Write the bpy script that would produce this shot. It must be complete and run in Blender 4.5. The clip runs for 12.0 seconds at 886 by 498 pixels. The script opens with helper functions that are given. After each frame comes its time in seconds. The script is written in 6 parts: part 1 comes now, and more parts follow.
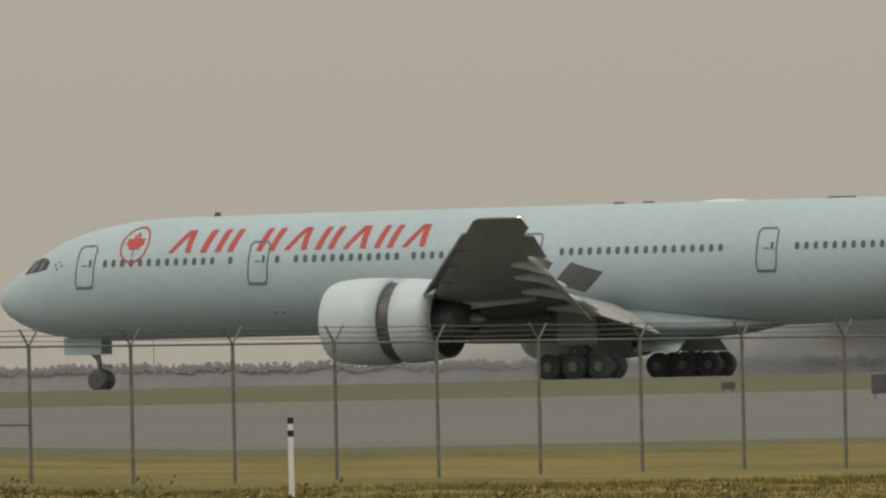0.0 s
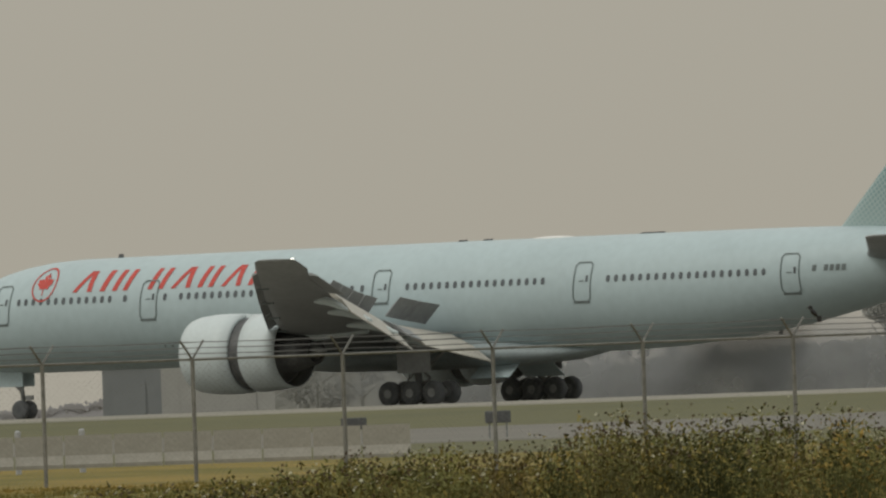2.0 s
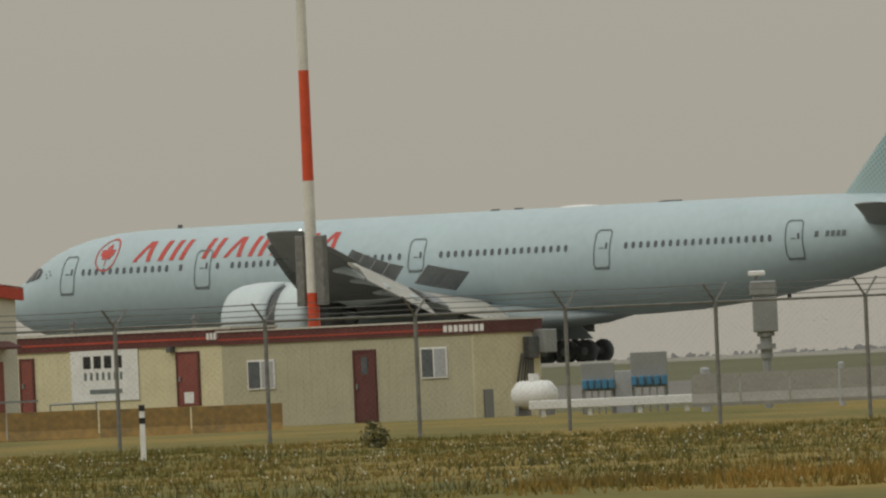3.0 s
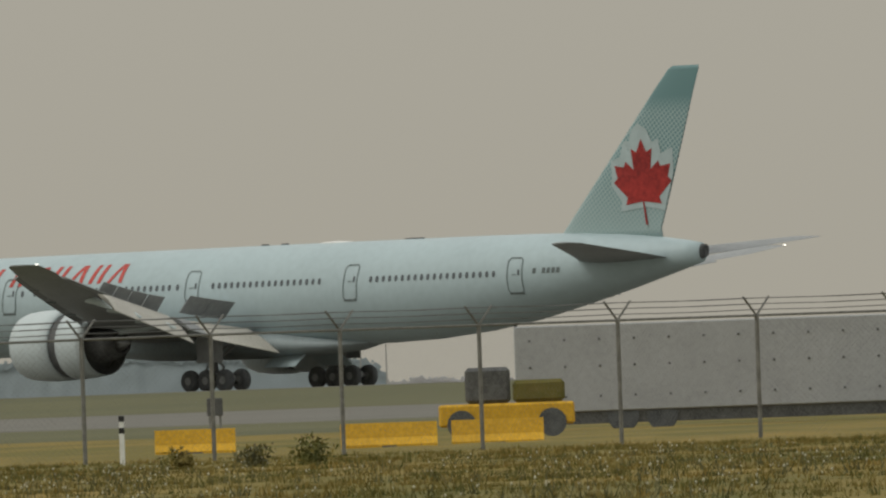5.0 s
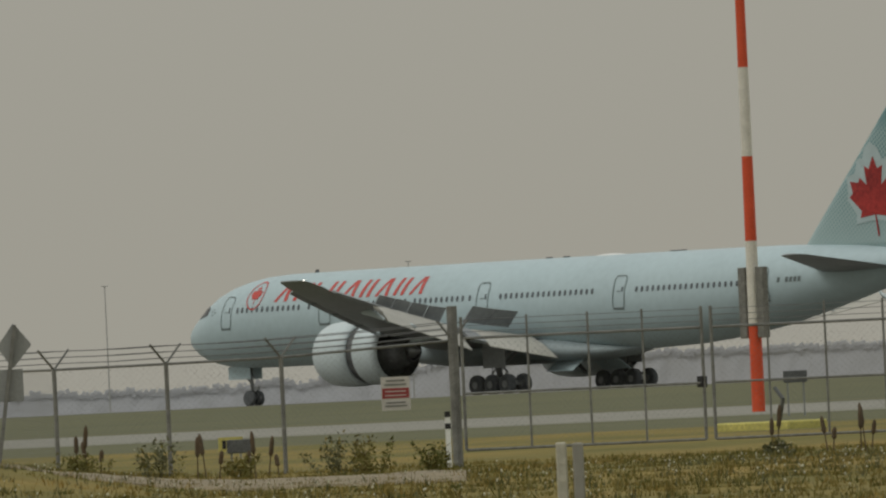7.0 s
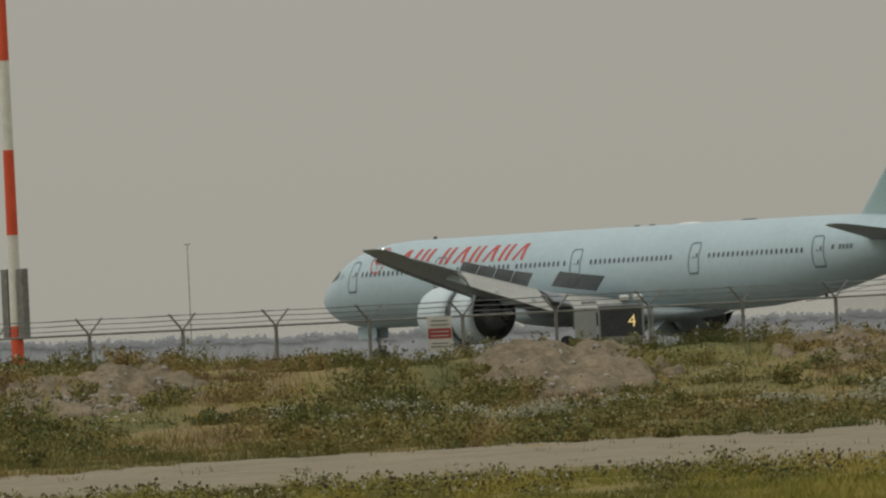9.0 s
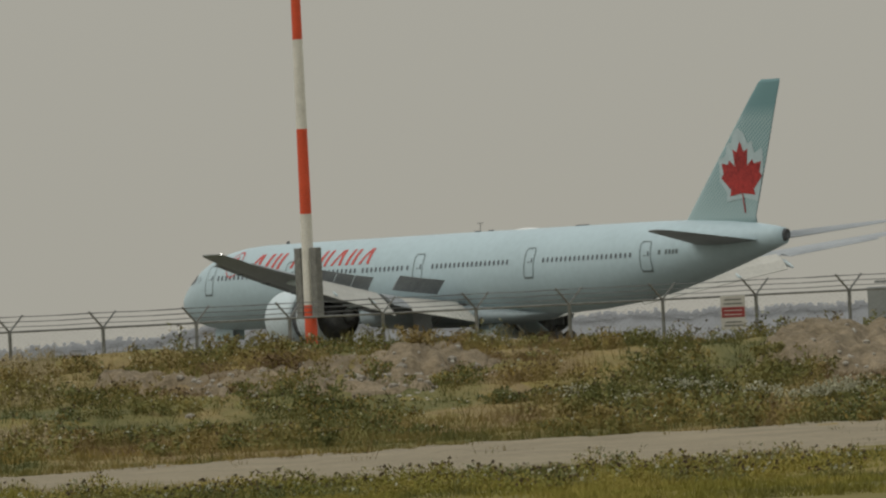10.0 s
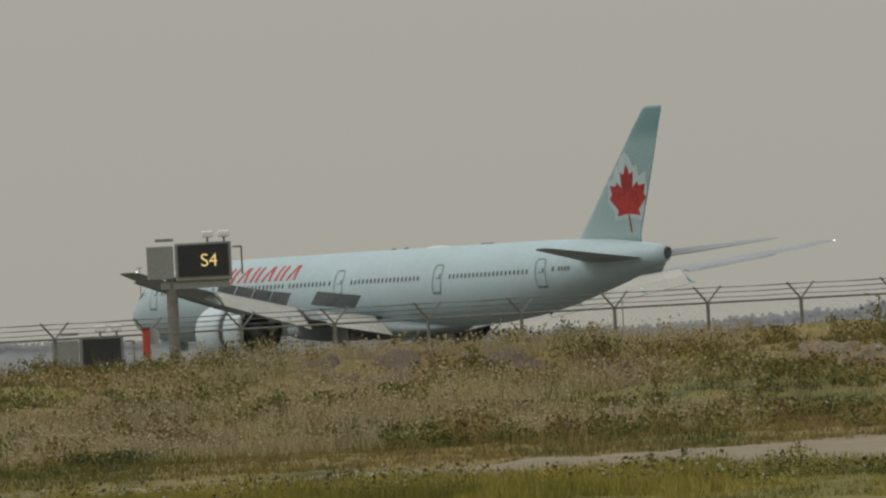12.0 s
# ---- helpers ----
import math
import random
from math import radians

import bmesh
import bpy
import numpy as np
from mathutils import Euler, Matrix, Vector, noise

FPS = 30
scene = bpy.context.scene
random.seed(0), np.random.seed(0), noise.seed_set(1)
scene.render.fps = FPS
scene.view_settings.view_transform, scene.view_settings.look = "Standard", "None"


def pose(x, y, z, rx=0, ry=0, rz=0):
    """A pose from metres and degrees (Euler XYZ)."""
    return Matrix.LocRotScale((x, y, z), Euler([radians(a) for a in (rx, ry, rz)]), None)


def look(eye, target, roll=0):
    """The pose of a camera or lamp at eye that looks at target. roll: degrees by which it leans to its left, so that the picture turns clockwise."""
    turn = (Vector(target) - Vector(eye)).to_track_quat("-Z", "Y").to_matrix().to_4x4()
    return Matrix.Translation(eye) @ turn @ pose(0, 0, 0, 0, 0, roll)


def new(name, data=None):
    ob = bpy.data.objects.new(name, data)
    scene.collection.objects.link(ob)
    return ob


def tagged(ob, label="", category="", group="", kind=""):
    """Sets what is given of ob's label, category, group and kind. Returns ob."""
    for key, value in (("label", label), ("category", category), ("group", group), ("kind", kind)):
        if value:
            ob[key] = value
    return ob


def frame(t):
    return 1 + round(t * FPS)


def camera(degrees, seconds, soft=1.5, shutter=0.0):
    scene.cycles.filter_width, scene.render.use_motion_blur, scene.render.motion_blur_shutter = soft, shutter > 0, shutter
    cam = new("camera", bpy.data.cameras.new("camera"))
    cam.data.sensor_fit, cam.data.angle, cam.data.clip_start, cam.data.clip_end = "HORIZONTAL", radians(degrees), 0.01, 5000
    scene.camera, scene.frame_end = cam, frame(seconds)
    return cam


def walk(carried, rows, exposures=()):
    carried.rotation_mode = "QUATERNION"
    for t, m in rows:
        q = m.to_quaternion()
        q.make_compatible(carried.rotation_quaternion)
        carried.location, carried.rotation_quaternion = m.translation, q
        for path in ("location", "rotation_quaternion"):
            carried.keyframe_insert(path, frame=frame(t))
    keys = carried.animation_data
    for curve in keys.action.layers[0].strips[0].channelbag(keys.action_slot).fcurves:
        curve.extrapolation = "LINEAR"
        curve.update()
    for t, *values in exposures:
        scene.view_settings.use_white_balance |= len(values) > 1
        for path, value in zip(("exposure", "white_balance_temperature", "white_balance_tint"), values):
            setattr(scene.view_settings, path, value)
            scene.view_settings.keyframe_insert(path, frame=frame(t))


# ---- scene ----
cam = camera(2.7654, 12.0, soft=2.3)
EYE_Z = -2.0
# seconds, heading to the left of +y, tilt up, lean (degrees)
AIM = [
    (0.0, 30.3406, 0.5447, -1.195),
    (0.5, 31.9140, 0.5355, -1.718),
    (1.0, 34.2983, 0.5686, -2.076),
    (1.5, 36.3012, 0.6483, -2.305),
    (2.0, 36.7526, 0.6019, -2.023),
    (2.5, 38.8905, 0.5623, -2.156),
    (3.0, 39.7956, 0.4859, -2.486),
    (3.5, 41.5114, 0.5118, -2.173),
    (5.5, 45.5275, 0.5561, -2.438),
    (6.0, 47.4556, 0.6012, -2.800),
    (6.5, 48.0436, 0.5758, -2.568),
    (7.0, 48.9394, 0.5583, -2.661),
    (9.0, 52.5524, 0.4376, -2.772),
    (9.5, 53.3144, 0.4196, -2.882),
    (10.0, 53.4703, 0.4156, -2.767),
    (10.5, 53.7683, 0.3981, -2.682),
    (11.0, 54.2226, 0.3971, -2.872),
    (11.5, 55.1257, 0.4199, -3.011),
    (12.0, 55.6506, 0.4311, -2.911),
]
# seconds, metres that the airliner's nose lies left of the eye
ROLL_OUT = [
    (0.0, 490.45),
    (0.5, 525.17),
    (1.0, 559.59),
    (1.5, 593.77),
    (2.0, 627.43),
    (2.5, 660.76),
    (3.0, 693.28),
    (3.5, 725.72),
    (5.5, 849.56),
    (6.0, 877.56),
    (6.5, 907.22),
    (7.0, 936.51),
    (9.0, 1049.75),
    (9.5, 1076.65),
    (10.0, 1103.08),
    (10.5, 1129.10),
    (11.0, 1154.63),
    (11.5, 1179.40),
    (12.0, 1203.92),
]

def facing(left, up, lean):
    """Pose at the eye: turned left from +y, tilted up, leaning."""
    a, b = radians(left), radians(up)
    return look((0, 0, EYE_Z), (-math.sin(a) * math.cos(b) * 100, math.cos(a) * math.cos(b) * 100, EYE_Z + math.sin(b) * 100), lean)


walk(cam, [(t, facing(a, b, c)) for t, a, b, c in AIM],
     exposures=[(0.0, 0.05, 6700, 10), (2.5, -0.03, 6600, 9), (5.5, -0.03, 6520, 9), (6.0, -0.1, 6480, 8), (7.0, -0.17, 6400, 8), (9.0, -0.08, 6350, 8), (12.0, 0.0, 6300, 9)])

# ---- smoky overcast daylight ----
world = bpy.data.worlds.new("smoky_sky")
scene.world = world
world.use_nodes = True
wn, wl = world.node_tree.nodes, world.node_tree.links
wn.clear()
SUN_UP, SUN_TURN = 48.0, 200.0
sky = wn.new("ShaderNodeTexSky")
sky.sky_type, sky.sun_disc = "NISHITA", False
sky.sun_elevation, sky.sun_rotation = radians(SUN_UP), radians(SUN_TURN)
sky.dust_density, sky.air_density = 6.0, 1.0
wgeo = wn.new("ShaderNodeTexCoord")
wsep = wn.new("ShaderNodeSeparateXYZ")
wl.new(wgeo.outputs["Generated"], wsep.inputs[0])
wramp = wn.new("ShaderNodeValToRGB")
wramp.color_ramp.elements[0].position, wramp.color_ramp.elements[0].color = 0.0, (0.415, 0.39, 0.33, 1)
wramp.color_ramp.elements[1].position, wramp.color_ramp.elements[1].color = 1.0, (0.86, 0.87, 0.85, 1)
mid = wramp.color_ramp.elements.new(0.3)
mid.color = (0.64, 0.635, 0.59, 1)
wl.new(wsep.outputs["Z"], wramp.inputs[0])
smoke = wn.new("ShaderNodeBackground")
wl.new(wramp.outputs[0], smoke.inputs[0])
smoke.inputs[1].default_value = 1.0
blue = wn.new("ShaderNodeBackground")
wl.new(sky.outputs[0], blue.inputs[0])
blue.inputs[1].default_value = 0.07
wmix = wn.new("ShaderNodeMixShader")
wmix.inputs[0].default_value = 0.08
wl.new(smoke.outputs[0], wmix.inputs[1])
wl.new(blue.outputs[0], wmix.inputs[2])
wout = wn.new("ShaderNodeOutputWorld")
wl.new(wmix.outputs[0], wout.inputs[0])

sun_data = bpy.data.lights.new("sun", "SUN")
sun_data.energy, sun_data.angle, sun_data.color = 0.75, radians(20), (1.0, 0.95, 0.86)
sun = new("sun", sun_data)
sa, sb = radians(SUN_TURN), radians(SUN_UP)
sun.matrix_basis = look((math.sin(sa) * math.cos(sb) * 50, math.cos(sa) * math.cos(sb) * 50, math.sin(sb) * 50), (0, 0, 0))


# ---- materials ----
def material(name, colour, rough=0.7, metal=0.0, vary=0.12, scale=1.0, bump=0.0, second=None, fine=8.0, spec=0.3):
    """A surface with variation at two scales, in metres."""
    m = bpy.data.materials.new(name)
    m.use_nodes = True
    n, l = m.node_tree.nodes, m.node_tree.links
    b = n["Principled BSDF"]
    b.inputs["Roughness"].default_value, b.inputs["Metallic"].default_value = rough, metal
    b.inputs["Specular IOR Level"].default_value = spec
    tc = n.new("ShaderNodeTexCoord")
    big, small = n.new("ShaderNodeTexNoise"), n.new("ShaderNodeTexNoise")
    big.inputs["Scale"].default_value, big.inputs["Detail"].default_value = scale, 5
    small.inputs["Scale"].default_value, small.inputs["Detail"].default_value = scale * fine, 3
    for x in (big, small):
        l.new(tc.outputs["Object"], x.inputs["Vector"])
    add = n.new("ShaderNodeMath")
    add.operation = "ADD"
    l.new(big.outputs[0], add.inputs[0])
    l.new(small.outputs[0], add.inputs[1])
    ramp = n.new("ShaderNodeMapRange")
    ramp.inputs[1].default_value, ramp.inputs[2].default_value = 0.7, 1.3
    l.new(add.outputs[0], ramp.inputs[0])
    mix = n.new("ShaderNodeMix")
    mix.data_type = "RGBA"
    two = second or tuple(c * (1 - 2 * vary) for c in colour)
    one = colour if second else tuple(min(1, c * (1 + vary)) for c in colour)
    mix.inputs[6].default_value, mix.inputs[7].default_value = (*two, 1), (*one, 1)
    l.new(ramp.outputs[0], mix.inputs[0])
    l.new(mix.outputs[2], b.inputs["Base Color"])
    if bump:
        bp = n.new("ShaderNodeBump")
        bp.inputs["Strength"].default_value, bp.inputs["Distance"].default_value = bump, 0.05
        l.new(add.outputs[0], bp.inputs["Height"])
        l.new(bp.outputs[0], b.inputs["Normal"])
    return m


def glow(name, colour, strength):
    m = bpy.data.materials.new(name)
    m.use_nodes = True
    b = m.node_tree.nodes["Principled BSDF"]
    b.inputs["Base Color"].default_value = (*colour, 1)
    b.inputs["Emission Color"].default_value = (*colour, 1)
    b.inputs["Emission Strength"].default_value = strength
    return m


PAINT = material("fuselage_paint", (0.425, 0.525, 0.548), 0.45, vary=0.035, scale=0.25)
# fuselage hue darkened, so underside shade sits in the colour
BELLY = material("belly_shade_tone", (0.30, 0.355, 0.37), 0.5, vary=0.06, scale=0.4)
# wing grey, and dark metal and tyre below, are lifted to include smoke haze
WING_GREY = material("hazed_wing_grey_paint", (0.31, 0.325, 0.33), 0.5, vary=0.10, scale=0.4)
FLAP = material("flap_cream_paint", (0.54, 0.52, 0.46), 0.5, vary=0.06, scale=0.5)
COWL = material("cowl_paint", (0.56, 0.63, 0.64), 0.4, vary=0.03, scale=0.5)
DARK = material("hazed_dark_metal", (0.12, 0.124, 0.126), 0.5, 0.3, vary=0.2, scale=2)
TYRE = material("hazed_tyre_rubber", (0.105, 0.112, 0.118), 0.85, vary=0.2, scale=3)
STEEL = material("gear_steel", (0.28, 0.29, 0.29), 0.45, 0.5, vary=0.15, scale=2)
GLASS_DARK = material("dark_window_glass", (0.10, 0.115, 0.125), 0.12, vary=0.15, scale=4, spec=0.5)
COCKPIT = material("cockpit_glass", (0.055, 0.05, 0.05), 0.35, vary=0.2, scale=3, spec=0.25)
SEAM = material("door_seam_dark", (0.16, 0.19, 0.19), 0.6, vary=0.1, scale=3)
RED = material("red_marking", (0.52, 0.075, 0.06), 0.45, vary=0.08, scale=1.5)
LEAF_RED = material("deep_red_marking", (0.42, 0.04, 0.035), 0.45, vary=0.18, scale=0.5, second=(0.20, 0.02, 0.02))
WHITE_BLUE = material("pale_tail_patch", (0.41, 0.495, 0.50), 0.5, vary=0.05, scale=2)
WHITE = material("white_paint", (0.74, 0.75, 0.73), 0.5, vary=0.06, scale=2)
MAST_RED = material("mast_orange_red", (0.62, 0.085, 0.035), 0.5, vary=0.08, scale=2)
MAST_WHITE = material("mast_white", (0.66, 0.64, 0.58), 0.5, vary=0.08, scale=2)
GALV = material("galvanised_steel", (0.21, 0.21, 0.195), 0.55, 0.25, vary=0.2, scale=6)
WIRE = material("barbed_wire", (0.12, 0.12, 0.115), 0.6, 0.3, vary=0.2, scale=6)
BEIGE = material("beige_siding", (0.42, 0.40, 0.285), 0.75, vary=0.06, scale=1.2)
CREAM = material("cream_siding", (0.62, 0.57, 0.38), 0.75, vary=0.06, scale=1.2)
# gabled office siding: dark tone for the shaded side, pale for the lit gable
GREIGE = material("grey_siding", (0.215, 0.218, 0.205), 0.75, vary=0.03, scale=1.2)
GREEN_GREY = material("lit_side_siding", (0.54, 0.525, 0.445), 0.75, vary=0.03, scale=1.2)
# maroon darkened for trim and doors on the office's shaded side
DARK_MAROON = material("shaded_maroon_trim", (0.085, 0.044, 0.040), 0.6, vary=0.12, scale=2)
MAROON = material("maroon_trim", (0.12, 0.042, 0.038), 0.6, vary=0.12, scale=2)
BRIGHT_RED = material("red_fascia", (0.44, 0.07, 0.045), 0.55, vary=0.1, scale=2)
DOOR_RED = material("red_door_paint", (0.235, 0.072, 0.058), 0.55, vary=0.1, scale=2)
ROOF = material("pale_metal_roof", (0.58, 0.56, 0.50), 0.5, 0.1, vary=0.1, scale=1)
TRAILER = material("pale_trailer_skin", (0.37, 0.385, 0.40), 0.5, vary=0.06, scale=0.8)
STONE_PALE = material("pale_cast_concrete", (0.46, 0.44, 0.36), 0.9, vary=0.12, scale=1.4, bump=0.3)
CONCRETE = material("concrete", (0.285, 0.275, 0.238), 0.9, vary=0.07, scale=1.2, bump=0.1)
OCHRE = material("ochre_barrier_paint", (0.29, 0.18, 0.055), 0.85, scale=1.1, second=(0.15, 0.105, 0.045), fine=6)
YELLOW = material("yellow_paint", (0.66, 0.385, 0.03), 0.6, vary=0.12, scale=1.5)
PALE_YELLOW = material("faded_yellow_paint", (0.52, 0.47, 0.14), 0.8, vary=0.15, scale=1.5)
ORANGE = material("sign_orange", (0.68, 0.27, 0.012), 0.45, vary=0.05, scale=3)
BLACK = material("black_paint", (0.025, 0.025, 0.026), 0.6, vary=0.2, scale=3)
NOTICE_PALE = material("warm_white_plate", (0.66, 0.60, 0.54), 0.5, vary=0.05, scale=3)
NOTICE = material("weathered_notice_white", (0.50, 0.48, 0.44), 0.6, vary=0.08, scale=3)
NOTICE_RED = material("notice_deep_red", (0.27, 0.045, 0.045), 0.6, vary=0.1, scale=3)
PANEL = material("sign_panel_black", (0.035, 0.036, 0.04), 0.4, vary=0.15, scale=3)
CABINET = material("grey_cabinet", (0.27, 0.28, 0.275), 0.5, vary=0.08, scale=2)
BLUE = material("blue_regulator", (0.06, 0.20, 0.34), 0.5, vary=0.12, scale=3)
AMBER = glow("amber_diodes", (1.0, 0.74, 0.30), 0.35)
LAMP = glow("tip_light", (1.0, 0.95, 0.85), 2.5)
AIRFIELD = material("airfield_grass", (0.132, 0.128, 0.060), 0.95, scale=0.03, second=(0.092, 0.095, 0.047), fine=30)
GRAVEL = material("gravel", (0.30, 0.248, 0.162), 0.95, scale=0.7, bump=0.6, second=(0.19, 0.156, 0.10), fine=14)
ASPHALT = material("weathered_asphalt", (0.178, 0.170, 0.146), 0.9, scale=0.05, second=(0.145, 0.139, 0.120), fine=30)
TAXI_CON = material("pale_concrete_pavement", (0.27, 0.258, 0.215), 0.9, scale=0.05, second=(0.215, 0.207, 0.172), fine=30)
def foliage(name, stops, scale, bump=0.0, along=None):
    """Plants that change colour in patches, drawn out along a direction, with finer light and dark inside them."""
    m = material(name, (0.2, 0.2, 0.2), 0.9, bump=bump, scale=scale * 6, fine=6, spec=0.1)
    n, l = m.node_tree.nodes, m.node_tree.links
    tc, patch, ramp = n.new("ShaderNodeTexCoord"), n.new("ShaderNodeTexNoise"), n.new("ShaderNodeValToRGB")
    patch.inputs["Scale"].default_value, patch.inputs["Detail"].default_value = scale, 6
    patch.inputs["Roughness"].default_value = 0.62
    if along is None:
        l.new(tc.outputs["Object"], patch.inputs["Vector"])
    else:
        turn = n.new("ShaderNodeMapping")
        turn.vector_type = "TEXTURE"
        turn.inputs["Rotation"].default_value, turn.inputs["Scale"].default_value = (0, 0, radians(along)), (1, 6, 1)
        l.new(tc.outputs["Object"], turn.inputs[0])
        l.new(turn.outputs[0], patch.inputs["Vector"])
    e = ramp.color_ramp.elements
    e[0].position, e[0].color = stops[0][0], (*stops[0][1], 1)
    e[1].position, e[1].color = stops[-1][0], (*stops[-1][1], 1)
    for at, col in stops[1:-1]:
        e.new(at).color = (*col, 1)
    l.new(patch.outputs[0], ramp.inputs[0])
    grain = n["Principled BSDF"].inputs["Base Color"].links[0].from_socket
    scaled = n.new("ShaderNodeMix")
    scaled.data_type, scaled.blend_type = "RGBA", "MULTIPLY"
    scaled.inputs[0].default_value = 1.0
    gain = n.new("ShaderNodeVectorMath")
    gain.operation = "SCALE"
    gain.inputs[3].default_value = 5.2
    l.new(grain, gain.inputs[0])
    l.new(ramp.outputs[0], scaled.inputs[6])
    l.new(gain.outputs[0], scaled.inputs[7])
    l.new(scaled.outputs[2], n["Principled BSDF"].inputs["Base Color"])
    return m


GRASS_GROUND = foliage("dry_grass_ground", ((0.34, (0.125, 0.122, 0.038)), (0.48, (0.182, 0.152, 0.048)), (0.58, (0.235, 0.180, 0.055)), (0.68, (0.265, 0.19, 0.058))), 0.18, 0.5, 40)
BANK = foliage("weedy_bank_ground", ((0.36, (0.10, 0.102, 0.038)), (0.46, (0.168, 0.146, 0.052)), (0.54, (0.24, 0.182, 0.076)), (0.64, (0.185, 0.132, 0.07))), 0.45, 0.6, 54)
BANK_LEAF = foliage("bank_plants", ((0.36, (0.075, 0.085, 0.030)), (0.47, (0.145, 0.132, 0.044)), (0.55, (0.25, 0.19, 0.074)), (0.64, (0.17, 0.118, 0.062))), 0.45, 0.0, 54)
VERGE_LEAF = foliage("verge_plants", ((0.36, (0.105, 0.105, 0.032)), (0.48, (0.235, 0.212, 0.046)), (0.62, (0.33, 0.265, 0.075))), 0.6, 0.0, 54)
DARK_SOIL = material("dark_brown_soil", (0.13, 0.092, 0.06), 0.95, scale=0.7, bump=0.8, second=(0.075, 0.056, 0.037), fine=9)
HEAP_SOIL = material("stony_brown_soil", (0.285, 0.222, 0.140), 0.95, scale=1.8, bump=1.0, second=(0.105, 0.08, 0.045), fine=7)
RUBBLE = material("grey_rubble", (0.36, 0.33, 0.27), 0.9, scale=4, bump=0.4, second=(0.17, 0.15, 0.12))
# far pole grey, lifted so the colour itself holds the haze
POLE_GREY = material("haze_tinted_grey_pole", (0.40, 0.40, 0.39), 0.9, scale=0.5, spec=0.0)
GREEN_LEAF = foliage("weed_leaf", ((0.34, (0.066, 0.075, 0.026)), (0.47, (0.115, 0.115, 0.036)), (0.56, (0.155, 0.135, 0.044)), (0.66, (0.185, 0.14, 0.052))), 0.6, 0.0, 40)
ROADSIDE_LEAF = foliage("dark_roadside_leaf", ((0.36, (0.040, 0.044, 0.017)), (0.5, (0.068, 0.066, 0.025)), (0.64, (0.115, 0.088, 0.034))), 0.6, 0.0, 36)
CLUMP_LEAF = foliage("dark_clump_leaf", ((0.36, (0.095, 0.106, 0.042)), (0.5, (0.160, 0.160, 0.058)), (0.64, (0.24, 0.21, 0.074))), 0.7, 0.0, 54)
GREY_LEAF = material("grey_green_leaf", (0.14, 0.135, 0.064), 0.85, scale=0.35, second=(0.075, 0.078, 0.038), fine=9)
DRY_BLADE = foliage("dry_grass_blade", ((0.34, (0.115, 0.112, 0.034)), (0.46, (0.18, 0.15, 0.045)), (0.56, (0.24, 0.18, 0.055)), (0.66, (0.30, 0.205, 0.058))), 0.35, 0.0, 42)
GOLD_BLADE = foliage("golden_grass_blade", ((0.36, (0.15, 0.115, 0.036)), (0.5, (0.25, 0.165, 0.045)), (0.64, (0.32, 0.20, 0.055))), 0.4, 0.0, 36)
STRAW = material("straw_stalk", (0.42, 0.35, 0.21), 0.9, scale=0.3, second=(0.28, 0.23, 0.13), fine=9)
SEED = material("brown_seed_head", (0.125, 0.086, 0.052), 0.9, scale=3, second=(0.07, 0.054, 0.036))
BLOOM = material("white_flower_head", (0.58, 0.56, 0.42), 0.9, scale=3, second=(0.34, 0.34, 0.25))
STONE = material("pale_stone", (0.44, 0.41, 0.35), 0.9, scale=4, bump=0.4, second=(0.28, 0.26, 0.22))
# far foliage: smoke haze is mixed into these pale bluish base colours
FAR_TREE = material("haze_tinted_far_foliage", (0.265, 0.270, 0.255), 1.0, scale=0.03, second=(0.225, 0.232, 0.222), fine=3, spec=0.0)
FAR_WOOD = material("haze_tinted_blue_green_foliage", (0.285, 0.33, 0.352), 1.0, scale=0.02, second=(0.26, 0.305, 0.328), fine=3, spec=0.0)
FAR_MAUVE = material("haze_tinted_mauve_foliage", (0.305, 0.305, 0.320), 1.0, scale=0.02, second=(0.275, 0.275, 0.292), fine=3, spec=0.0)
FAR_BLUE = material("haze_tinted_bluish_foliage", (0.43, 0.435, 0.46), 1.0, scale=0.02, second=(0.40, 0.405, 0.43), fine=3, spec=0.0)
# far buildings, likewise with haze put into the colour
FAR_WALL = material("haze_tinted_pale_hangar", (0.40, 0.40, 0.385), 0.9, scale=0.05, second=(0.33, 0.33, 0.32), spec=0.0)
FAR_DARK = material("haze_tinted_dark_building", (0.235, 0.25, 0.258), 0.9, scale=0.05, second=(0.21, 0.222, 0.232), spec=0.0)


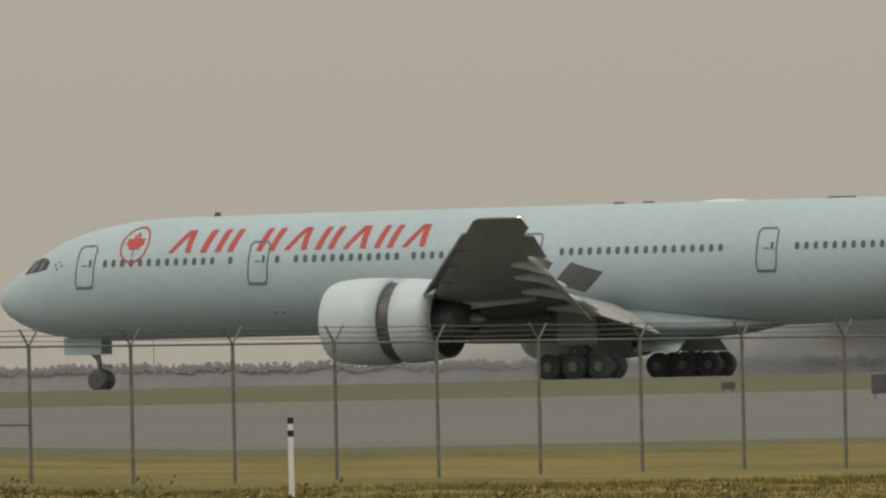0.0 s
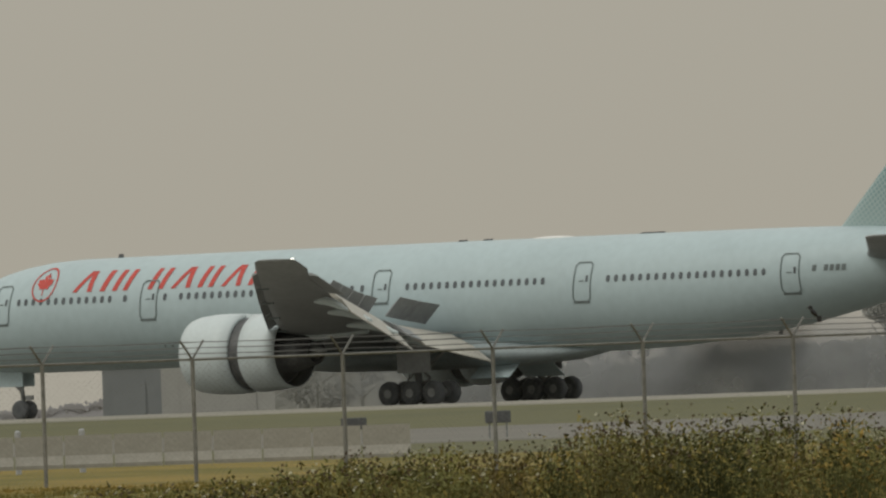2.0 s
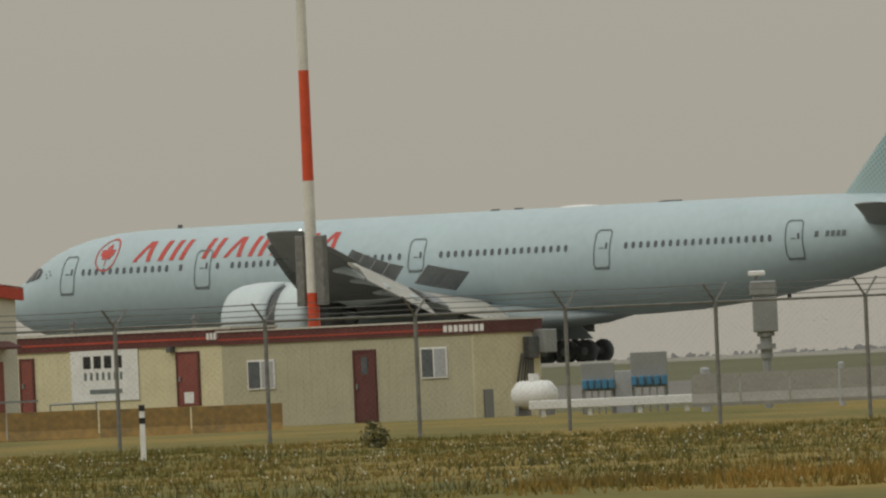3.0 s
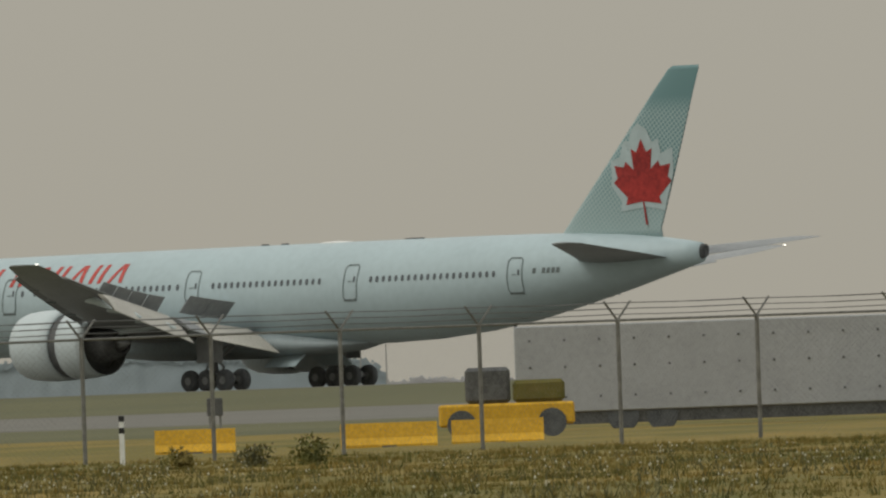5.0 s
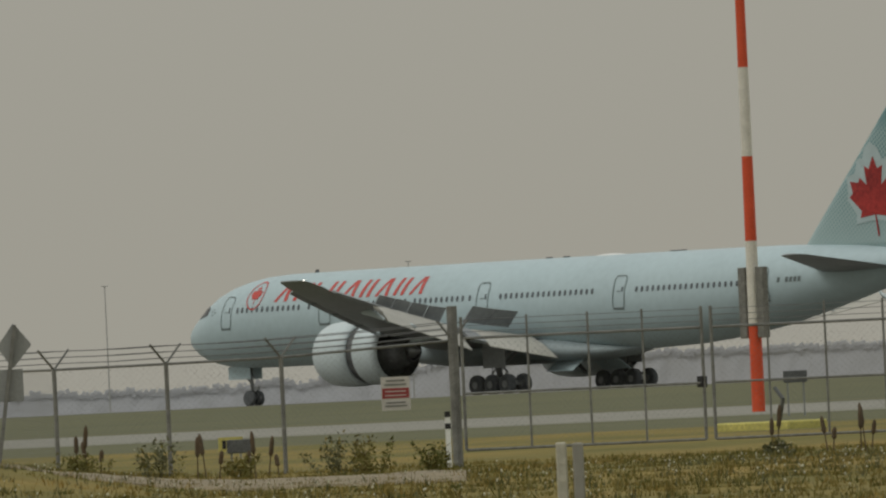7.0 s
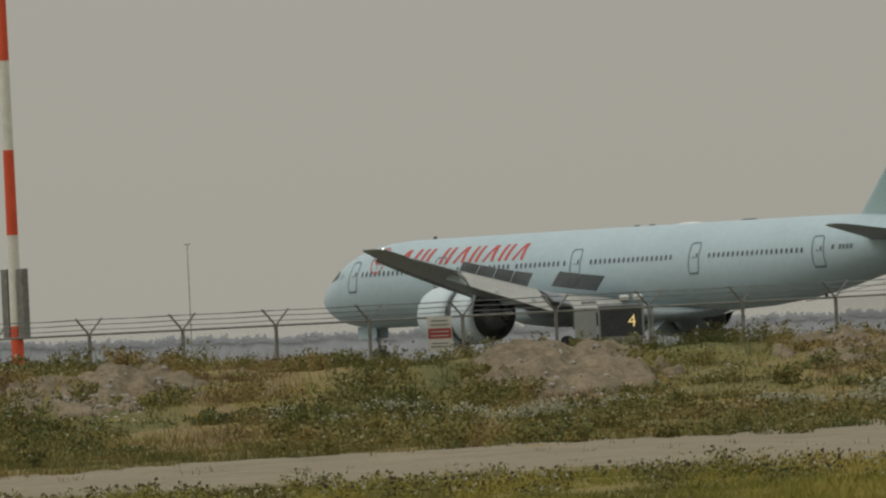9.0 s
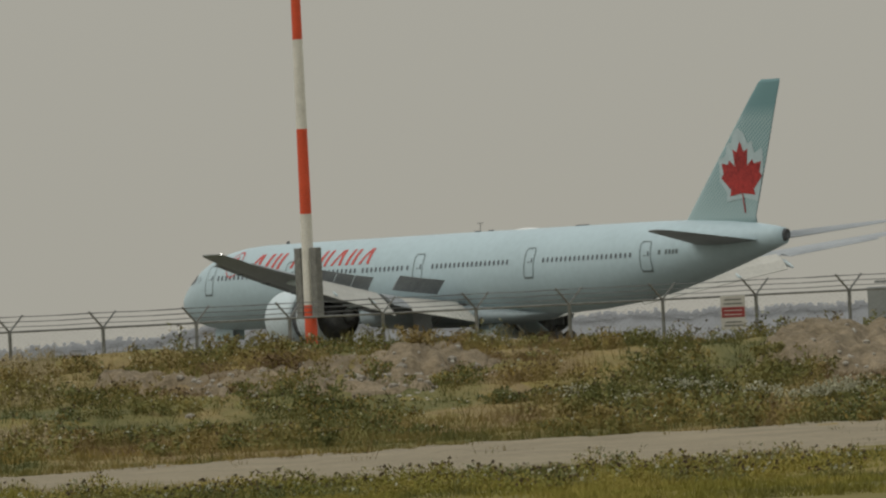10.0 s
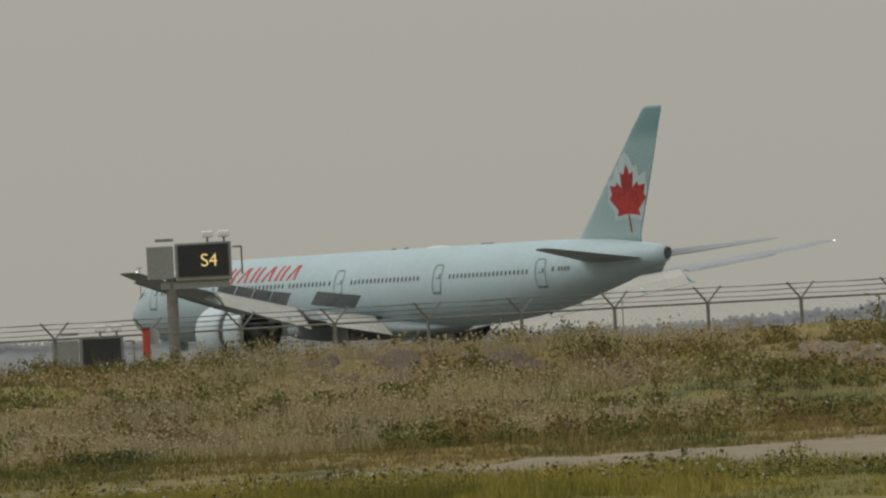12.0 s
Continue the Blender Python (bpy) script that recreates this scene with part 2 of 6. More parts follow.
def tail_paint():
    """Teal with rows of pale dots, fading to white round the emblem."""
    m = bpy.data.materials.new("teal_tail_paint")
    m.use_nodes = True
    n, l = m.node_tree.nodes, m.node_tree.links
    b = n["Principled BSDF"]
    b.inputs["Roughness"].default_value = 0.45
    tc = n.new("ShaderNodeTexCoord")
    turn = n.new("ShaderNodeMapping")
    turn.inputs["Rotation"].default_value = (0, radians(35), 0)
    l.new(tc.outputs["Object"], turn.inputs[0])
    sep = n.new("ShaderNodeSeparateXYZ")
    l.new(turn.outputs[0], sep.inputs[0])

    def maths(op, a, c):
        q = n.new("ShaderNodeMath")
        q.operation = op
        for k, v in enumerate((a, c)):
            if isinstance(v, (int, float)):
                q.inputs[k].default_value = v
            elif v is not None:
                l.new(v, q.inputs[k])
        return q.outputs[0]
    dots = maths("MULTIPLY", maths("SINE", maths("MULTIPLY", sep.outputs["X"], 13.0), None),
                 maths("SINE", maths("MULTIPLY", sep.outputs["Z"], 13.0), None))
    dark = maths("GREATER_THAN", maths("ABSOLUTE", dots, None), 0.42)
    noi = n.new("ShaderNodeTexNoise")
    noi.inputs["Scale"].default_value, noi.inputs["Detail"].default_value = 0.35, 3
    l.new(tc.outputs["Object"], noi.inputs["Vector"])
    plain = n.new("ShaderNodeSeparateXYZ")
    l.new(tc.outputs["Object"], plain.inputs[0])
    low = n.new("ShaderNodeMapRange")
    low.inputs[1].default_value, low.inputs[2].default_value = 15.6, 16.6
    l.new(plain.outputs["Z"], low.inputs[0])
    keep = maths("MAXIMUM", dark, low.outputs[0])
    mix = n.new("ShaderNodeMix")
    mix.data_type = "RGBA"
    # teal made paler, with haze taken into the paint colour
    mix.inputs[6].default_value, mix.inputs[7].default_value = (0.34, 0.45, 0.45, 1), (0.145, 0.27, 0.28, 1)
    l.new(keep, mix.inputs[0])
    fade = n.new("ShaderNodeMapRange")
    fade.inputs[1].default_value, fade.inputs[2].default_value = 8.6, 12.5
    l.new(plain.outputs["Z"], fade.inputs[0])
    tone = n.new("ShaderNodeMix")
    tone.data_type = "RGBA"
    tone.inputs[6].default_value = (0.36, 0.46, 0.455, 1)
    l.new(maths("ADD", maths("MULTIPLY", fade.outputs[0], 0.75), 0.25), tone.inputs[0])
    l.new(mix.outputs[2], tone.inputs[7])
    grain = n.new("ShaderNodeMix")
    grain.data_type = "RGBA"
    grain.blend_type = "MULTIPLY"
    grain.inputs[0].default_value = 0.12
    l.new(tone.outputs[2], grain.inputs[6])
    l.new(noi.outputs[0], grain.inputs[7])
    l.new(grain.outputs[2], b.inputs["Base Color"])
    return m


TEAL = tail_paint()


# ---- mesh helpers ----
def finish(name, bm, mat, smooth=False):
    me = bpy.data.meshes.new(name)
    bmesh.ops.recalc_face_normals(bm, faces=bm.faces[:])
    bm.to_mesh(me)
    bm.free()
    for mm in (mat if isinstance(mat, (list, tuple)) else [mat]):
        me.materials.append(mm)
    if smooth:
        me.shade_smooth()
    return me


def part(name, bm, mat, parent=None, label="", smooth=False):
    ob = new(name, finish(name, bm, mat, smooth))
    if parent is not None:
        ob.parent = parent
    if label:
        ob["label"] = label
    return ob


def thing(name, label, category, m=None, group="", kind=""):
    ob = tagged(new(name), label, category, group, kind)
    if m is not None:
        ob.matrix_basis = m
    return ob


def add_box(bm, x0, x1, y0, y1, z0, z1, bevel=0.0):
    vs = [bm.verts.new((x, y, z)) for x in (x0, x1) for y in (y0, y1) for z in (z0, z1)]
    fs = [bm.faces.new([vs[i] for i in f]) for f in ((0, 1, 3, 2), (4, 6, 7, 5), (0, 4, 5, 1), (2, 3, 7, 6), (0, 2, 6, 4), (1, 5, 7, 3))]
    if bevel:
        es = list({e for f in fs for e in f.edges})
        bmesh.ops.bevel(bm, geom=es, offset=bevel, segments=1, affect="EDGES")
    return bm


def box_bm(*a, bevel=0.0):
    return add_box(bmesh.new(), *a, bevel=bevel)


def add_tube(bm, a, b, r0, r1=None, seg=8, cap=True):
    a, b = Vector(a), Vector(b)
    r1 = r0 if r1 is None else r1
    d = (b - a).normalized()
    u = d.orthogonal().normalized()
    v = d.cross(u)
    rings = []
    for p, r in ((a, r0), (b, r1)):
        rings.append([bm.verts.new(p + (u * math.cos(2 * math.pi * k / seg) + v * math.sin(2 * math.pi * k / seg)) * r) for k in range(seg)])
    for k in range(seg):
        bm.faces.new((rings[0][k], rings[0][(k + 1) % seg], rings[1][(k + 1) % seg], rings[1][k]))
    if cap:
        bm.faces.new(rings[0][::-1])
        bm.faces.new(rings[1])
    return bm


def tube_bm(*a, **k):
    return add_tube(bmesh.new(), *a, **k)


def loft(bm, rings, closed=True, caps=True):
    rows = [[bm.verts.new(p) for p in r] for r in rings]
    n = len(rows[0])
    for a, b in zip(rows, rows[1:]):
        for k in range(n if closed else n - 1):
            bm.faces.new((a[k], a[(k + 1) % n], b[(k + 1) % n], b[k]))
    if caps:
        bm.faces.new(rows[0][::-1])
        bm.faces.new(rows[-1])
    return bm


def add_plate(bm, poly, thick, axis="y", at=0.0):
    """A flat outline of (a, b) pairs, made thick along an axis."""
    def p(a, b, t):
        return {"y": (a, t, b), "x": (t, a, b), "z": (a, b, t)}[axis]
    front = [bm.verts.new(p(a, b, at)) for a, b in poly]
    back = [bm.verts.new(p(a, b, at + thick)) for a, b in poly]
    bm.faces.new(front)
    bm.faces.new(back[::-1])
    n = len(poly)
    for k in range(n):
        bm.faces.new((front[k], back[k], back[(k + 1) % n], front[(k + 1) % n]))
    return bm


def spot(az, dist, z=0.0):
    """A place by its direction to the left of +y, its distance from the eye and its height."""
    a = radians(az)
    return Vector((-dist * math.sin(a), dist * math.cos(a), z))


# ---- ground ----
def step(a, b, v):
    k = min(1, max(0, (v - a) / (b - a)))
    return k * k * (3 - 2 * k)


def ground_z(x, y):
    d = math.hypot(x, y)
    az = math.degrees(math.atan2(-x, y))
    z = float(np.interp(y, (0, 60, 150, 215, 270, 330, 420, 560, 690, 745, 765, 850, 1000, 1600, 4000, 9000),
                        (-3.7, -3.2, -2.85, -2.72, -2.62, -2.58, -2.42, -1.85, -1.04, -0.24, -0.12, -0.12, 0.2, 0.6, 1.0, 1.0)))
    if 26 < az < 33.5 and y < 500:
        z -= 0.55 * step(33.5, 31, az) * step(500, 380, y)
    if 49.5 < az < 75 and d < 420:
        w = step(49.5, 51.3, az)
        bank = float(np.interp(d, (120, 188, 224, 230, 254, 300, 345, 400, 420), (-3.2, -2.94, -2.62, -2.50, -1.62, -1.66, -2.1, -2.55, -2.6)))
        top = step(230, 250, d) * step(330, 290, d)
        bank += top * (0.20 * noise.noise((x * 0.07, y * 0.07, 0)) + 0.22 * noise.noise((x * 0.2, y * 0.2, 3))) + step(228, 240, d) * (0.14 * noise.noise((x * 0.5, y * 0.5, 5)) + 0.07 * noise.noise((x * 1.3, y * 1.3, 6)))
        for a0, d0, h, r in ((53.60, 244, 0.03, 3.0), (54.25, 247, 0.06, 3.0), (52.25, 248, 0.16, 3.6), (51.25, 249, 0.12, 3.5), (55.9, 252, 0.10, 4.0)):
            c = spot(a0, d0)
            q = ((x - c.x) ** 2 + (y - c.y) ** 2) / r**2
            if q < 9:
                bank += h * math.exp(-q)
        bank -= 0.09 * top * step(53.5, 52.6, az)
        z += w * (bank - z) * step(420, 385, d)
    if d < 420:
        z += 0.05 * noise.noise((x * 0.25, y * 0.25, 1)) + 0.04 * noise.noise((x * 0.9, y * 0.9, 2))
    return z


def sheet(name, az_list, dist_list, lift, mat, at=None, sink=True):
    """A sheet that lies on the ground, by directions and distances."""
    bm = bmesh.new()
    grid = []
    if sink:
        # both long edges run into the ground
        eps = 0.006 * (dist_list[-1] - dist_list[0])
        dist_list = [dist_list[0] - eps] + list(dist_list) + [dist_list[-1] + eps]
    for a in az_list:
        row = []
        for k, d in enumerate(dist_list):
            p = spot(a, d if at is None else at(a, d))
            row.append(bm.verts.new((p.x, p.y, ground_z(p.x, p.y) + (-0.15 if sink and k in (0, len(dist_list) - 1) else lift))))
        grid.append(row)
    for r, s in zip(grid, grid[1:]):
        for k in range(len(dist_list) - 1):
            bm.faces.new((r[k], r[k + 1], s[k + 1], s[k]))
    me = finish(name, bm, mat, True)
    return new(name, me)


fine_az = list(np.arange(27.0, 60.01, 0.06))
wide_az = list(np.arange(60.5, 387.0, 4.5)) + [387.0]
near_d = [0.5, 20, 60, 100, 140, 165] + list(np.arange(180, 300, 2.0)) + list(np.arange(300, 430, 6.0)) + list(np.arange(432, 1560, 14.0)) + [1580, 1700, 2200, 3000, 4800]
ground = tagged(sheet("ground", fine_az + wide_az, near_d, 0.0, GRASS_GROUND, sink=False), "dry yellow-green grass ground rising gently to the airfield", "ground", kind="structure")


def strip(name, y0, y1, lift, mat, label, category, az0=26.0, az1=60.0):
    """Pavement that runs along the runway, between two distances from the eye's line."""
    azs = list(np.arange(az0, az1 + 0.01, 0.25))
    ob = sheet(name, azs, list(np.linspace(y0, y1, max(9, int((y1 - y0) / 10)))), lift, mat, at=lambda a, d: d / math.cos(radians(a)))
    return tagged(ob, label, category, kind="structure")


strip("airfield_grass", 430, 1500, 0.09, AIRFIELD, "mown dull green airfield grass around the pavements", "grass")
strip("runway", 764, 824, 0.12, ASPHALT, "weathered grey asphalt runway with worn surface", "runway")
strip("runway_shoulder", 735, 763.9, 0.12, TAXI_CON, "pale worn shoulder beside the runway", "pavement", 33.6, 44.0)
strip("taxiway_link", 490, 578, 0.12, TAXI_CON, "pale concrete taxiway beside the airfield grass", "taxiway", 47.0, 60.0)
NEAR_EDGE = ((26, 31, 33.5, 36, 47), (432, 432, 478, 497, 497))
FAR_EDGE = ((26, 32, 34.5, 36, 47), (690, 690, 618, 612, 612))
tagged(sheet("taxiway", list(np.arange(26.0, 46.95, 0.2)), list(np.linspace(0, 1, 22)), 0.12, ASPHALT,
             at=lambda a, u: (np.interp(a, *NEAR_EDGE) * (1 - u) + np.interp(a, *FAR_EDGE) * u) / math.cos(radians(a))), "weathered grey asphalt taxiway widening to an apron", "taxiway", kind="structure")


# ---- airliner: x runs aft from the nose, the eye's side is -y, wheels stand on z = 0 ----
FUSE = [(0.0, 4.80, 4.66, 0.06), (0.25, 5.20, 4.20, 0.50), (0.7, 5.60, 3.82, 0.93), (1.4, 6.08, 3.42, 1.36), (2.2, 6.56, 3.10, 1.74), (3.1, 7.10, 2.88, 2.10),
        (4.2, 7.64, 2.70, 2.46), (5.4, 8.04, 2.60, 2.72), (6.8, 8.34, 2.56, 2.92), (8.6, 8.58, 2.55, 3.05), (10.5, 8.68, 2.55, 3.10),
        (20, 8.73, 2.55, 3.10), (34, 8.76, 2.55, 3.10), (47, 8.77, 2.56, 3.10), (51, 8.77, 2.68, 3.09), (55, 8.77, 3.02, 3.02), (59, 8.75, 3.58, 2.82),
        (63, 8.68, 4.38, 2.42), (66.5, 8.50, 5.15, 1.92), (69.5, 8.24, 5.86, 1.38), (71.5, 8.00, 6.34, 0.90), (72.7, 7.80, 6.62, 0.42)]


def fuse_at(x):
    xs = [r[0] for r in FUSE]
    return [float(np.interp(x, xs, [r[k] for r in FUSE])) for k in (1, 2, 3)]


def skin(x, z, out=0.0, side=-1):
    """The point of the fuselage's side at a station and a height, moved out."""
    top, low, w = fuse_at(x)
    c, h = (top + low) / 2, (top - low) / 2
    k = max(0.0, 1 - ((z - c) / h) ** 2)
    y = w * math.sqrt(k)
    ny, nz = y / w**2, (z - c) / h**2
    q = math.hypot(ny, nz) or 1
    return (x, side * (y + out * ny / q), z + out * nz / q)


def on_skin(bm, poly, out=0.02, side=-1, cuts=1):
    """A flat marking of (x, z) corners laid on the fuselage's side."""
    bm.faces.new([bm.verts.new(skin(x, z, out, side)) for x, z in poly])
    return bm


def skin_band(bm, pts, width, out=0.025, side=-1, closed=True):
    """A narrow raised line along (x, z) points on the fuselage's side."""
    if closed:
        pts = list(pts) + [pts[0]]
    fine = []
    for (x0, z0), (x1, z1) in zip(pts, pts[1:]):
        m = max(1, math.ceil(math.hypot(x1 - x0, z1 - z0) / 0.25))
        fine += [(x0 + (x1 - x0) * i / m, z0 + (z1 - z0) * i / m) for i in range(m)]
    fine.append(pts[-1])
    for (x0, z0), (x1, z1) in zip(fine, fine[1:]):
        dx, dz = x1 - x0, z1 - z0
        q = math.hypot(dx, dz) or 1
        nx, nz = -dz / q * width / 2, dx / q * width / 2
        on_skin(bm, [(x0 + nx, z0 + nz), (x1 + nx, z1 + nz), (x1 - nx, z1 - nz), (x0 - nx, z0 - nz)], out, side)
    return bm


def aerofoil(x, y, z, chord, thick, droop=0.0, n=10):
    """A wing section in the x-z plane, from its leading edge."""
    up, lo = [], []
    for k in range(n + 1):
        c = (1 - math.cos(math.pi * k / n)) / 2
        t = thick * 2.6 * (0.2969 * math.sqrt(c) - 0.126 * c - 0.3516 * c * c + 0.2843 * c**3 - 0.1036 * c**4)
        zz = z - droop * c
        up.append((x + chord * c, y, zz + t * 1.05))
        lo.append((x + chord * c, y, zz - t * 0.95))
    return up + lo[-2:0:-1]


plane = thing("airliner", "pale blue twin-engine airliner with red markings rolling along the runway", "airplane")

bm = bmesh.new()
SEG = 40
rings = []
for i, (x, top, low, w) in enumerate(FUSE):
    c, h = (top + low) / 2, (top - low) / 2
    rings.append([(x, w * math.sin(2 * math.pi * k / SEG), c + h * math.cos(2 * math.pi * k / SEG)) for k in range(SEG)])
fuselage = part("fuselage", loft(bm, rings), PAINT, plane, "pale ice-blue painted fuselage", True)

# wing box fairing under the body
bm = bmesh.new()
rings = []
for x, w, low, top in ((22.5, 0.6, 2.6, 3.4), (25, 2.7, 2.2, 3.9), (28, 3.45, 1.95, 4.2), (34, 3.45, 1.88, 4.0), (39.5, 3.0, 1.92, 3.45), (43, 2.2, 2.15, 3.0), (45.5, 0.9, 2.55, 2.8)):
    c, h = (low + top) / 2, (top - low) / 2
    rings.append([(x, w * math.copysign(abs(math.sin(a)) ** 0.7, math.sin(a)), c + h * math.copysign(abs(math.cos(a)) ** 0.8, math.cos(a))) for a in [2 * math.pi * k / 24 for k in range(24)]])
part("belly_fairing", loft(bm, rings), BELLY, plane, "grey-blue belly fairing between the wings, toned down for shade", True)

# tail cone outlet
bm = bmesh.new()
rings = [[(x, r * 0.55 * math.sin(a), zc + r * math.cos(a)) for a in [2 * math.pi * k / 16 for k in range(16)]] for x, r, zc in ((72.3, 0.58, 7.22), (73.1, 0.36, 7.32), (73.0, 0.28, 7.32))]
part("auxiliary_outlet", loft(bm, rings), DARK, plane, "dark exhaust outlet at the tail cone", True)

# cockpit windows
for side in (-1, 1):
    for pts in ([(2.25, 5.98), (2.75, 6.02), (3.05, 6.72), (2.55, 6.60)], [(2.85, 6.03), (3.45, 6.10), (3.70, 6.78), (3.15, 6.73)], [(3.55, 6.12), (4.05, 6.22), (4.15, 6.60), (3.80, 6.76)]):
        part("cockpit_window", on_skin(bmesh.new(), pts, 0.045, side), COCKPIT, fuselage)

# cabin windows
ZW = 6.42
window_x = [7.95 + 0.533 * k for k in range(13)] + [15.4, 18.15] + [19.25 + 0.533 * k for k in range(12)] + [26.1 + 0.533 * k for k in range(10)] + [31.6]
window_x += [34.65 + 0.533 * k for k in range(18)] + [48.05 + 0.533 * k for k in range(20)]
for side in (-1, 1):
    mesh_cache = None
    for x in window_x:
        oval = [(0.125 * math.copysign(abs(math.cos(a)) ** 0.7, math.cos(a)), 0.19 * math.copysign(abs(math.sin(a)) ** 0.8, math.sin(a))) for a in [2 * math.pi * (k + 0.5) / 12 for k in range(12)]]
        top, low, w = fuse_at(x)
        if 11 < x < 54:
            if mesh_cache is None:
                b2 = bmesh.new()
                base = skin(20, ZW, 0.0, side)
                b2.faces.new([b2.verts.new((a, skin(20, ZW + c, 0.02, side)[1] - base[1], c)) for a, c in oval])
                mesh_cache = finish("window", b2, GLASS_DARK)
            ob = new("window", mesh_cache)
            ob.parent, ob.location = fuselage, skin(x, ZW, 0.0, side)
        else:
            part("window", on_skin(bmesh.new(), [(x + a, ZW + c) for a, c in oval], 0.02, side), GLASS_DARK, fuselage)

# doors
for x in (6.15, 16.48, 32.3, 45.78, 59.25):
    for side in (-1, 1):
        w, z0, z1 = 1.12, 5.25, 7.32
        if x == 32.3:
            z0, z1 = 5.6, 7.34
        r = 0.16
        loop = [(x + r, z0), (x + w - r, z0), (x + w, z0 + r), (x + w, (z0 + z1) / 2), (x + w, z1 - r), (x + w - r, z1), (x + r, z1), (x, z1 - r), (x, (z0 + z1) / 2 + 0.4), (x, (z0 + z1) / 2 - 0.4), (x, z0 + r)]
        door = part("door", skin_band(bmesh.new(), loop, 0.065, 0.035, side), SEAM, fuselage, "closed cabin door with a dark seam")
        part("door_window", on_skin(bmesh.new(), [(x + 0.78, 6.28), (x + 0.93, 6.28), (x + 0.93, 6.62), (x + 0.78, 6.62)], 0.022, side), GLASS_DARK, door)
        part("door_handle", on_skin(bmesh.new(), [(x + 0.36, 6.30), (x + 0.68, 6.30), (x + 0.68, 6.36), (x + 0.36, 6.36)], 0.022, side), SEAM, door)
        part("sill", on_skin(bmesh.new(), [(x + 0.03, z0 - 0.10), (x + w - 0.03, z0 - 0.10), (x + w - 0.03, z0 + 0.02), (x + 0.03, z0 + 0.02)], 0.03, side), SEAM, door)

# name on the side: plain slanted red strokes
for side in (-1, 1):
    x = 11.75
    for k, s in enumerate((3, 1, 2, 0, 2, 3, 2, 3, 2, 3)):
        z0, z1, lean = 6.86, 7.98, 0.34
        if s == 0:
            x += 0.72
            continue
        width = 0.42 if s == 1 else 1.22
        # foot and head of each stroke
        strokes = {1: [(0.06, 0.06, 0.36)], 2: [(0.0, 0.0, 0.33), (0.74, 0.74, 0.33)], 3: [(-0.10, 0.44, 0.30), (0.90, 0.58, 0.32)]}[s]
        for foot, head, wd in strokes:
            bm = bmesh.new()
            for n in range(5):
                u0, u1 = n / 5, (n + 1) / 5
                a0, a1 = foot + (head - foot + lean) * u0, foot + (head - foot + lean) * u1
                h0, h1 = z0 + (z1 - z0) * u0, z0 + (z1 - z0) * u1
                on_skin(bm, [(x + a0, h0), (x + a0 + wd, h0), (x + a1 + wd, h1), (x + a1, h1)], 0.02, side)
            part("name_mark", bm, RED, fuselage, "plain slanted red mark")
        x += width + 0.50

# emblem: a ring round a pointed leaf
LEAF = [(0, 1.0), (0.16, 0.70), (0.34, 0.78), (0.27, 0.32), (0.52, 0.50), (0.58, 0.38), (0.90, 0.42), (0.80, 0.14), (0.93, 0.04), (0.50, -0.30), (0.56, -0.46), (0.06, -0.40)]
LEAF = LEAF + [(-a, b) for a, b in LEAF[::-1][:-1]]


def fan(bm, pts, centre):
    c = bm.verts.new(centre)
    vs = [bm.verts.new(p) for p in pts]
    for k in range(len(vs)):
        bm.faces.new((c, vs[k], vs[(k + 1) % len(vs)]))
    return bm


for side in (-1, 1):
    cx, cz = 9.53, 7.33
    ring = [(cx + 0.80 * math.cos(a), cz + 0.88 * math.sin(a)) for a in [2 * math.pi * k / 28 for k in range(28)]]
    badge = part("roundel", skin_band(bmesh.new(), ring, 0.09, 0.024, side), RED, fuselage, "thin red ring round a red leaf")
    bm = fan(bmesh.new(), [skin(cx + 0.60 * a, cz + 0.62 * b + 0.04, 0.024, side) for a, b in LEAF], skin(cx, cz, 0.026, side))
    on_skin(bm, [(cx - 0.03, cz - 0.60), (cx + 0.03, cz - 0.60), (cx + 0.03, cz - 0.2), (cx - 0.03, cz - 0.2)], 0.024, side)
    part("leaf", bm, RED, badge)
    # registration, as plain bars
    for k in range(6):
        if k == 1:
            continue
        part("registration_bar", on_skin(bmesh.new(), [(61.15 + k * 0.36, 6.36), (61.40 + k * 0.36, 6.36), (61.46 + k * 0.36, 6.68), (61.21 + k * 0.36, 6.68)], 0.022, side), SEAM, fuselage)
    # small service marks
    for x, z in ((4.6, 6.35), (4.85, 6.5), (5.05, 6.3), (4.75, 6.15), (17.6, 3.7), (18.1, 3.7)):
        part("static_port", on_skin(bmesh.new(), [(x, z), (x + 0.14, z), (x + 0.14, z + 0.10), (x, z + 0.10)], 0.02, side), SEAM, fuselage)

# roof antennas and radome
for x, l, h, nm in ((12.9, 0.35, 0.20, "blade_antenna"), (36.2, 0.7, 0.08, "blade_antenna"), (37.9, 0.7, 0.08, "blade_antenna"), (48.8, 1.9, 0.07, "blade_antenna")):
    zt = fuse_at(x)[0]
    part(nm, loft(bmesh.new(), [[(x - l / 2, -0.05, zt - 0.05), (x + l / 2, -0.05, zt - 0.05), (x + l / 2, 0.05, zt - 0.05), (x - l / 2, 0.05, zt - 0.05)],
                                [(x - l / 4, -0.03, zt + h), (x + l / 2, -0.03, zt + h), (x + l / 2, 0.03, zt + h), (x - l / 4, 0.03, zt + h)]]), DARK, plane)
bm = bmesh.new()
rings = []
for k in range(9):
    u = k / 8
    r = math.sin(math.pi * min(max(u, 0.02), 0.98)) ** 0.5
    rings.append([(40.9 + 3.0 * u, 0.55 * r * math.sin(a), 8.72 + 0.13 * r * math.cos(a)) for a in [2 * math.pi * j / 16 for j in range(16)]])
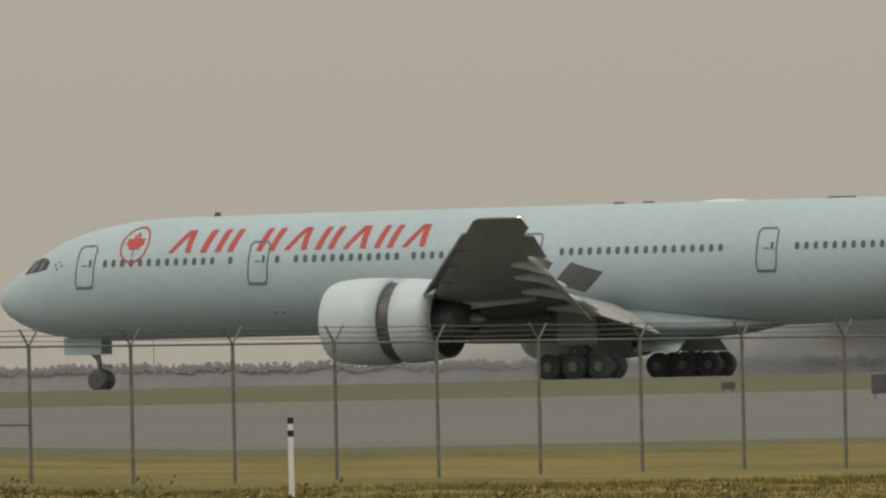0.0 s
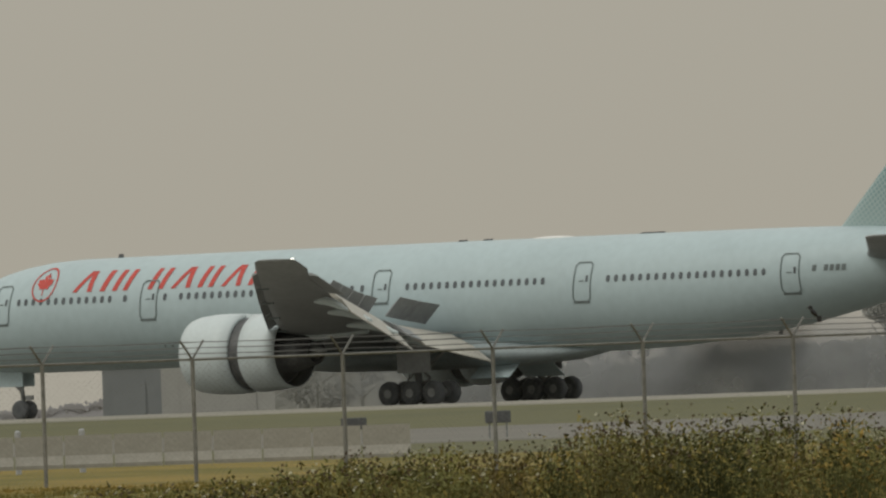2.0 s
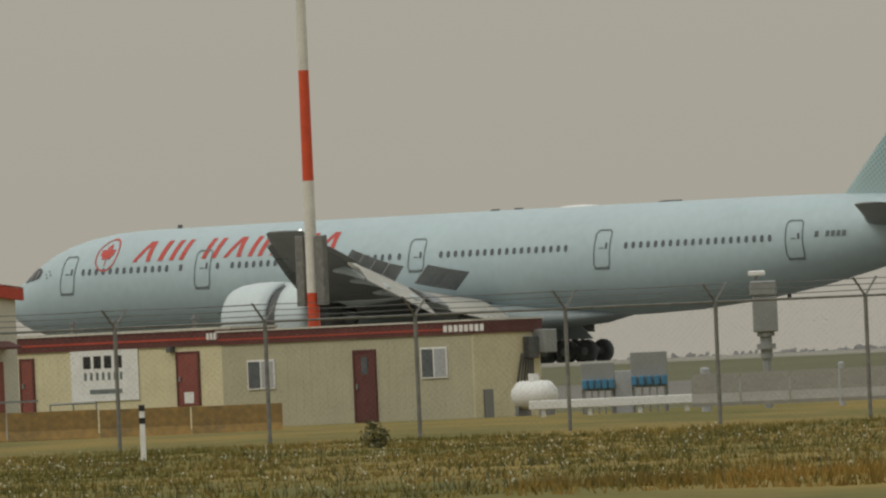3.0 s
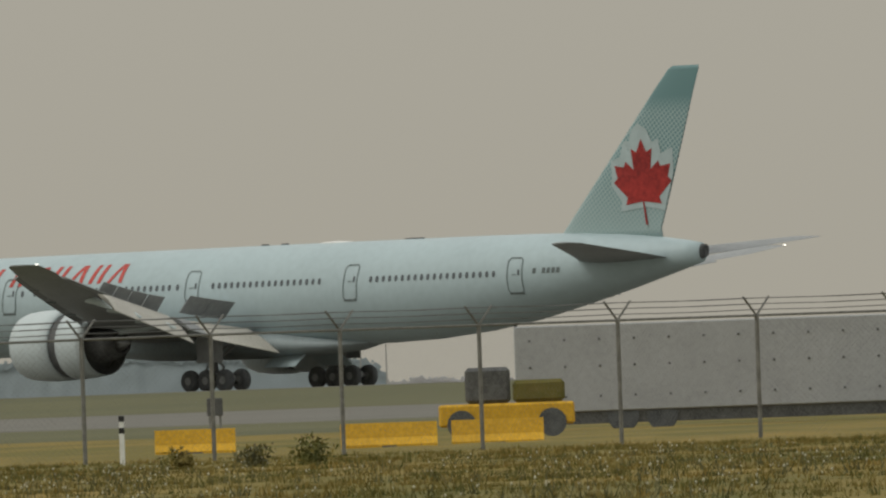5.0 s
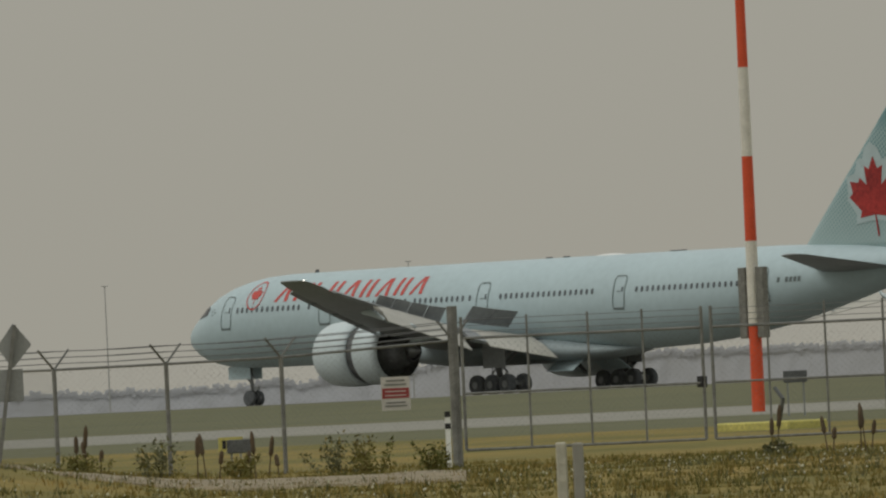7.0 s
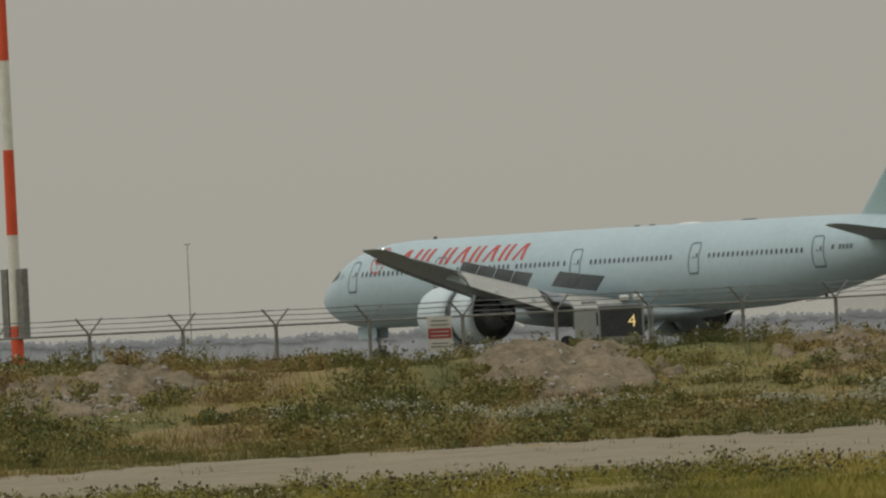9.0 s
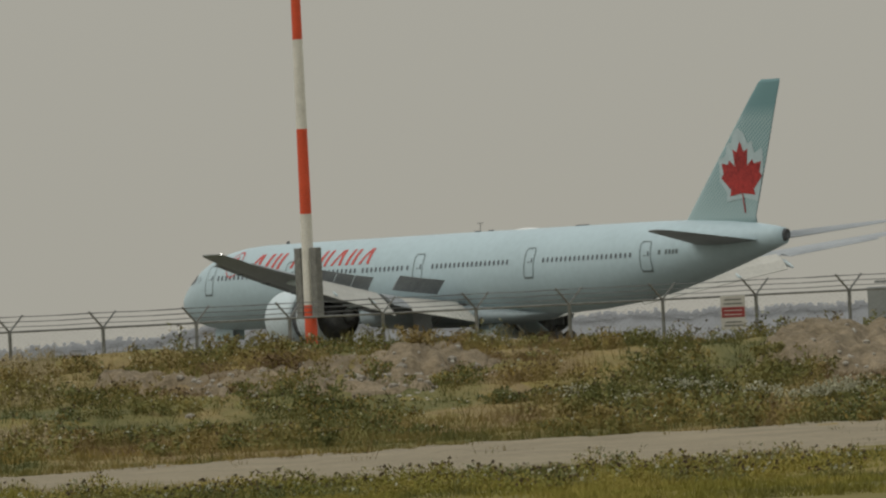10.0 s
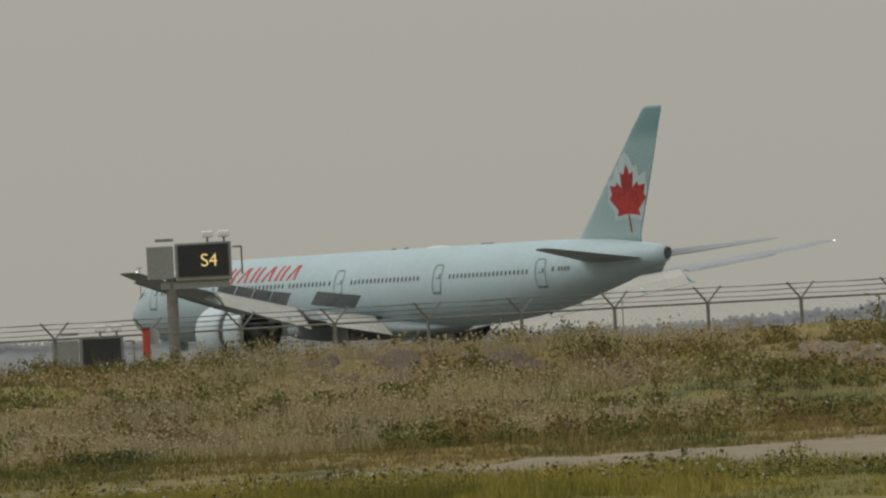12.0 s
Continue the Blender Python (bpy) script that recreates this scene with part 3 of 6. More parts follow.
part("satellite_radome", loft(bm, rings), WHITE, plane, "white teardrop radome on the roof", True)

# wings
#        y, leading edge, chord, z, thickness
WING = [(2.2, 26.2, 14.2, 3.55, 2.6), (5.5, 28.3, 11.8, 3.85, 2.1), (9.8, 31.1, 9.1, 4.30, 1.5), (15, 34.6, 7.2, 5.00, 1.1), (21, 38.7, 5.6, 5.90, 0.8), (27, 42.9, 4.2, 6.82, 0.55), (30, 45.0, 3.4, 7.32, 0.40), (31.9, 46.4, 2.75, 7.70, 0.30), (32.4, 47.0, 2.3, 7.80, 0.16)]


def wing_at(y):
    return [float(np.interp(y, [r[0] for r in WING], [r[k] for r in WING])) for k in (1, 2, 3, 4)]


def panel(bm, y0, y1, c0, c1, lift0, tilt, thick, side, length=None):
    """A hinged slab on the wing: its chord fractions, height over the wing plane and tilt in degrees."""
    ends = []
    for y in (y0, y1):
        le, ch, z, t = wing_at(y)
        x0, l = le + ch * c0, length or ch * (c1 - c0)
        a = radians(tilt)
        p0 = (x0, side * y, z + lift0)
        p1 = (x0 + l * math.cos(a), side * y, z + lift0 + l * math.sin(a))
        nx, nz = -math.sin(a) * thick, math.cos(a) * thick
        pm = ((p0[0] + p1[0]) / 2 + nx * 1.2, side * y, (p0[2] + p1[2]) / 2 + nz * 1.2)
        ends.append([p0, (p0[0] + nx, side * y, p0[2] + nz), pm, (p1[0] + nx * 0.25, side * y, p1[2] + nz * 0.25), p1])
    return loft(bm, ends)


for side in (-1, 1):
    bm = bmesh.new()
    # the fixed wing ends ahead of the flaps
    rings = []
    for y, le, ch, z, t in WING:
        k = 0.80 if y < 27.5 else 1.0
        rings.append(aerofoil(le, side * y, z, ch * k, t))
    wing = part("wing", loft(bm, rings), WING_GREY, plane, "swept grey wing seen from below and behind", True)
    for y0, y1, c0, c1, dz, tilt, nm in ((3.3, 9.0, 0.80, 1.03, -0.08, -27, "inboard_flap"), (9.2, 11.0, 0.80, 1.02, -0.05, -22, "flaperon"), (11.2, 21.6, 0.78, 1.10, 0.0, -35, "outboard_flap"), (21.9, 28.0, 0.80, 1.0, 0.0, -6, "aileron")):
        part(nm, panel(bmesh.new(), y0, y1, c0, c1, dz, tilt, 0.22 if "flap" in nm else 0.12, side), FLAP if nm == "outboard_flap" or nm == "inboard_flap" else WING_GREY, wing, "cream lowered flap" if nm.endswith("d_flap") else "")
    for y0, y1 in ((4.2, 6.47), (6.5, 8.8)):
        part("spoiler", panel(bmesh.new(), y0, y1, 0.72, 0.88, 0.62, 44, 0.06, side, 1.45), WING_GREY, wing, "raised grey spoiler")
    for y0, y1 in ((11.6, 13.8), (13.9, 16.1), (16.2, 18.4), (18.5, 20.7)):
        part("spoiler", panel(bmesh.new(), y0, y1, 0.70, 0.86, 0.20, 50, 0.05, side), WING_GREY, wing, "raised grey spoiler")
    # ribs of light along the slat joints and the seams of the lower skin
    for y in (11.2, 16.05, 21.05, 25.65):
        le, ch, z, t = wing_at(y)
        part("slat_joint", box_bm(le - 0.2, le + 0.55, side * y - 0.04, side * y + 0.04, z - 0.30, z - 0.22), SEAM, wing)
    # slats lowered along the leading edge
    for y0, y1 in ((4.5, 8.3), (11.3, 16.0), (16.1, 21.0), (21.1, 25.6), (25.7, 29.3)):
        part("slat", panel(bmesh.new(), y0, y1, -0.075, 0.03, -0.34 if y0 < 10 else -0.20, 26, 0.10, side), WING_GREY, wing)
    # flap track fairings
    for y, l in ((7.0, 3.8), (13.5, 3.4), (18.2, 2.9), (22.0, 2.2)):
        le, ch, z, t = wing_at(y)
        rings = []
        for u in (0.0, 0.12, 0.35, 0.65, 0.88, 1.0):
            r = 0.24 * math.sin(math.pi * (0.06 + 0.88 * u)) ** 0.7
            xx = le + ch * 0.62 + l * u
            zz = z - 0.42 - (0.9 * max(0, u - 0.45))
            rings.append([(xx, side * y + r * 0.6 * math.sin(a), zz + r * math.cos(a)) for a in [2 * math.pi * j / 10 for j in range(10)]])
        part("flap_track_fairing", loft(bmesh.new(), rings), COWL, wing, "pale flap track fairing", True)
    part("tip_light", tube_bm((49.15, side * 32.35, 7.80), (49.3, side * 32.35, 7.82), 0.032), LAMP, wing)

    # engine
    ey, ez = side * 9.75, 3.12
    SP = 32

    def turned(prof, seg=SP):
        return loft(bmesh.new(), [[(x, ey + r * math.sin(2 * math.pi * k / seg), ez + r * math.cos(2 * math.pi * k / seg)) for k in range(seg)] for x, r in prof], caps=False)
    engine = part("engine", turned([(25.75, 1.66), (25.55, 1.78), (25.62, 1.92), (26.05, 2.06), (26.9, 2.15), (27.9, 2.17), (28.95, 2.14), (28.95, 1.86), (28.2, 1.76)]), COWL, plane, "pale engine cowl with its thrust reverser open", True)
    part("inlet_duct", turned([(25.75, 1.66), (26.6, 1.68), (27.4, 1.68), (27.4, 0.1)]), DARK, engine, "dark inlet duct", True)
    part("reverser_gap", turned([(28.4, 1.90), (29.0, 1.92), (29.8, 1.90), (30.2, 1.86)]), DARK, engine, "dark open cascade ring", True)
    part("reverser_sleeve", turned([(29.72, 1.80), (29.72, 2.10), (30.3, 2.09), (31.2, 2.01), (32.05, 1.90), (32.0, 1.86)]), COWL, engine, "pale sleeve slid aft", True)
    part("fan_duct", turned([(32.02, 1.86), (30.9, 1.84), (30.5, 1.80), (30.45, 1.2)]), DARK, engine, "dark inside of the sleeve", True)
    part("core_nozzle", turned([(29.6, 1.62), (31.4, 1.60), (31.45, 1.15), (32.4, 1.05), (33.5, 0.72), (33.4, 0.62), (32.4, 0.6)]), DARK, engine, "dark core nozzle", True)
    part("exhaust_plug", turned([(32.2, 0.58), (33.4, 0.46), (34.2, 0.06)]), STEEL, engine, "", True)
    bm = loft(bmesh.new(), [[(27.4, ey - 0.05, 5.05), (27.4, ey + 0.05, 5.05), (27.4, ey + 0.05, 4.9), (27.4, ey - 0.05, 4.9)],
                            [(29.4, ey - 0.26, 5.22), (29.4, ey + 0.26, 5.22), (29.4, ey + 0.26, 4.3), (29.4, ey - 0.26, 4.3)],
                            [(33.0, ey - 0.28, 4.75), (33.0, ey + 0.28, 4.75), (33.0, ey + 0.28, 3.6), (33.0, ey - 0.28, 3.6)],
                            [(37.0, ey - 0.06, 4.2), (37.0, ey + 0.06, 4.2), (37.0, ey + 0.06, 3.95), (37.0, ey - 0.06, 3.95)]])
    part("pylon", bm, COWL, engine, "", True)

    # tailplane
    rings = [aerofoil(le, side * y, z, ch, t) for y, le, ch, z, t in ((1.0, 63.6, 7.2, 7.00, 1.2), (4.5, 66.2, 5.5, 7.35, 0.9), (10.2, 70.1, 2.5, 7.95, 0.4), (10.77, 71.1, 1.3, 8.0, 0.15))]
    part("tailplane", loft(bmesh.new(), rings), WING_GREY, plane, "grey tailplane", True)

    # main gear
    gy = side * 5.49
    gear = part("main_gear", tube_bm((37.1, gy, 1.15), (36.9, side * 5.75, 3.9), 0.20, 0.26), STEEL, plane, "steel main gear leg with a six-wheel truck", True)
    part("truck_beam", box_bm(35.45, 38.75, gy - 0.14, gy + 0.14, 0.62, 0.92, bevel=0.04), STEEL, gear)
    part("drag_brace", add_tube(tube_bm((37.0, gy, 1.9), (34.6, side * 4.4, 3.3), 0.09), (37.0, gy, 1.7), (38.7, side * 4.6, 3.2), 0.08), STEEL, gear)
    part("side_brace", tube_bm((37.0, gy, 2.3), (37.0, side * 3.2, 3.2), 0.09), STEEL, gear)
    part("gear_door", box_bm(36.0, 38.2, gy + side * 0.42, gy + side * 0.48, 1.75, 3.7), WING_GREY, gear)
    part("inner_gear_door", loft(bmesh.new(), [[(x0, side * (y + w), z) for x0, w in ((38.3, 0.0), (40.9, 0.0), (40.9, 0.06), (38.3, 0.06))] for y, z in ((1.3, 2.2), (2.5, 1.35))]), PAINT, gear, "open pale gear bay door")
    part("shock_strut", tube_bm((37.1, gy, 0.85), (37.05, gy, 1.7), 0.13, seg=10), CABINET, gear)
    part("truck_positioner", tube_bm((35.9, gy, 0.95), (36.95, gy, 1.95), 0.06, seg=6), STEEL, gear)
    part("torque_link", add_tube(tube_bm((37.2, gy, 1.0), (37.85, gy, 1.45), 0.07, seg=6), (37.85, gy, 1.45), (37.15, gy, 2.0), 0.07, seg=6), STEEL, gear)
    for ax in (35.63, 37.1, 38.57):
        part("axle", tube_bm((ax, gy - 0.7, 0.665), (ax, gy + 0.7, 0.665), 0.1), STEEL, gear)
    part("brake_line", add_tube(tube_bm((36.75, gy + side * 0.1, 3.2), (36.7, gy + side * 0.25, 1.9), 0.03, seg=5), (36.7, gy + side * 0.25, 1.9), (36.4, gy + side * 0.15, 0.95), 0.03, seg=5), DARK, gear)
    for ax in (-1.47, 0.0, 1.47):
        for off in (-0.70, 0.70):
            wy = gy + off
            prof = [(-0.24, 0.36), (-0.25, 0.52), (-0.20, 0.63), (-0.10, 0.665), (0.10, 0.665), (0.20, 0.63), (0.25, 0.52), (0.24, 0.36)]
            bm = loft(bmesh.new(), [[(37.1 + ax + r * math.cos(2 * math.pi * k / 24), wy + d, 0.665 + r * math.sin(2 * math.pi * k / 24)) for k in range(24)] for d, r in prof])
            part("tyre", bm, TYRE, gear, "", True)
            part("hub", tube_bm((37.1 + ax, wy - 0.26, 0.665), (37.1 + ax, wy + 0.26, 0.665), 0.24, seg=14), STEEL, gear)

# fin
rings = []
for z, le, te, t in ((8.1, 60.3, 69.6, 1.1), (8.75, 61.4, 69.5, 1.05), (11.0, 63.55, 70.35, 0.9), (14.0, 66.4, 71.45, 0.65), (17.0, 69.25, 72.5, 0.42), (18.15, 70.4, 72.95, 0.30), (18.37, 70.8, 72.95, 0.16)):
    rings.append([(a, b, z) for a, b, c in aerofoil(le, 0, 0, te - le, t * 0.8) for b in [c]])
fin = part("fin", loft(bmesh.new(), rings), TEAL, plane, "teal dotted fin with a red leaf on a white patch", True)


def fin_y(x, z):
    """Half the fin's thickness at a place on it."""
    le = float(np.interp(z, (8.75, 18.15), (61.4, 70.4)))
    te = float(np.interp(z, (8.75, 18.15), (69.5, 72.95)))
    t = float(np.interp(z, (8.75, 18.15), (0.84, 0.24)))
    c = min(0.98, max(0.02, (x - le) / (te - le)))
    return t * 2.6 * (0.2969 * math.sqrt(c) - 0.126 * c - 0.3516 * c * c + 0.2843 * c**3 - 0.1036 * c**4) * 1.05


PATCH = [(-0.1, 1.34), (0.2, 1.20), (0.34, 0.92), (0.55, 0.98), (0.62, 0.66), (1.0, 0.78), (1.04, 0.2), (1.02, -0.2), (0.74, -0.40), (0.76, -0.62), (0.1, -0.52), (-0.75, -0.60), (-0.70, -0.38), (-1.04, -0.02), (-1.0, 0.12), (-1.05, 0.52), (-0.72, 0.62), (-0.62, 0.95), (-0.40, 0.96), (-0.34, 1.18)]
for side in (-1, 1):
    cx, cz, s = 68.2, 11.45, 2.68

    def mark(pts, k, out):
        bm = bmesh.new()
        ring = []
        for a, b in pts:
            x, z = cx + s * k * a - 0.05 * b, cz + s * b
            lim = float(np.interp(z, (8.75, 18.15), (69.5, 72.95))) - 0.08
            lo = float(np.interp(z, (8.75, 18.15), (61.4, 70.4))) + 0.15
            ring.append((max(lo, min(x, lim)), z))
        mids = [((x + cx) / 2, (z + cz) / 2) for x, z in ring]
        o = [bm.verts.new((x, side * (fin_y(x, z) + out), z)) for x, z in ring]
        m = [bm.verts.new((x, side * (fin_y(x, z) + out), z)) for x, z in mids]
        c = bm.verts.new((cx, side * (fin_y(cx, cz) + out), cz))
        n = len(o)
        for i in range(n):
            bm.faces.new((o[i], o[(i + 1) % n], m[(i + 1) % n], m[i]))
            bm.faces.new((m[i], m[(i + 1) % n], c))
        return bm
    part("white_patch", mark(PATCH, 0.92, 0.025), WHITE_BLUE, fin, "pale patch behind the leaf")
    part("leaf", mark(LEAF, 0.93, 0.045), LEAF_RED, fin, "large red pointed leaf")
    bm = bmesh.new()
    bm.faces.new([bm.verts.new((x, side * (fin_y(x, z) + 0.045), z)) for x, z in ((cx - 0.06, 10.4), (cx + 0.06, 10.4), (cx + 0.28, 9.0), (cx + 0.12, 9.0))])
    part("leaf_stem", bm, LEAF_RED, fin)

# tyre and reverser smoke drifting behind the wheels
def smoke_material():
    m = bpy.data.materials.new("grey_blue_smoke")
    m.use_nodes = True
    n, l = m.node_tree.nodes, m.node_tree.links
    b = n["Principled BSDF"]
    b.inputs["Base Color"].default_value = (0.30, 0.315, 0.325, 1)
    b.inputs["Roughness"].default_value, b.inputs["Specular IOR Level"].default_value = 1.0, 0.0
    tc, fit, size = n.new("ShaderNodeTexCoord"), n.new("ShaderNodeMapping"), n.new("ShaderNodeVectorMath")
    fit.inputs["Scale"].default_value = (1 / SMOKE[0], 0.0, 1 / SMOKE[2])
    size.operation = "LENGTH"
    l.new(tc.outputs["Object"], fit.inputs[0])
    l.new(fit.outputs[0], size.inputs[0])
    edge = n.new("ShaderNodeMapRange")
    edge.interpolation_type = "SMOOTHSTEP"
    edge.inputs[1].default_value, edge.inputs[2].default_value = 1.0, 0.35
    edge.inputs[3].default_value, edge.inputs[4].default_value = 0.0, 0.70
    l.new(size.outputs["Value"], edge.inputs[0])
    wisp, wide, thin = n.new("ShaderNodeTexNoise"), n.new("ShaderNodeMapRange"), n.new("ShaderNodeMath")
    wisp.inputs["Scale"].default_value, wisp.inputs["Detail"].default_value = 0.16, 4
    l.new(tc.outputs["Object"], wisp.inputs["Vector"])
    wide.inputs[1].default_value, wide.inputs[2].default_value = 0.25, 0.6
    l.new(wisp.outputs[0], wide.inputs[0])
    thin.operation = "MULTIPLY"
    l.new(edge.outputs[0], thin.inputs[0])
    l.new(wide.outputs[0], thin.inputs[1])
    l.new(thin.outputs[0], b.inputs["Alpha"])
    return m


SMOKE = (30.0, 5.0, 5.0)
bm = bmesh.new()
bmesh.ops.create_uvsphere(bm, u_segments=40, v_segments=20, radius=1.0)
for v in bm.verts:
    k = 1 + 0.10 * noise.noise(v.co * 2.2)
    v.co = Vector((v.co.x * SMOKE[0] * k, v.co.y * SMOKE[1] * k, v.co.z * SMOKE[2] * k))
tyre_smoke = tagged(new("tyre_smoke", finish("tyre_smoke", bm, smoke_material(), True)), "thin grey-blue smoke trailing behind the airliner's wheels", "smoke", kind="stuff")

# nose gear
ng = part("nose_gear", tube_bm((5.86, 0, 0.55), (5.55, 0, 3.0), 0.11, 0.16), STEEL, plane, "steel nose gear with two wheels", True)
part("nose_gear_brace", tube_bm((5.75, 0, 1.5), (4.4, 0, 2.7), 0.07), STEEL, ng)
part("nose_gear_axle", tube_bm((5.86, -0.5, 0.55), (5.86, 0.5, 0.55), 0.09), STEEL, ng)
part("torque_link", box_bm(6.0, 6.45, -0.1, 0.1, 1.1, 1.35), STEEL, ng)
for s in (-1, 1):
    part("nose_gear_door", box_bm(4.0, 6.2, s * 0.52 - 0.02, s * 0.52 + 0.02, 1.85, 2.72), PAINT, ng)
    prof = [(-0.17, 0.28), (-0.18, 0.42), (-0.13, 0.52), (0, 0.55), (0.13, 0.52), (0.18, 0.42), (0.17, 0.28)]
    bm = loft(bmesh.new(), [[(5.86 + r * math.cos(2 * math.pi * k / 22), s * 0.36 + d, 0.55 + r * math.sin(2 * math.pi * k / 22)) for k in range(22)] for d, r in prof])
    part("nose_tyre", bm, TYRE, ng, "", True)
part("belly_antenna", box_bm(57.0, 57.25, -0.03, 0.03, 3.1, 3.62), DARK, plane)


# ---- perimeter fence ----
POST_AZ = [31.64 - 0.318 * k for k in range(10, 0, -1)] + [31.64, 31.93, 32.27, 32.59, 32.90, 33.238, 33.587, 33.977, 34.372, 34.781, 35.20, 35.671]
POST_AZ += [35.671 + 0.469 * k for k in range(1, 16)] + [42.706 + 0.434 * k for k in range(1, 5)] + [44.443 + 0.4032 * k for k in range(1, 7)] + [47.415]
POST_AZ2 = [48.922, 49.461, 49.82] + [53.668 + 0.2915 * k for k in range(-12, 13)]


def fence_d(az):
    return float(np.interp(az, (28, 31.5, 35.5, 43, 45, 50.3, 51.3, 60), (395, 378, 350, 350, 334, 331, 400, 400)))


def rail_z(az):
    return float(np.interp(az, (28, 31.6, 34, 37, 40, 43, 46.8, 48.9, 49.5, 50.2, 51.3, 55, 57), (-0.36, -0.25, -0.18, -0.26, -0.27, -0.28, -0.44, -0.42, -0.60, -0.63, -0.41, -0.46, -0.54)))


def mesh_part(name, lines, parent):
    """Woven wire from many thin straight strands."""
    verts, faces = [], []
    for a, b in lines:
        d = (b - a).normalized()
        u = d.cross(Vector((0, 0, 1))).normalized() * 0.0010
        v = d.cross(u).normalized() * 0.0010
        i = len(verts)
        verts += [a + u, a - u * 0.5 + v, a - u * 0.5 - v, b + u, b - u * 0.5 + v, b - u * 0.5 - v]
        faces += [(i, i + 1, i + 4, i + 3), (i + 1, i + 2, i + 5, i + 4), (i + 2, i, i + 3, i + 5)]
    me = bpy.data.meshes.new(name)
    me.from_pydata(verts, [], faces)
    me.materials.append(GALV)
    ob = tagged(new(name, me), "open chain-link mesh", kind="stuff")
    ob.parent = parent
    return ob


def fence_line(azs, label):
    fence = thing("security_fence", label, "fence", group="perimeter fence runs", m=Matrix.Translation(spot(azs[0], fence_d(azs[0]))))
    org = spot(azs[0], fence_d(azs[0]))
    tops, link = [], []
    for a in azs:
        p = spot(a, fence_d(a)) - org
        z1, z0 = rail_z(a), ground_z(p.x + org.x, p.y + org.y) - 0.1
        thick = 0.095 if abs(a - 47.415) < 1e-3 or abs(a - 48.922) < 1e-3 else (0.060 if abs(a - 31.93) < 1e-3 or abs(a - 41.768) < 0.01 else 0.040)
        ztop = z1 + (0.62 if thick > 0.05 else 0.0)
        part("post", tube_bm((p.x, p.y, z0), (p.x, p.y, ztop), thick, seg=8), GALV, fence)
        tops.append((p, z1))
    for (p, z), (q, w) in zip(tops, tops[1:]):
        bm = tube_bm((p.x, p.y, z), (q.x, q.y, w), 0.024, seg=6)
        part("top_rail", bm, GALV, fence)
        along = (q - p).normalized()
        across = Vector((0, -1, 0))
        bm = bmesh.new()
        for s in (-1, 1):
            add_tube(bm, p + Vector((0, 0, z)), p + across * s * 0.36 + Vector((0, 0, z + 0.36)), 0.022, seg=5)
        part("barb_arm", bm, GALV, fence)
        # woven wire of this bay: slanting strands both ways
        gp, ln = ground_z(p.x + org.x, p.y + org.y), (q - p).length
        hh, pitch = z - gp, 0.085
        for s in (-1, 1):
            u = -hh
            while u < ln:
                a0, a1 = max(u, 0.0), min(u + hh, ln)
                if a1 > a0:
                    v0, v1 = a0 - u, a1 - u
                    if s < 0:
                        v0, v1 = hh - v0, hh - v1
                    link.append((p + along * a0 + Vector((0, 0, gp + v0)), p + along * a1 + Vector((0, 0, gp + v1))))
                u += pitch * 1.414
    for s in (-1, 1):
        for k in (1, 2, 3):
            bm = bmesh.new()
            for (p, z), (q, w) in zip(tops, tops[1:]):
                d = (q - p).normalized()
                off = Vector((0, -1, 0)) * s * 0.11 * k
                sag = Vector((0, 0, -0.015))
                m = p.lerp(q, 0.5) + off + Vector((0, 0, (z + w) / 2 + 0.11 * k)) + sag
                add_tube(bm, p + off + Vector((0, 0, z + 0.11 * k)), m, 0.009, seg=3, cap=False)
                add_tube(bm, m, q + off + Vector((0, 0, w + 0.11 * k)), 0.009, seg=3, cap=False)
            part("barbed_wire", bm, WIRE, fence)
    mesh_part("chain_link", link, fence)
    return fence, org


f1, o1 = fence_line(POST_AZ, "tall galvanised chain-link fence topped with barbed wire on angled arms")
f2, o2 = fence_line(POST_AZ2, "galvanised chain-link fence with barbed wire behind a weedy bank")


def brace(fence, org, a0, a1, z):
    p, q = spot(a0, fence_d(a0)) - org, spot(a1, fence_d(a1)) - org
    part("brace_rail", tube_bm((p.x, p.y, z), (q.x, q.y, z + 0.02), 0.024, seg=6), GALV, fence)


brace(f1, o1, 31.64, 32.27, -1.85)
brace(f1, o1, 41.34, 42.24, -1.60)
for az in (55.66,):
    p, q = spot(az - 0.03, fence_d(az)) - o2, spot(az - 0.17, fence_d(az)) - o2
    part("diagonal_brace", tube_bm((p.x, p.y, -1.5), (q.x, q.y, -0.72), 0.025, seg=6), GALV, f2)

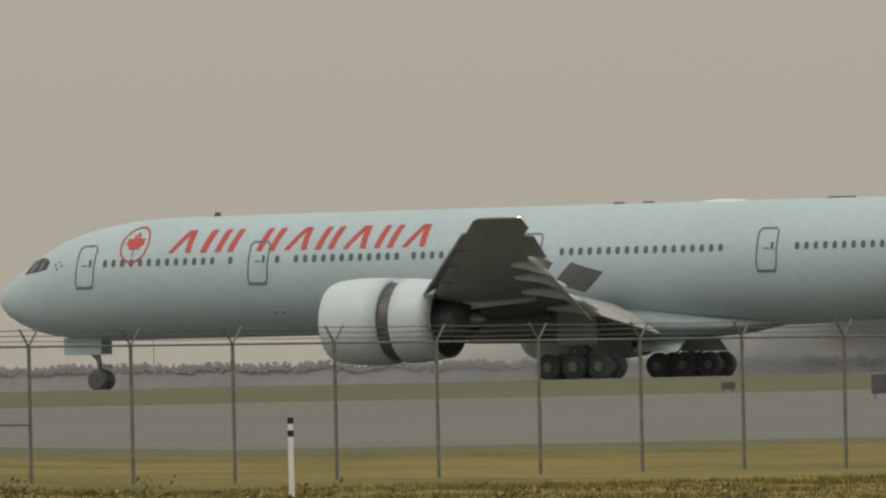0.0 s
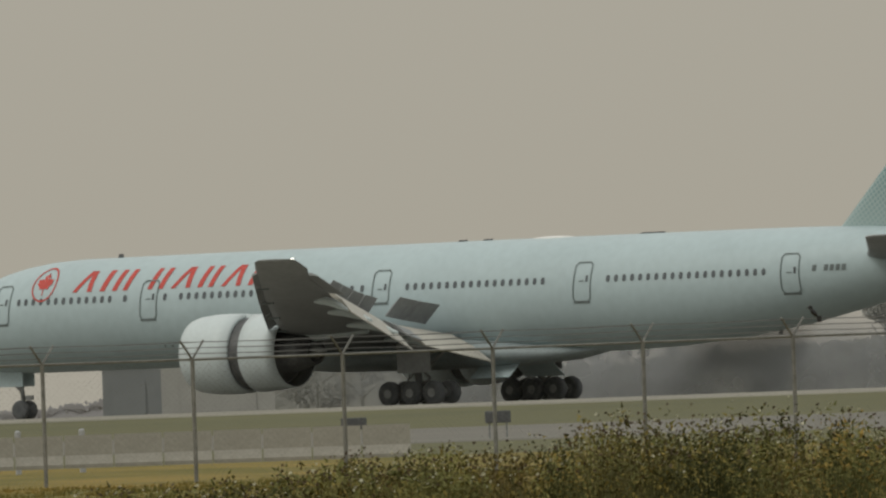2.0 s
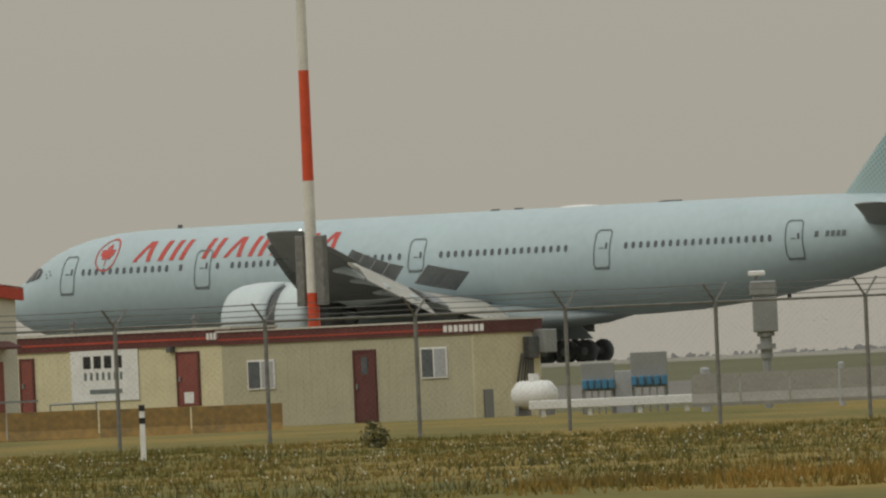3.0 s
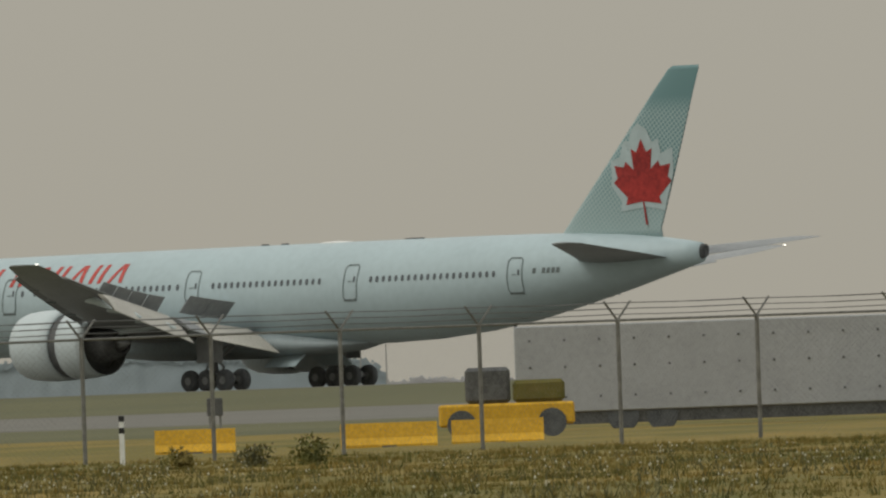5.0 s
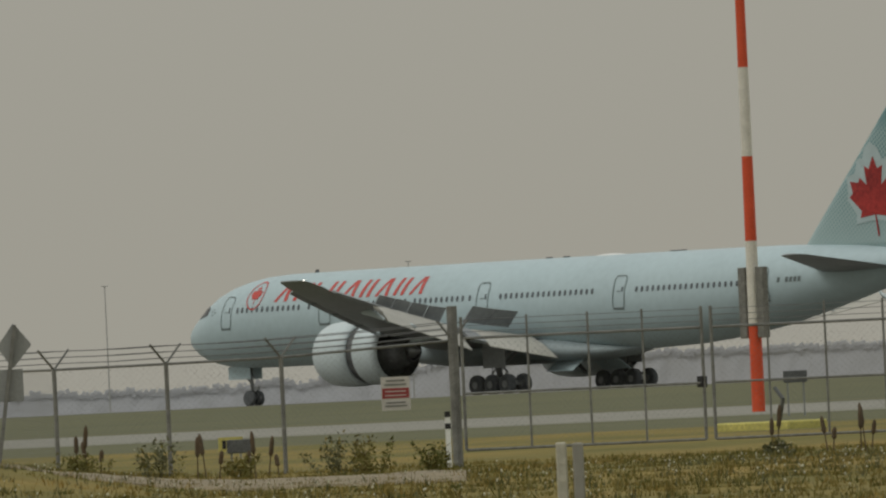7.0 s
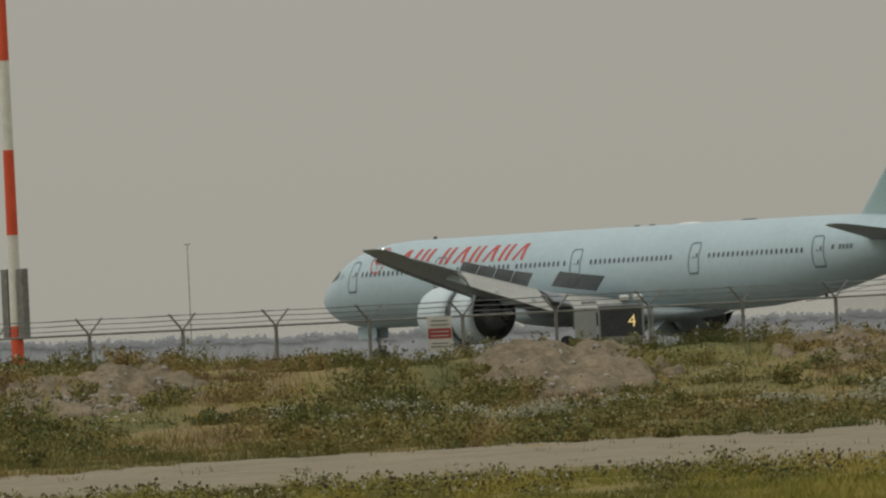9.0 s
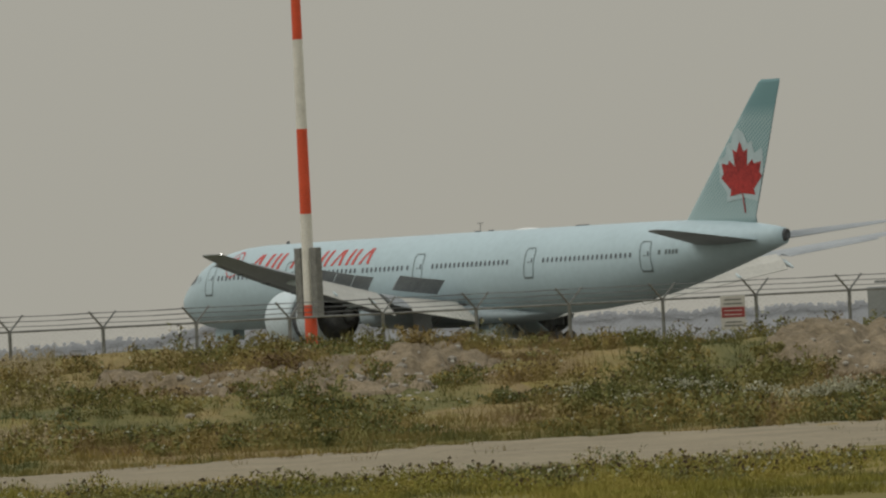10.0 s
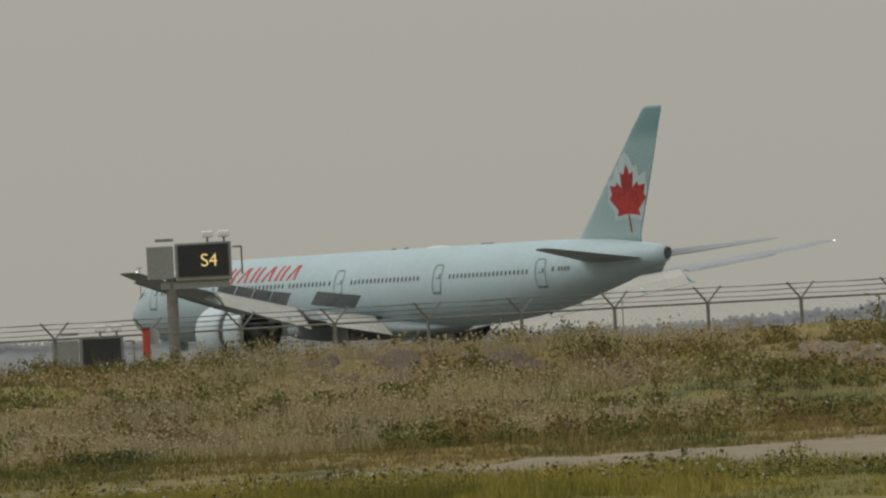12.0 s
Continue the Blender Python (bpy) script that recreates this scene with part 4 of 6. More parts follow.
# double gate
for a0, a1, mids in ((47.44, 48.115, (47.578, 47.76, 47.94)), (48.145, 48.895, (48.33, 48.50, 48.69))):
    org = spot(a0, 331)
    gate = thing("gate_leaf", "closed chain-link gate leaf with a middle rail", "gate", Matrix.Translation(org), group="double gate")
    def at(a, z):
        v = spot(a, 331) - org
        return (v.x, v.y, z)
    zt, zm, zb = -0.40, -1.40, -2.42
    for a in (a0, a1):
        part("stile", tube_bm(at(a, zb), at(a, -0.02), 0.03, seg=8), GALV, gate)
    for a in mids:
        part("upright", tube_bm(at(a, zb), at(a, zt + 0.38), 0.02, seg=6), GALV, gate)
    for z, r in ((zt, 0.026), (zm, 0.022), (zb, 0.024)):
        part("gate_rail", tube_bm(at(a0, z), at(a1, z), r, seg=6), GALV, gate)
    for k in (1, 2, 3):
        part("gate_strand", tube_bm(at(a0, zt + 0.11 * k), at(a1, zt + 0.11 * k), 0.007, seg=3), WIRE, gate)
    lo, hi = Vector(at(a0, zb)), Vector(at(a1, zb))
    ln, hh, d = (hi - lo).length, zt - zb, (hi - lo).normalized()
    lines = []
    for s in (-1, 1):
        u = -hh
        while u < ln:
            b0, b1 = max(u, 0.0), min(u + hh, ln)
            v0, v1 = b0 - u, b1 - u
            if s < 0:
                v0, v1 = hh - v0, hh - v1
            lines.append((lo + d * b0 + Vector((0, 0, v0)), lo + d * b1 + Vector((0, 0, v1))))
            u += 0.12
    mesh_part("chain_link", lines, gate)
part("latch", box_bm(-0.12, 0.02, -0.06, 0.06, -1.48, -1.28), BLACK, gate)


def facing_m(az, dist, z):
    """A thing's place; its -y side looks at the eye, its x runs to the right."""
    p = spot(az, dist, z)
    return Matrix.Translation(p) @ Matrix.Rotation(radians(az), 4, "Z")


def along_m(az, dist, z):
    """The same, but turned with the runway."""
    return Matrix.Translation(spot(az, dist, z))


# ---- notices on the fence ----
def notice(az, dist, z, w, h, turn=0):
    n = thing("warning_notice", "white metal notice with a red band and unreadable lines", "sign", facing_m(az, dist, z), group="fence notices")
    part("plate", box_bm(-w / 2, w / 2, 0, 0.012, 0, h), NOTICE, n)
    part("red_band", box_bm(-w / 2 + 0.02, w / 2 - 0.02, -0.006, 0.0, h * 0.36, h * 0.66), NOTICE_RED, n)
    for k, zz in enumerate((0.10, 0.20, 0.74, 0.86)):
        part("text_bar", box_bm(-w * (0.38 - 0.05 * (k % 2)), w * (0.38 - 0.05 * (k % 2)), -0.006, 0.0, h * zz, h * zz + 0.03), GALV, n)
    for zz in (0.43, 0.55):
        part("text_bar", box_bm(-w * 0.36, w * 0.36, -0.009, -0.006, h * zz, h * zz + 0.016), NOTICE, n)
    return n


notice(32.10, 377, -1.20, 0.50, 0.96)
notice(49.108, 329.5, -1.64, 0.52, 0.60)
notice(47.257, 330, -1.38, 0.50, 0.62)
notice(52.575, 398.5, -1.16, 0.54, 0.74)


# ---- striped masts ----
def mast(az, dist, z0, top, edges, first_red, label):
    m = thing("striped_mast", label, "mast", along_m(az, dist, 0), group="striped masts")
    zs = [z0] + edges + [top]
    red = first_red
    for a, b in zip(zs, zs[1:]):
        r0, r1 = np.interp([a, b], [z0, top], [0.20, 0.13])
        part("red_band" if red else "white_band", tube_bm((0, 0, a), (0, 0, b), float(r0), float(r1), seg=24), MAST_RED if red else MAST_WHITE, m)
        red = not red
    for s in (-1, 1):
        part("equipment_box", box_bm(s * 0.40 - 0.16, s * 0.40 + 0.16, -0.12, 0.12, edges[0] - 0.40, edges[0] + 1.75, bevel=0.02), GALV, m, "tall grey equipment box strapped to the mast")
        part("bracket", box_bm(min(0, s * 0.3), max(0, s * 0.3), -0.05, 0.05, edges[0] + 0.6, edges[0] + 0.7), STEEL, m)
    return m


mast(40.207, 562, -2.5, 16.5, [1.60, 5.03, 8.42, 11.8, 15.2], True, "tall red and white banded mast behind the site offices")
mast(47.978, 555, -1.95, 14.0, [0.68, 3.22, 5.78, 8.48, 11.1], True, "tall red and white banded mast on a yellow block")
mast(53.893, 560, -2.2, 14.0, [0.55, 3.33, 5.93, 8.66, 11.4], True, "tall red and white banded mast beyond the bank")
blk = thing("mast_footing", "faded yellow concrete footing of the mast", "block", along_m(47.93, 553, 0))
part("footing", box_bm(-1.9, 1.5, -0.8, 0.8, -2.75, -2.25, bevel=0.05), PALE_YELLOW, blk)
part("cable_elbow", add_tube(tube_bm((0.55, -0.3, -2.3), (0.75, -0.3, -1.6), 0.06), (0.75, -0.3, -1.6), (0.4, -0.3, -1.25), 0.06), DARK, blk)


# ---- delineator posts ----
for az, d, z0, z1 in ((30.828, 300, -3.05, -1.86), (40.757, 300, -2.75, -1.80), (45.133, 325, -2.6, -1.80), (48.950, 326, -2.6, -1.72)):
    dl = thing("delineator_post", "slim white marker post with two black bands", "marker post", facing_m(az, d, 0), group="marker posts")
    part("shaft", box_bm(-0.045, 0.045, -0.03, 0.03, z0 - 0.1, z1, bevel=0.008), WHITE, dl)
    h = z1 - z0
    part("black_band", box_bm(-0.05, 0.05, -0.035, 0.035, z1 - 0.09, z1 + 0.01), BLACK, dl)
    part("black_band", box_bm(-0.05, 0.05, -0.035, 0.035, z1 - 0.30, z1 - 0.20), BLACK, dl)


# ---- jersey barriers and concrete blocks ----
JERSEY = [(-0.40, 0), (-0.40, 0.10), (-0.20, 0.34), (-0.11, 0.86), (0.11, 0.86), (0.20, 0.34), (0.40, 0.10), (0.40, 0)]


def barrier(name, m, length, mat, label, group, s=1.0):
    b = thing(name, label, "barrier", m, group=group)
    part("body", loft(bmesh.new(), [[(x, y * s, z * s) for y, z in JERSEY] for x in (-length / 2, length / 2)]), mat, b)
    part("lifting_slot", box_bm(-0.16, 0.16, -0.412 * s, -0.36 * s, 0.0, 0.06 * s), CONCRETE if mat is CONCRETE else DARK, b)
    return b


for k in range(7):
    az = 40.46 + k * 0.288
    p = spot(az, 498)
    barrier("jersey_barrier", Matrix.Translation((p.x, p.y, -2.62 + 0.02 * k)) @ Matrix.Rotation(radians(az), 4, "Z"), 2.46, OCHRE, "ochre-painted jersey barrier in the grass by the offices", "ochre barriers")
for k in range(14):
    az = 36.95 + k * 0.155
    p = spot(az, 480)
    barrier("concrete_barrier", Matrix.Translation((p.x, p.y, -2.35)) @ Matrix.Rotation(radians(az), 4, "Z"), 1.25, CONCRETE, "weathered grey concrete barrier in a long row", "concrete barriers")
for az, w, letters in ((46.61, 2.25, True), (46.10, 2.05, False)):
    c = thing("concrete_block", "pale concrete block with stencilled red letters" if letters else "plain pale concrete block in the grass", "block", facing_m(az, 328, -2.66), group="concrete blocks")
    part("body", box_bm(-w / 2, w / 2, 0, 0.7, 0, 0.80, bevel=0.04), CONCRETE, c)
    if letters:
        part("cheek", box_bm(w / 2 - 0.12, w / 2 + 0.02, -0.02, 0.72, 0, 0.83, bevel=0.02), CONCRETE, c)
        tx = bpy.data.curves.new("stencil", "FONT")
        tx.body, tx.size, tx.extrude, tx.align_x = "YYC", 0.40, 0.004, "CENTER"
        tx.materials.append(NOTICE_RED)
        ob = new("stencil", tx)
        ob.parent, ob.location, ob.rotation_euler = c, (0.06, -0.012, 0.36), (radians(90), 0, 0)
for az, w in ((44.905, 1.75), (44.30, 2.1), (43.96, 2.0)):
    barrier("yellow_barrier", facing_m(az, 398, -2.62), w, YELLOW, "bright yellow plastic barrier in the weeds", "yellow barriers", 0.62)

# small machine behind the yellow barriers
mch = thing("site_machine", "yellow and dark green work machine parked by the barriers", "machine", facing_m(43.93, 405, -2.5))
part("chassis", box_bm(-1.5, 1.5, 0, 1.2, 0.25, 0.75, bevel=0.05), YELLOW, mch)
part("cab", box_bm(-0.9, 0.1, 0.1, 1.1, 0.75, 1.55, bevel=0.08), DARK, mch)
part("hood", box_bm(0.15, 1.3, 0.1, 1.1, 0.75, 1.25, bevel=0.08), GREEN_LEAF, mch)
for x in (-1.0, 1.0):
    part("wheel", tube_bm((x, -0.05, 0.3), (x, 0.25, 0.3), 0.32, seg=16), TYRE, mch)


# ---- site offices ----
def opening_door(b, x0, x1, z0, z1, y, mat, glass=None):
    d = part("door", box_bm(x0, x1, y - 0.05, y + 0.02, z0, z1, bevel=0.01), mat, b, "closed red-brown door")
    part("door_frame", add_box(add_box(box_bm(x0 - 0.06, x0, y - 0.07, y + 0.02, z0, z1 + 0.06), x1, x1 + 0.06, y - 0.07, y + 0.02, z0, z1 + 0.06), x0, x1, y - 0.07, y + 0.02, z1, z1 + 0.06), MAROON, d)
    part("door_handle", box_bm(x0 + 0.06, x0 + 0.12, y - 0.10, y - 0.05, (z0 + z1) / 2 - 0.05, (z0 + z1) / 2 + 0.1), STEEL, d)
    if glass:
        part("door_pane", box_bm(*glass[:2], y - 0.065, y - 0.05, *glass[2:]), GLASS_DARK, d)
    return d


def slide_window(b, x0, x1, z0, z1, y):
    w = part("window_frame", box_bm(x0, x1, y - 0.05, y + 0.02, z0, z1, bevel=0.01), WHITE, b)
    m = (x0 + x1) / 2
    part("pane", box_bm(x0 + 0.05, m - 0.03, y - 0.06, y - 0.05, z0 + 0.05, z1 - 0.05), GLASS_DARK, w)
    part("pane", box_bm(m + 0.03, x1 - 0.05, y - 0.06, y - 0.05, z0 + 0.05, z1 - 0.05), TRAILER, w)
    return w


def siding(b, x0, x1, z0, z1, y, mat, pitch=0.30):
    """Upright ribs of the wall sheet."""
    bm = bmesh.new()
    x = x0 + 0.1
    while x < x1 - 0.1:
        add_box(bm, x, x + 0.03, y - 0.004, y, z0, z1)
        x += pitch
    part("siding_ribs", bm, mat, b)


# office with the maroon door: wall along the runway
D = 540
pA = spot(40.0, D)


def rel(az, ref):
    """Metres along the runway's line from ref to a direction, at ref's distance from the eye's line."""
    return -ref.y * math.tan(radians(az)) - ref.x


office = thing("site_office", "beige modular site office with a maroon roof band", "modular building", Matrix.Translation((pA.x, pA.y, 0)), group="modular offices")
xa, xb, xc = rel(40.50, pA), rel(39.72, pA), rel(39.52, pA)
part("wall", box_bm(xa, xb, 0, 3.1, -2.65, 0.05), BEIGE, office)
part("end_wall", box_bm(xb, xb + 0.05, 0.01, 3.09, -2.65, 0.05), CREAM, office)
part("roof_band", box_bm(xa - 0.1, xb + 0.12, -0.06, 3.15, 0.05, 0.42), MAROON, office)
part("band_strip", box_bm(xa - 0.1, xb + 0.2, -0.075, -0.06, 0.18, 0.22), BRIGHT_RED, office)
part("roof", box_bm(xa - 0.15, xb + 0.15, -0.1, 3.2, 0.42, 0.47), ROOF, office)
siding(office, xa, xb, -2.6, 0.04, 0, BEIGE)
opening_door(office, rel(40.084, pA), rel(40.024, pA), -2.42, -0.34, 0, MAROON, (rel(40.062, pA), rel(40.043, pA), -1.0, -0.5))
slide_window(office, rel(40.42, pA), rel(40.335, pA), -1.32, -0.44, 0)
slide_window(office, rel(39.878, pA), rel(39.795, pA), -1.22, -0.30, 0)
for a0, a1 in ((39.80, 39.745), (39.735, 39.68)):
    for k in range(4):
        x0 = rel(a0, pA) + k * 0.2
        part("brand_mark", box_bm(x0, x0 + 0.14, -0.085, -0.075, 0.12, 0.32), WHITE, office, "plain white mark")
# wiring on the end wall
part("cable_box", box_bm(xb + 0.05, xb + 0.3, 2.3, 2.75, -0.75, -0.1, bevel=0.02), DARK, office)
part("wall_unit", box_bm(xb + 0.05, xb + 0.55, 2.75, 3.3, -0.6, 0.1, bevel=0.03), CABINET, office)
part("meter_panel", box_bm(xb + 0.05, xb + 0.1, 0.4, 0.8, -2.5, -1.6), GREIGE, office)
bm = bmesh.new()
for k in range(6):
    add_tube(bm, (xb + 0.1, 2.2 + 0.1 * k, -0.6), (xb + 0.12, 1.9 + 0.14 * k, -1.5 - 0.1 * k), 0.03, seg=5)
part("cables", bm, DARK, office)
tank = thing("gas_tank", "white rounded gas tank beside the office", "tank", along_m(39.53, 536, -2.45))
bm = loft(bmesh.new(), [[(x, r * math.sin(a), 0.62 + r * math.cos(a)) for a in [2 * math.pi * k / 14 for k in range(14)]] for x, r in ((-0.75, 0.05), (-0.68, 0.28), (-0.5, 0.42), (0.5, 0.42), (0.68, 0.28), (0.75, 0.05))])
part("vessel", bm, WHITE, tank, "", True)
part("valve_cover", tube_bm((0, 0, 1.0), (0, 0, 1.25), 0.16), WHITE, tank)
for x in (-0.45, 0.45):
    part("cradle", box_bm(x - 0.06, x + 0.06, -0.3, 0.3, -0.15, 0.3), STEEL, tank)

# office with the banner
pB = spot(40.8, 560)
hut = thing("site_office", "cream modular office with a white banner and red door", "modular building", Matrix.Translation((pB.x, pB.y, 0)), group="modular offices")
xa, xb = rel(41.16, pB), rel(40.475, pB)
part("wall", box_bm(xa, xb, 0, 2.0, -2.6, 0.12), CREAM, hut)
part("roof_band", box_bm(xa - 0.1, xb + 0.1, -0.06, 2.1, 0.12, 0.58), MAROON, hut)
part("band_strip", box_bm(xa - 0.1, xb + 0.1, -0.075, -0.06, 0.30, 0.36), BRIGHT_RED, hut)
part("roof", box_bm(xa - 0.15, xb + 0.15, -0.1, 2.15, 0.58, 0.66), ROOF, hut)
siding(hut, xa, xb, -2.6, 0.1, 0, CREAM)
opening_door(hut, rel(40.636, pB), rel(40.574, pB), -1.70, -0.10, 0, DOOR_RED)
part("door_placard", box_bm(rel(40.617, pB), rel(40.588, pB), -0.075, -0.06, -1.62, -1.28), WHITE, hut)
opening_door(hut, rel(41.125, pB), rel(41.09, pB), -1.70, -0.10, 0, DOOR_RED)
part("wall_lamp", box_bm(rel(40.66, pB), rel(40.645, pB), -0.2, 0, -0.05, 0.12), DARK, hut)
for k in range(4):
    part("brand_mark", box_bm(rel(40.54, pB) + k * 0.14, rel(40.54, pB) + k * 0.14 + 0.1, -0.085, -0.075, 0.28, 0.48), WHITE, hut)
for az in (41.06, 40.93, 40.68):
    vt = part("roof_vent", tube_bm((rel(az, pB), 1.5, 0.66), (rel(az, pB), 1.5, 0.95), 0.09), GALV, hut)
    part("vent_cap", tube_bm((rel(az, pB), 1.5, 0.95), (rel(az, pB), 1.5, 1.08), 0.15, 0.05), DARK, vt)
ban = part("banner", box_bm(rel(40.97, pB), rel(40.76, pB), -0.05, -0.014, -1.44, 0.14), WHITE, hut, "white banner with plain dark marks")
bx = rel(40.97, pB)
for k in range(4):
    part("banner_mark", box_bm(bx + 0.52 + k * 0.42, bx + 0.52 + k * 0.42 + (0.30), -0.056, -0.05, -0.44, -0.06), BLACK, ban)
for k in range(7):
    part("banner_mark", box_bm(bx + 0.54 + k * 0.24, bx + 0.54 + k * 0.24 + 0.10, -0.056, -0.05, -0.80, -0.56), SEAM, ban)
part("banner_bar", box_bm(bx + 0.75, bx + 2.05, -0.056, -0.05, -1.22, -1.08), SEAM, ban)
# handrail at the step
rail = thing("handrail", "thin grey steel handrail at the office steps", "railing", along_m(40.97, 541, 0))
part("rail", add_tube(tube_bm((-0.9, 0, -1.5), (0.9, 0, -1.5), 0.03), (-0.9, 0, -1.75), (0.9, 0, -1.75), 0.02), STEEL, rail)
for x in (-0.9, 0, 0.9):
    part("upright", tube_bm((x, 0, -2.5), (x, 0, -1.5), 0.025), STEEL, rail)

# gabled building: its near corner at the origin, the gable to the right, the long wall to the left
pC = facing_m(41.836, 520, 0)
shed = thing("gabled_office", "grey gabled modular building with red fascia and awnings", "building", pC)
GA, LO = Vector((0.66, 0.75, 0)), Vector((-0.75, 0.66, 0))
GL, LL = 9.75, 10.2
UP = Vector((0, 0, 1))


def slab(bm, o, d, u0, u1, z0, z1, y0, y1, n):
    """A block against a wall: along d from u0 to u1, from y0 to y1 out along n."""
    pts = [o + d * u + n * y for u, y in ((u0, y0), (u1, y0), (u1, y1), (u0, y1))]
    return loft(bm, [[(p.x, p.y, z) for p in pts] for z in (z0, z1)])


OUT_G, OUT_L = Vector((0.75, -0.66, 0)), Vector((-0.66, -0.75, 0))
ORG = Vector((0, 0, 0))
# side light is in the colours: long-side wall, fascia, doors and awnings darker
part("long_wall", slab(bmesh.new(), ORG, LO, 0, LL, -2.6, 1.78, -0.15, 0.0, OUT_L), GREIGE, shed, "grey long wall, toned dark as the shaded side")
bm = bmesh.new()
prof = [(0.0, -2.6), (GL, -2.6), (GL, 1.62), (GL * 0.5, 2.12), (0.0, 1.70)]
loft(bm, [[tuple(GA * u + UP * z + OUT_G * y) for u, z in prof] for y in (-0.2, 0.0)])
part("gable_wall", bm, GREEN_GREY, shed, "green-grey gable wall, toned pale as the lit side")
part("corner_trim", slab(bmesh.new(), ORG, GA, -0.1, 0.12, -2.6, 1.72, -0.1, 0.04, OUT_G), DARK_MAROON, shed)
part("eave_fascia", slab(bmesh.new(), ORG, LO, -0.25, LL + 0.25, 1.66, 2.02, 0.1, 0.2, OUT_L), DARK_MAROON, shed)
for a, b in (((-0.25, 1.60), (GL * 0.5, 2.04)), ((GL * 0.5, 2.04), (GL + 0.2, 1.52))):
    prof = [(a[0], a[1]), (b[0], b[1]), (b[0], b[1] + 0.38), (a[0], a[1] + 0.38)]
    part("gable_fascia", loft(bmesh.new(), [[tuple(GA * u + UP * z + OUT_G * y) for u, z in prof] for y in (0.02, 0.16)]), BRIGHT_RED, shed, "bright red gable fascia")
c0, c1 = ORG + OUT_L * 0.2 + OUT_G * 0.16, ORG + GA * GL * 0.5 + OUT_G * 0.16
roof_pts = [tuple(c0 + UP * 2.03), tuple(c1 + UP * 2.44), tuple(c1 + LO * (LL + 0.3) + UP * 2.44), tuple(c0 + LO * (LL + 0.3) + UP * 2.03)]
part("roof_slope", loft(bmesh.new(), [roof_pts, [(x, y, z - 0.05) for x, y, z in roof_pts]]), ROOF, shed, "pale ribbed metal roof")
bm = bmesh.new()
for k in range(24):
    u = (LL + 0.3) * k / 23
    add_tube(bm, c0 + LO * u + UP * 2.05, c1 + LO * u + UP * 2.46, 0.035, seg=4)
part("roof_ribs", bm, ROOF, shed)
part("ridge_cap", tube_bm(tuple(c1 + UP * 2.46), tuple(c1 + LO * LL * 0.55 + UP * 2.46), 0.06, seg=6), DOOR_RED, shed)
c2 = ORG + GA * (GL + 0.2) + OUT_G * 0.16
far_pts = [tuple(c1 + UP * 2.44), tuple(c2 + UP * 1.90), tuple(c2 + LO * LL + UP * 1.90), tuple(c1 + LO * LL + UP * 2.44)]
part("far_slope", loft(bmesh.new(), [far_pts, [(x, y, z - 0.05) for x, y, z in far_pts]]), ROOF, shed)
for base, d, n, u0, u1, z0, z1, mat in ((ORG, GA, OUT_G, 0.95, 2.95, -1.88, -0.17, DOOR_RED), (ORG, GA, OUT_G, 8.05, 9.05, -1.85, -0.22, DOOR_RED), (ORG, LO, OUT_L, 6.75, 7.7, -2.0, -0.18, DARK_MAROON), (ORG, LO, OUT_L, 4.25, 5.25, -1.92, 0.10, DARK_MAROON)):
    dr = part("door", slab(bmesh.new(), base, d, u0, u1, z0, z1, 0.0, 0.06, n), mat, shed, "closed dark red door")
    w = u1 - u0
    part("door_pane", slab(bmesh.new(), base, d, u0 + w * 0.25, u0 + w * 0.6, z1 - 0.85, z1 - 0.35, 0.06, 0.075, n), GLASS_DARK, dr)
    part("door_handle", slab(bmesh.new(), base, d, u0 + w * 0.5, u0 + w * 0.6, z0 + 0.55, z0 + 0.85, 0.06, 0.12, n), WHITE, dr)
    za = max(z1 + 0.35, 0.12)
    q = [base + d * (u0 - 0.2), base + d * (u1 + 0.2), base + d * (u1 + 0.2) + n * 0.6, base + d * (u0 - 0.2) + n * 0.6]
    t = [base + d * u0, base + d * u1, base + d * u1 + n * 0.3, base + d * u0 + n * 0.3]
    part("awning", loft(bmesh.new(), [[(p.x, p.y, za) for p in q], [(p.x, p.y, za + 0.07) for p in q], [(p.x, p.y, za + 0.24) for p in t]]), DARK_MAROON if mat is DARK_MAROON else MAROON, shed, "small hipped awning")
for u in (5.3, 2.2):
    part("flood_light", slab(bmesh.new(), ORG, LO, u, u + 0.14, 1.28, 1.42, 0.0, 0.16, OUT_L), WHITE, shed)
part("wall_meter", slab(bmesh.new(), ORG, GA, 7.2, 7.5, -1.1, -0.85, 0, 0.12, OUT_G), STEEL, shed)
part("porch_rail", slab(bmesh.new(), ORG, GA, 7.9, 9.7, -1.42, -1.36, 0.7, 0.76, OUT_G), STEEL, shed)

steps = thing("entry_steps", "grey steel stair with sloping handrails on a pale block", "stairs", facing_m(42.44, 514, 0))
for k in range(4):
    part("tread", box_bm(-0.9 + 0.26 * k, 0.9 - 0.26 * k, -0.9 + 0.2 * k, 0.6, -2.55 + 0.15 * k, -2.43 + 0.15 * k), STEEL, steps)
for x in (-1.2, 0.0, 1.2):
    part("handrail", add_tube(tube_bm((x, -1.0, -2.4), (x + 0.7, 0.3, -1.35), 0.03), (x + 0.7, 0.3, -1.35), (x + 0.7, 0.3, -2.4), 0.03), STEEL, steps)
part("block", box_bm(-1.22, 0.90, -1.6, -1.0, -2.75, -1.97, bevel=0.08), STONE_PALE, steps, "pale weathered concrete block")
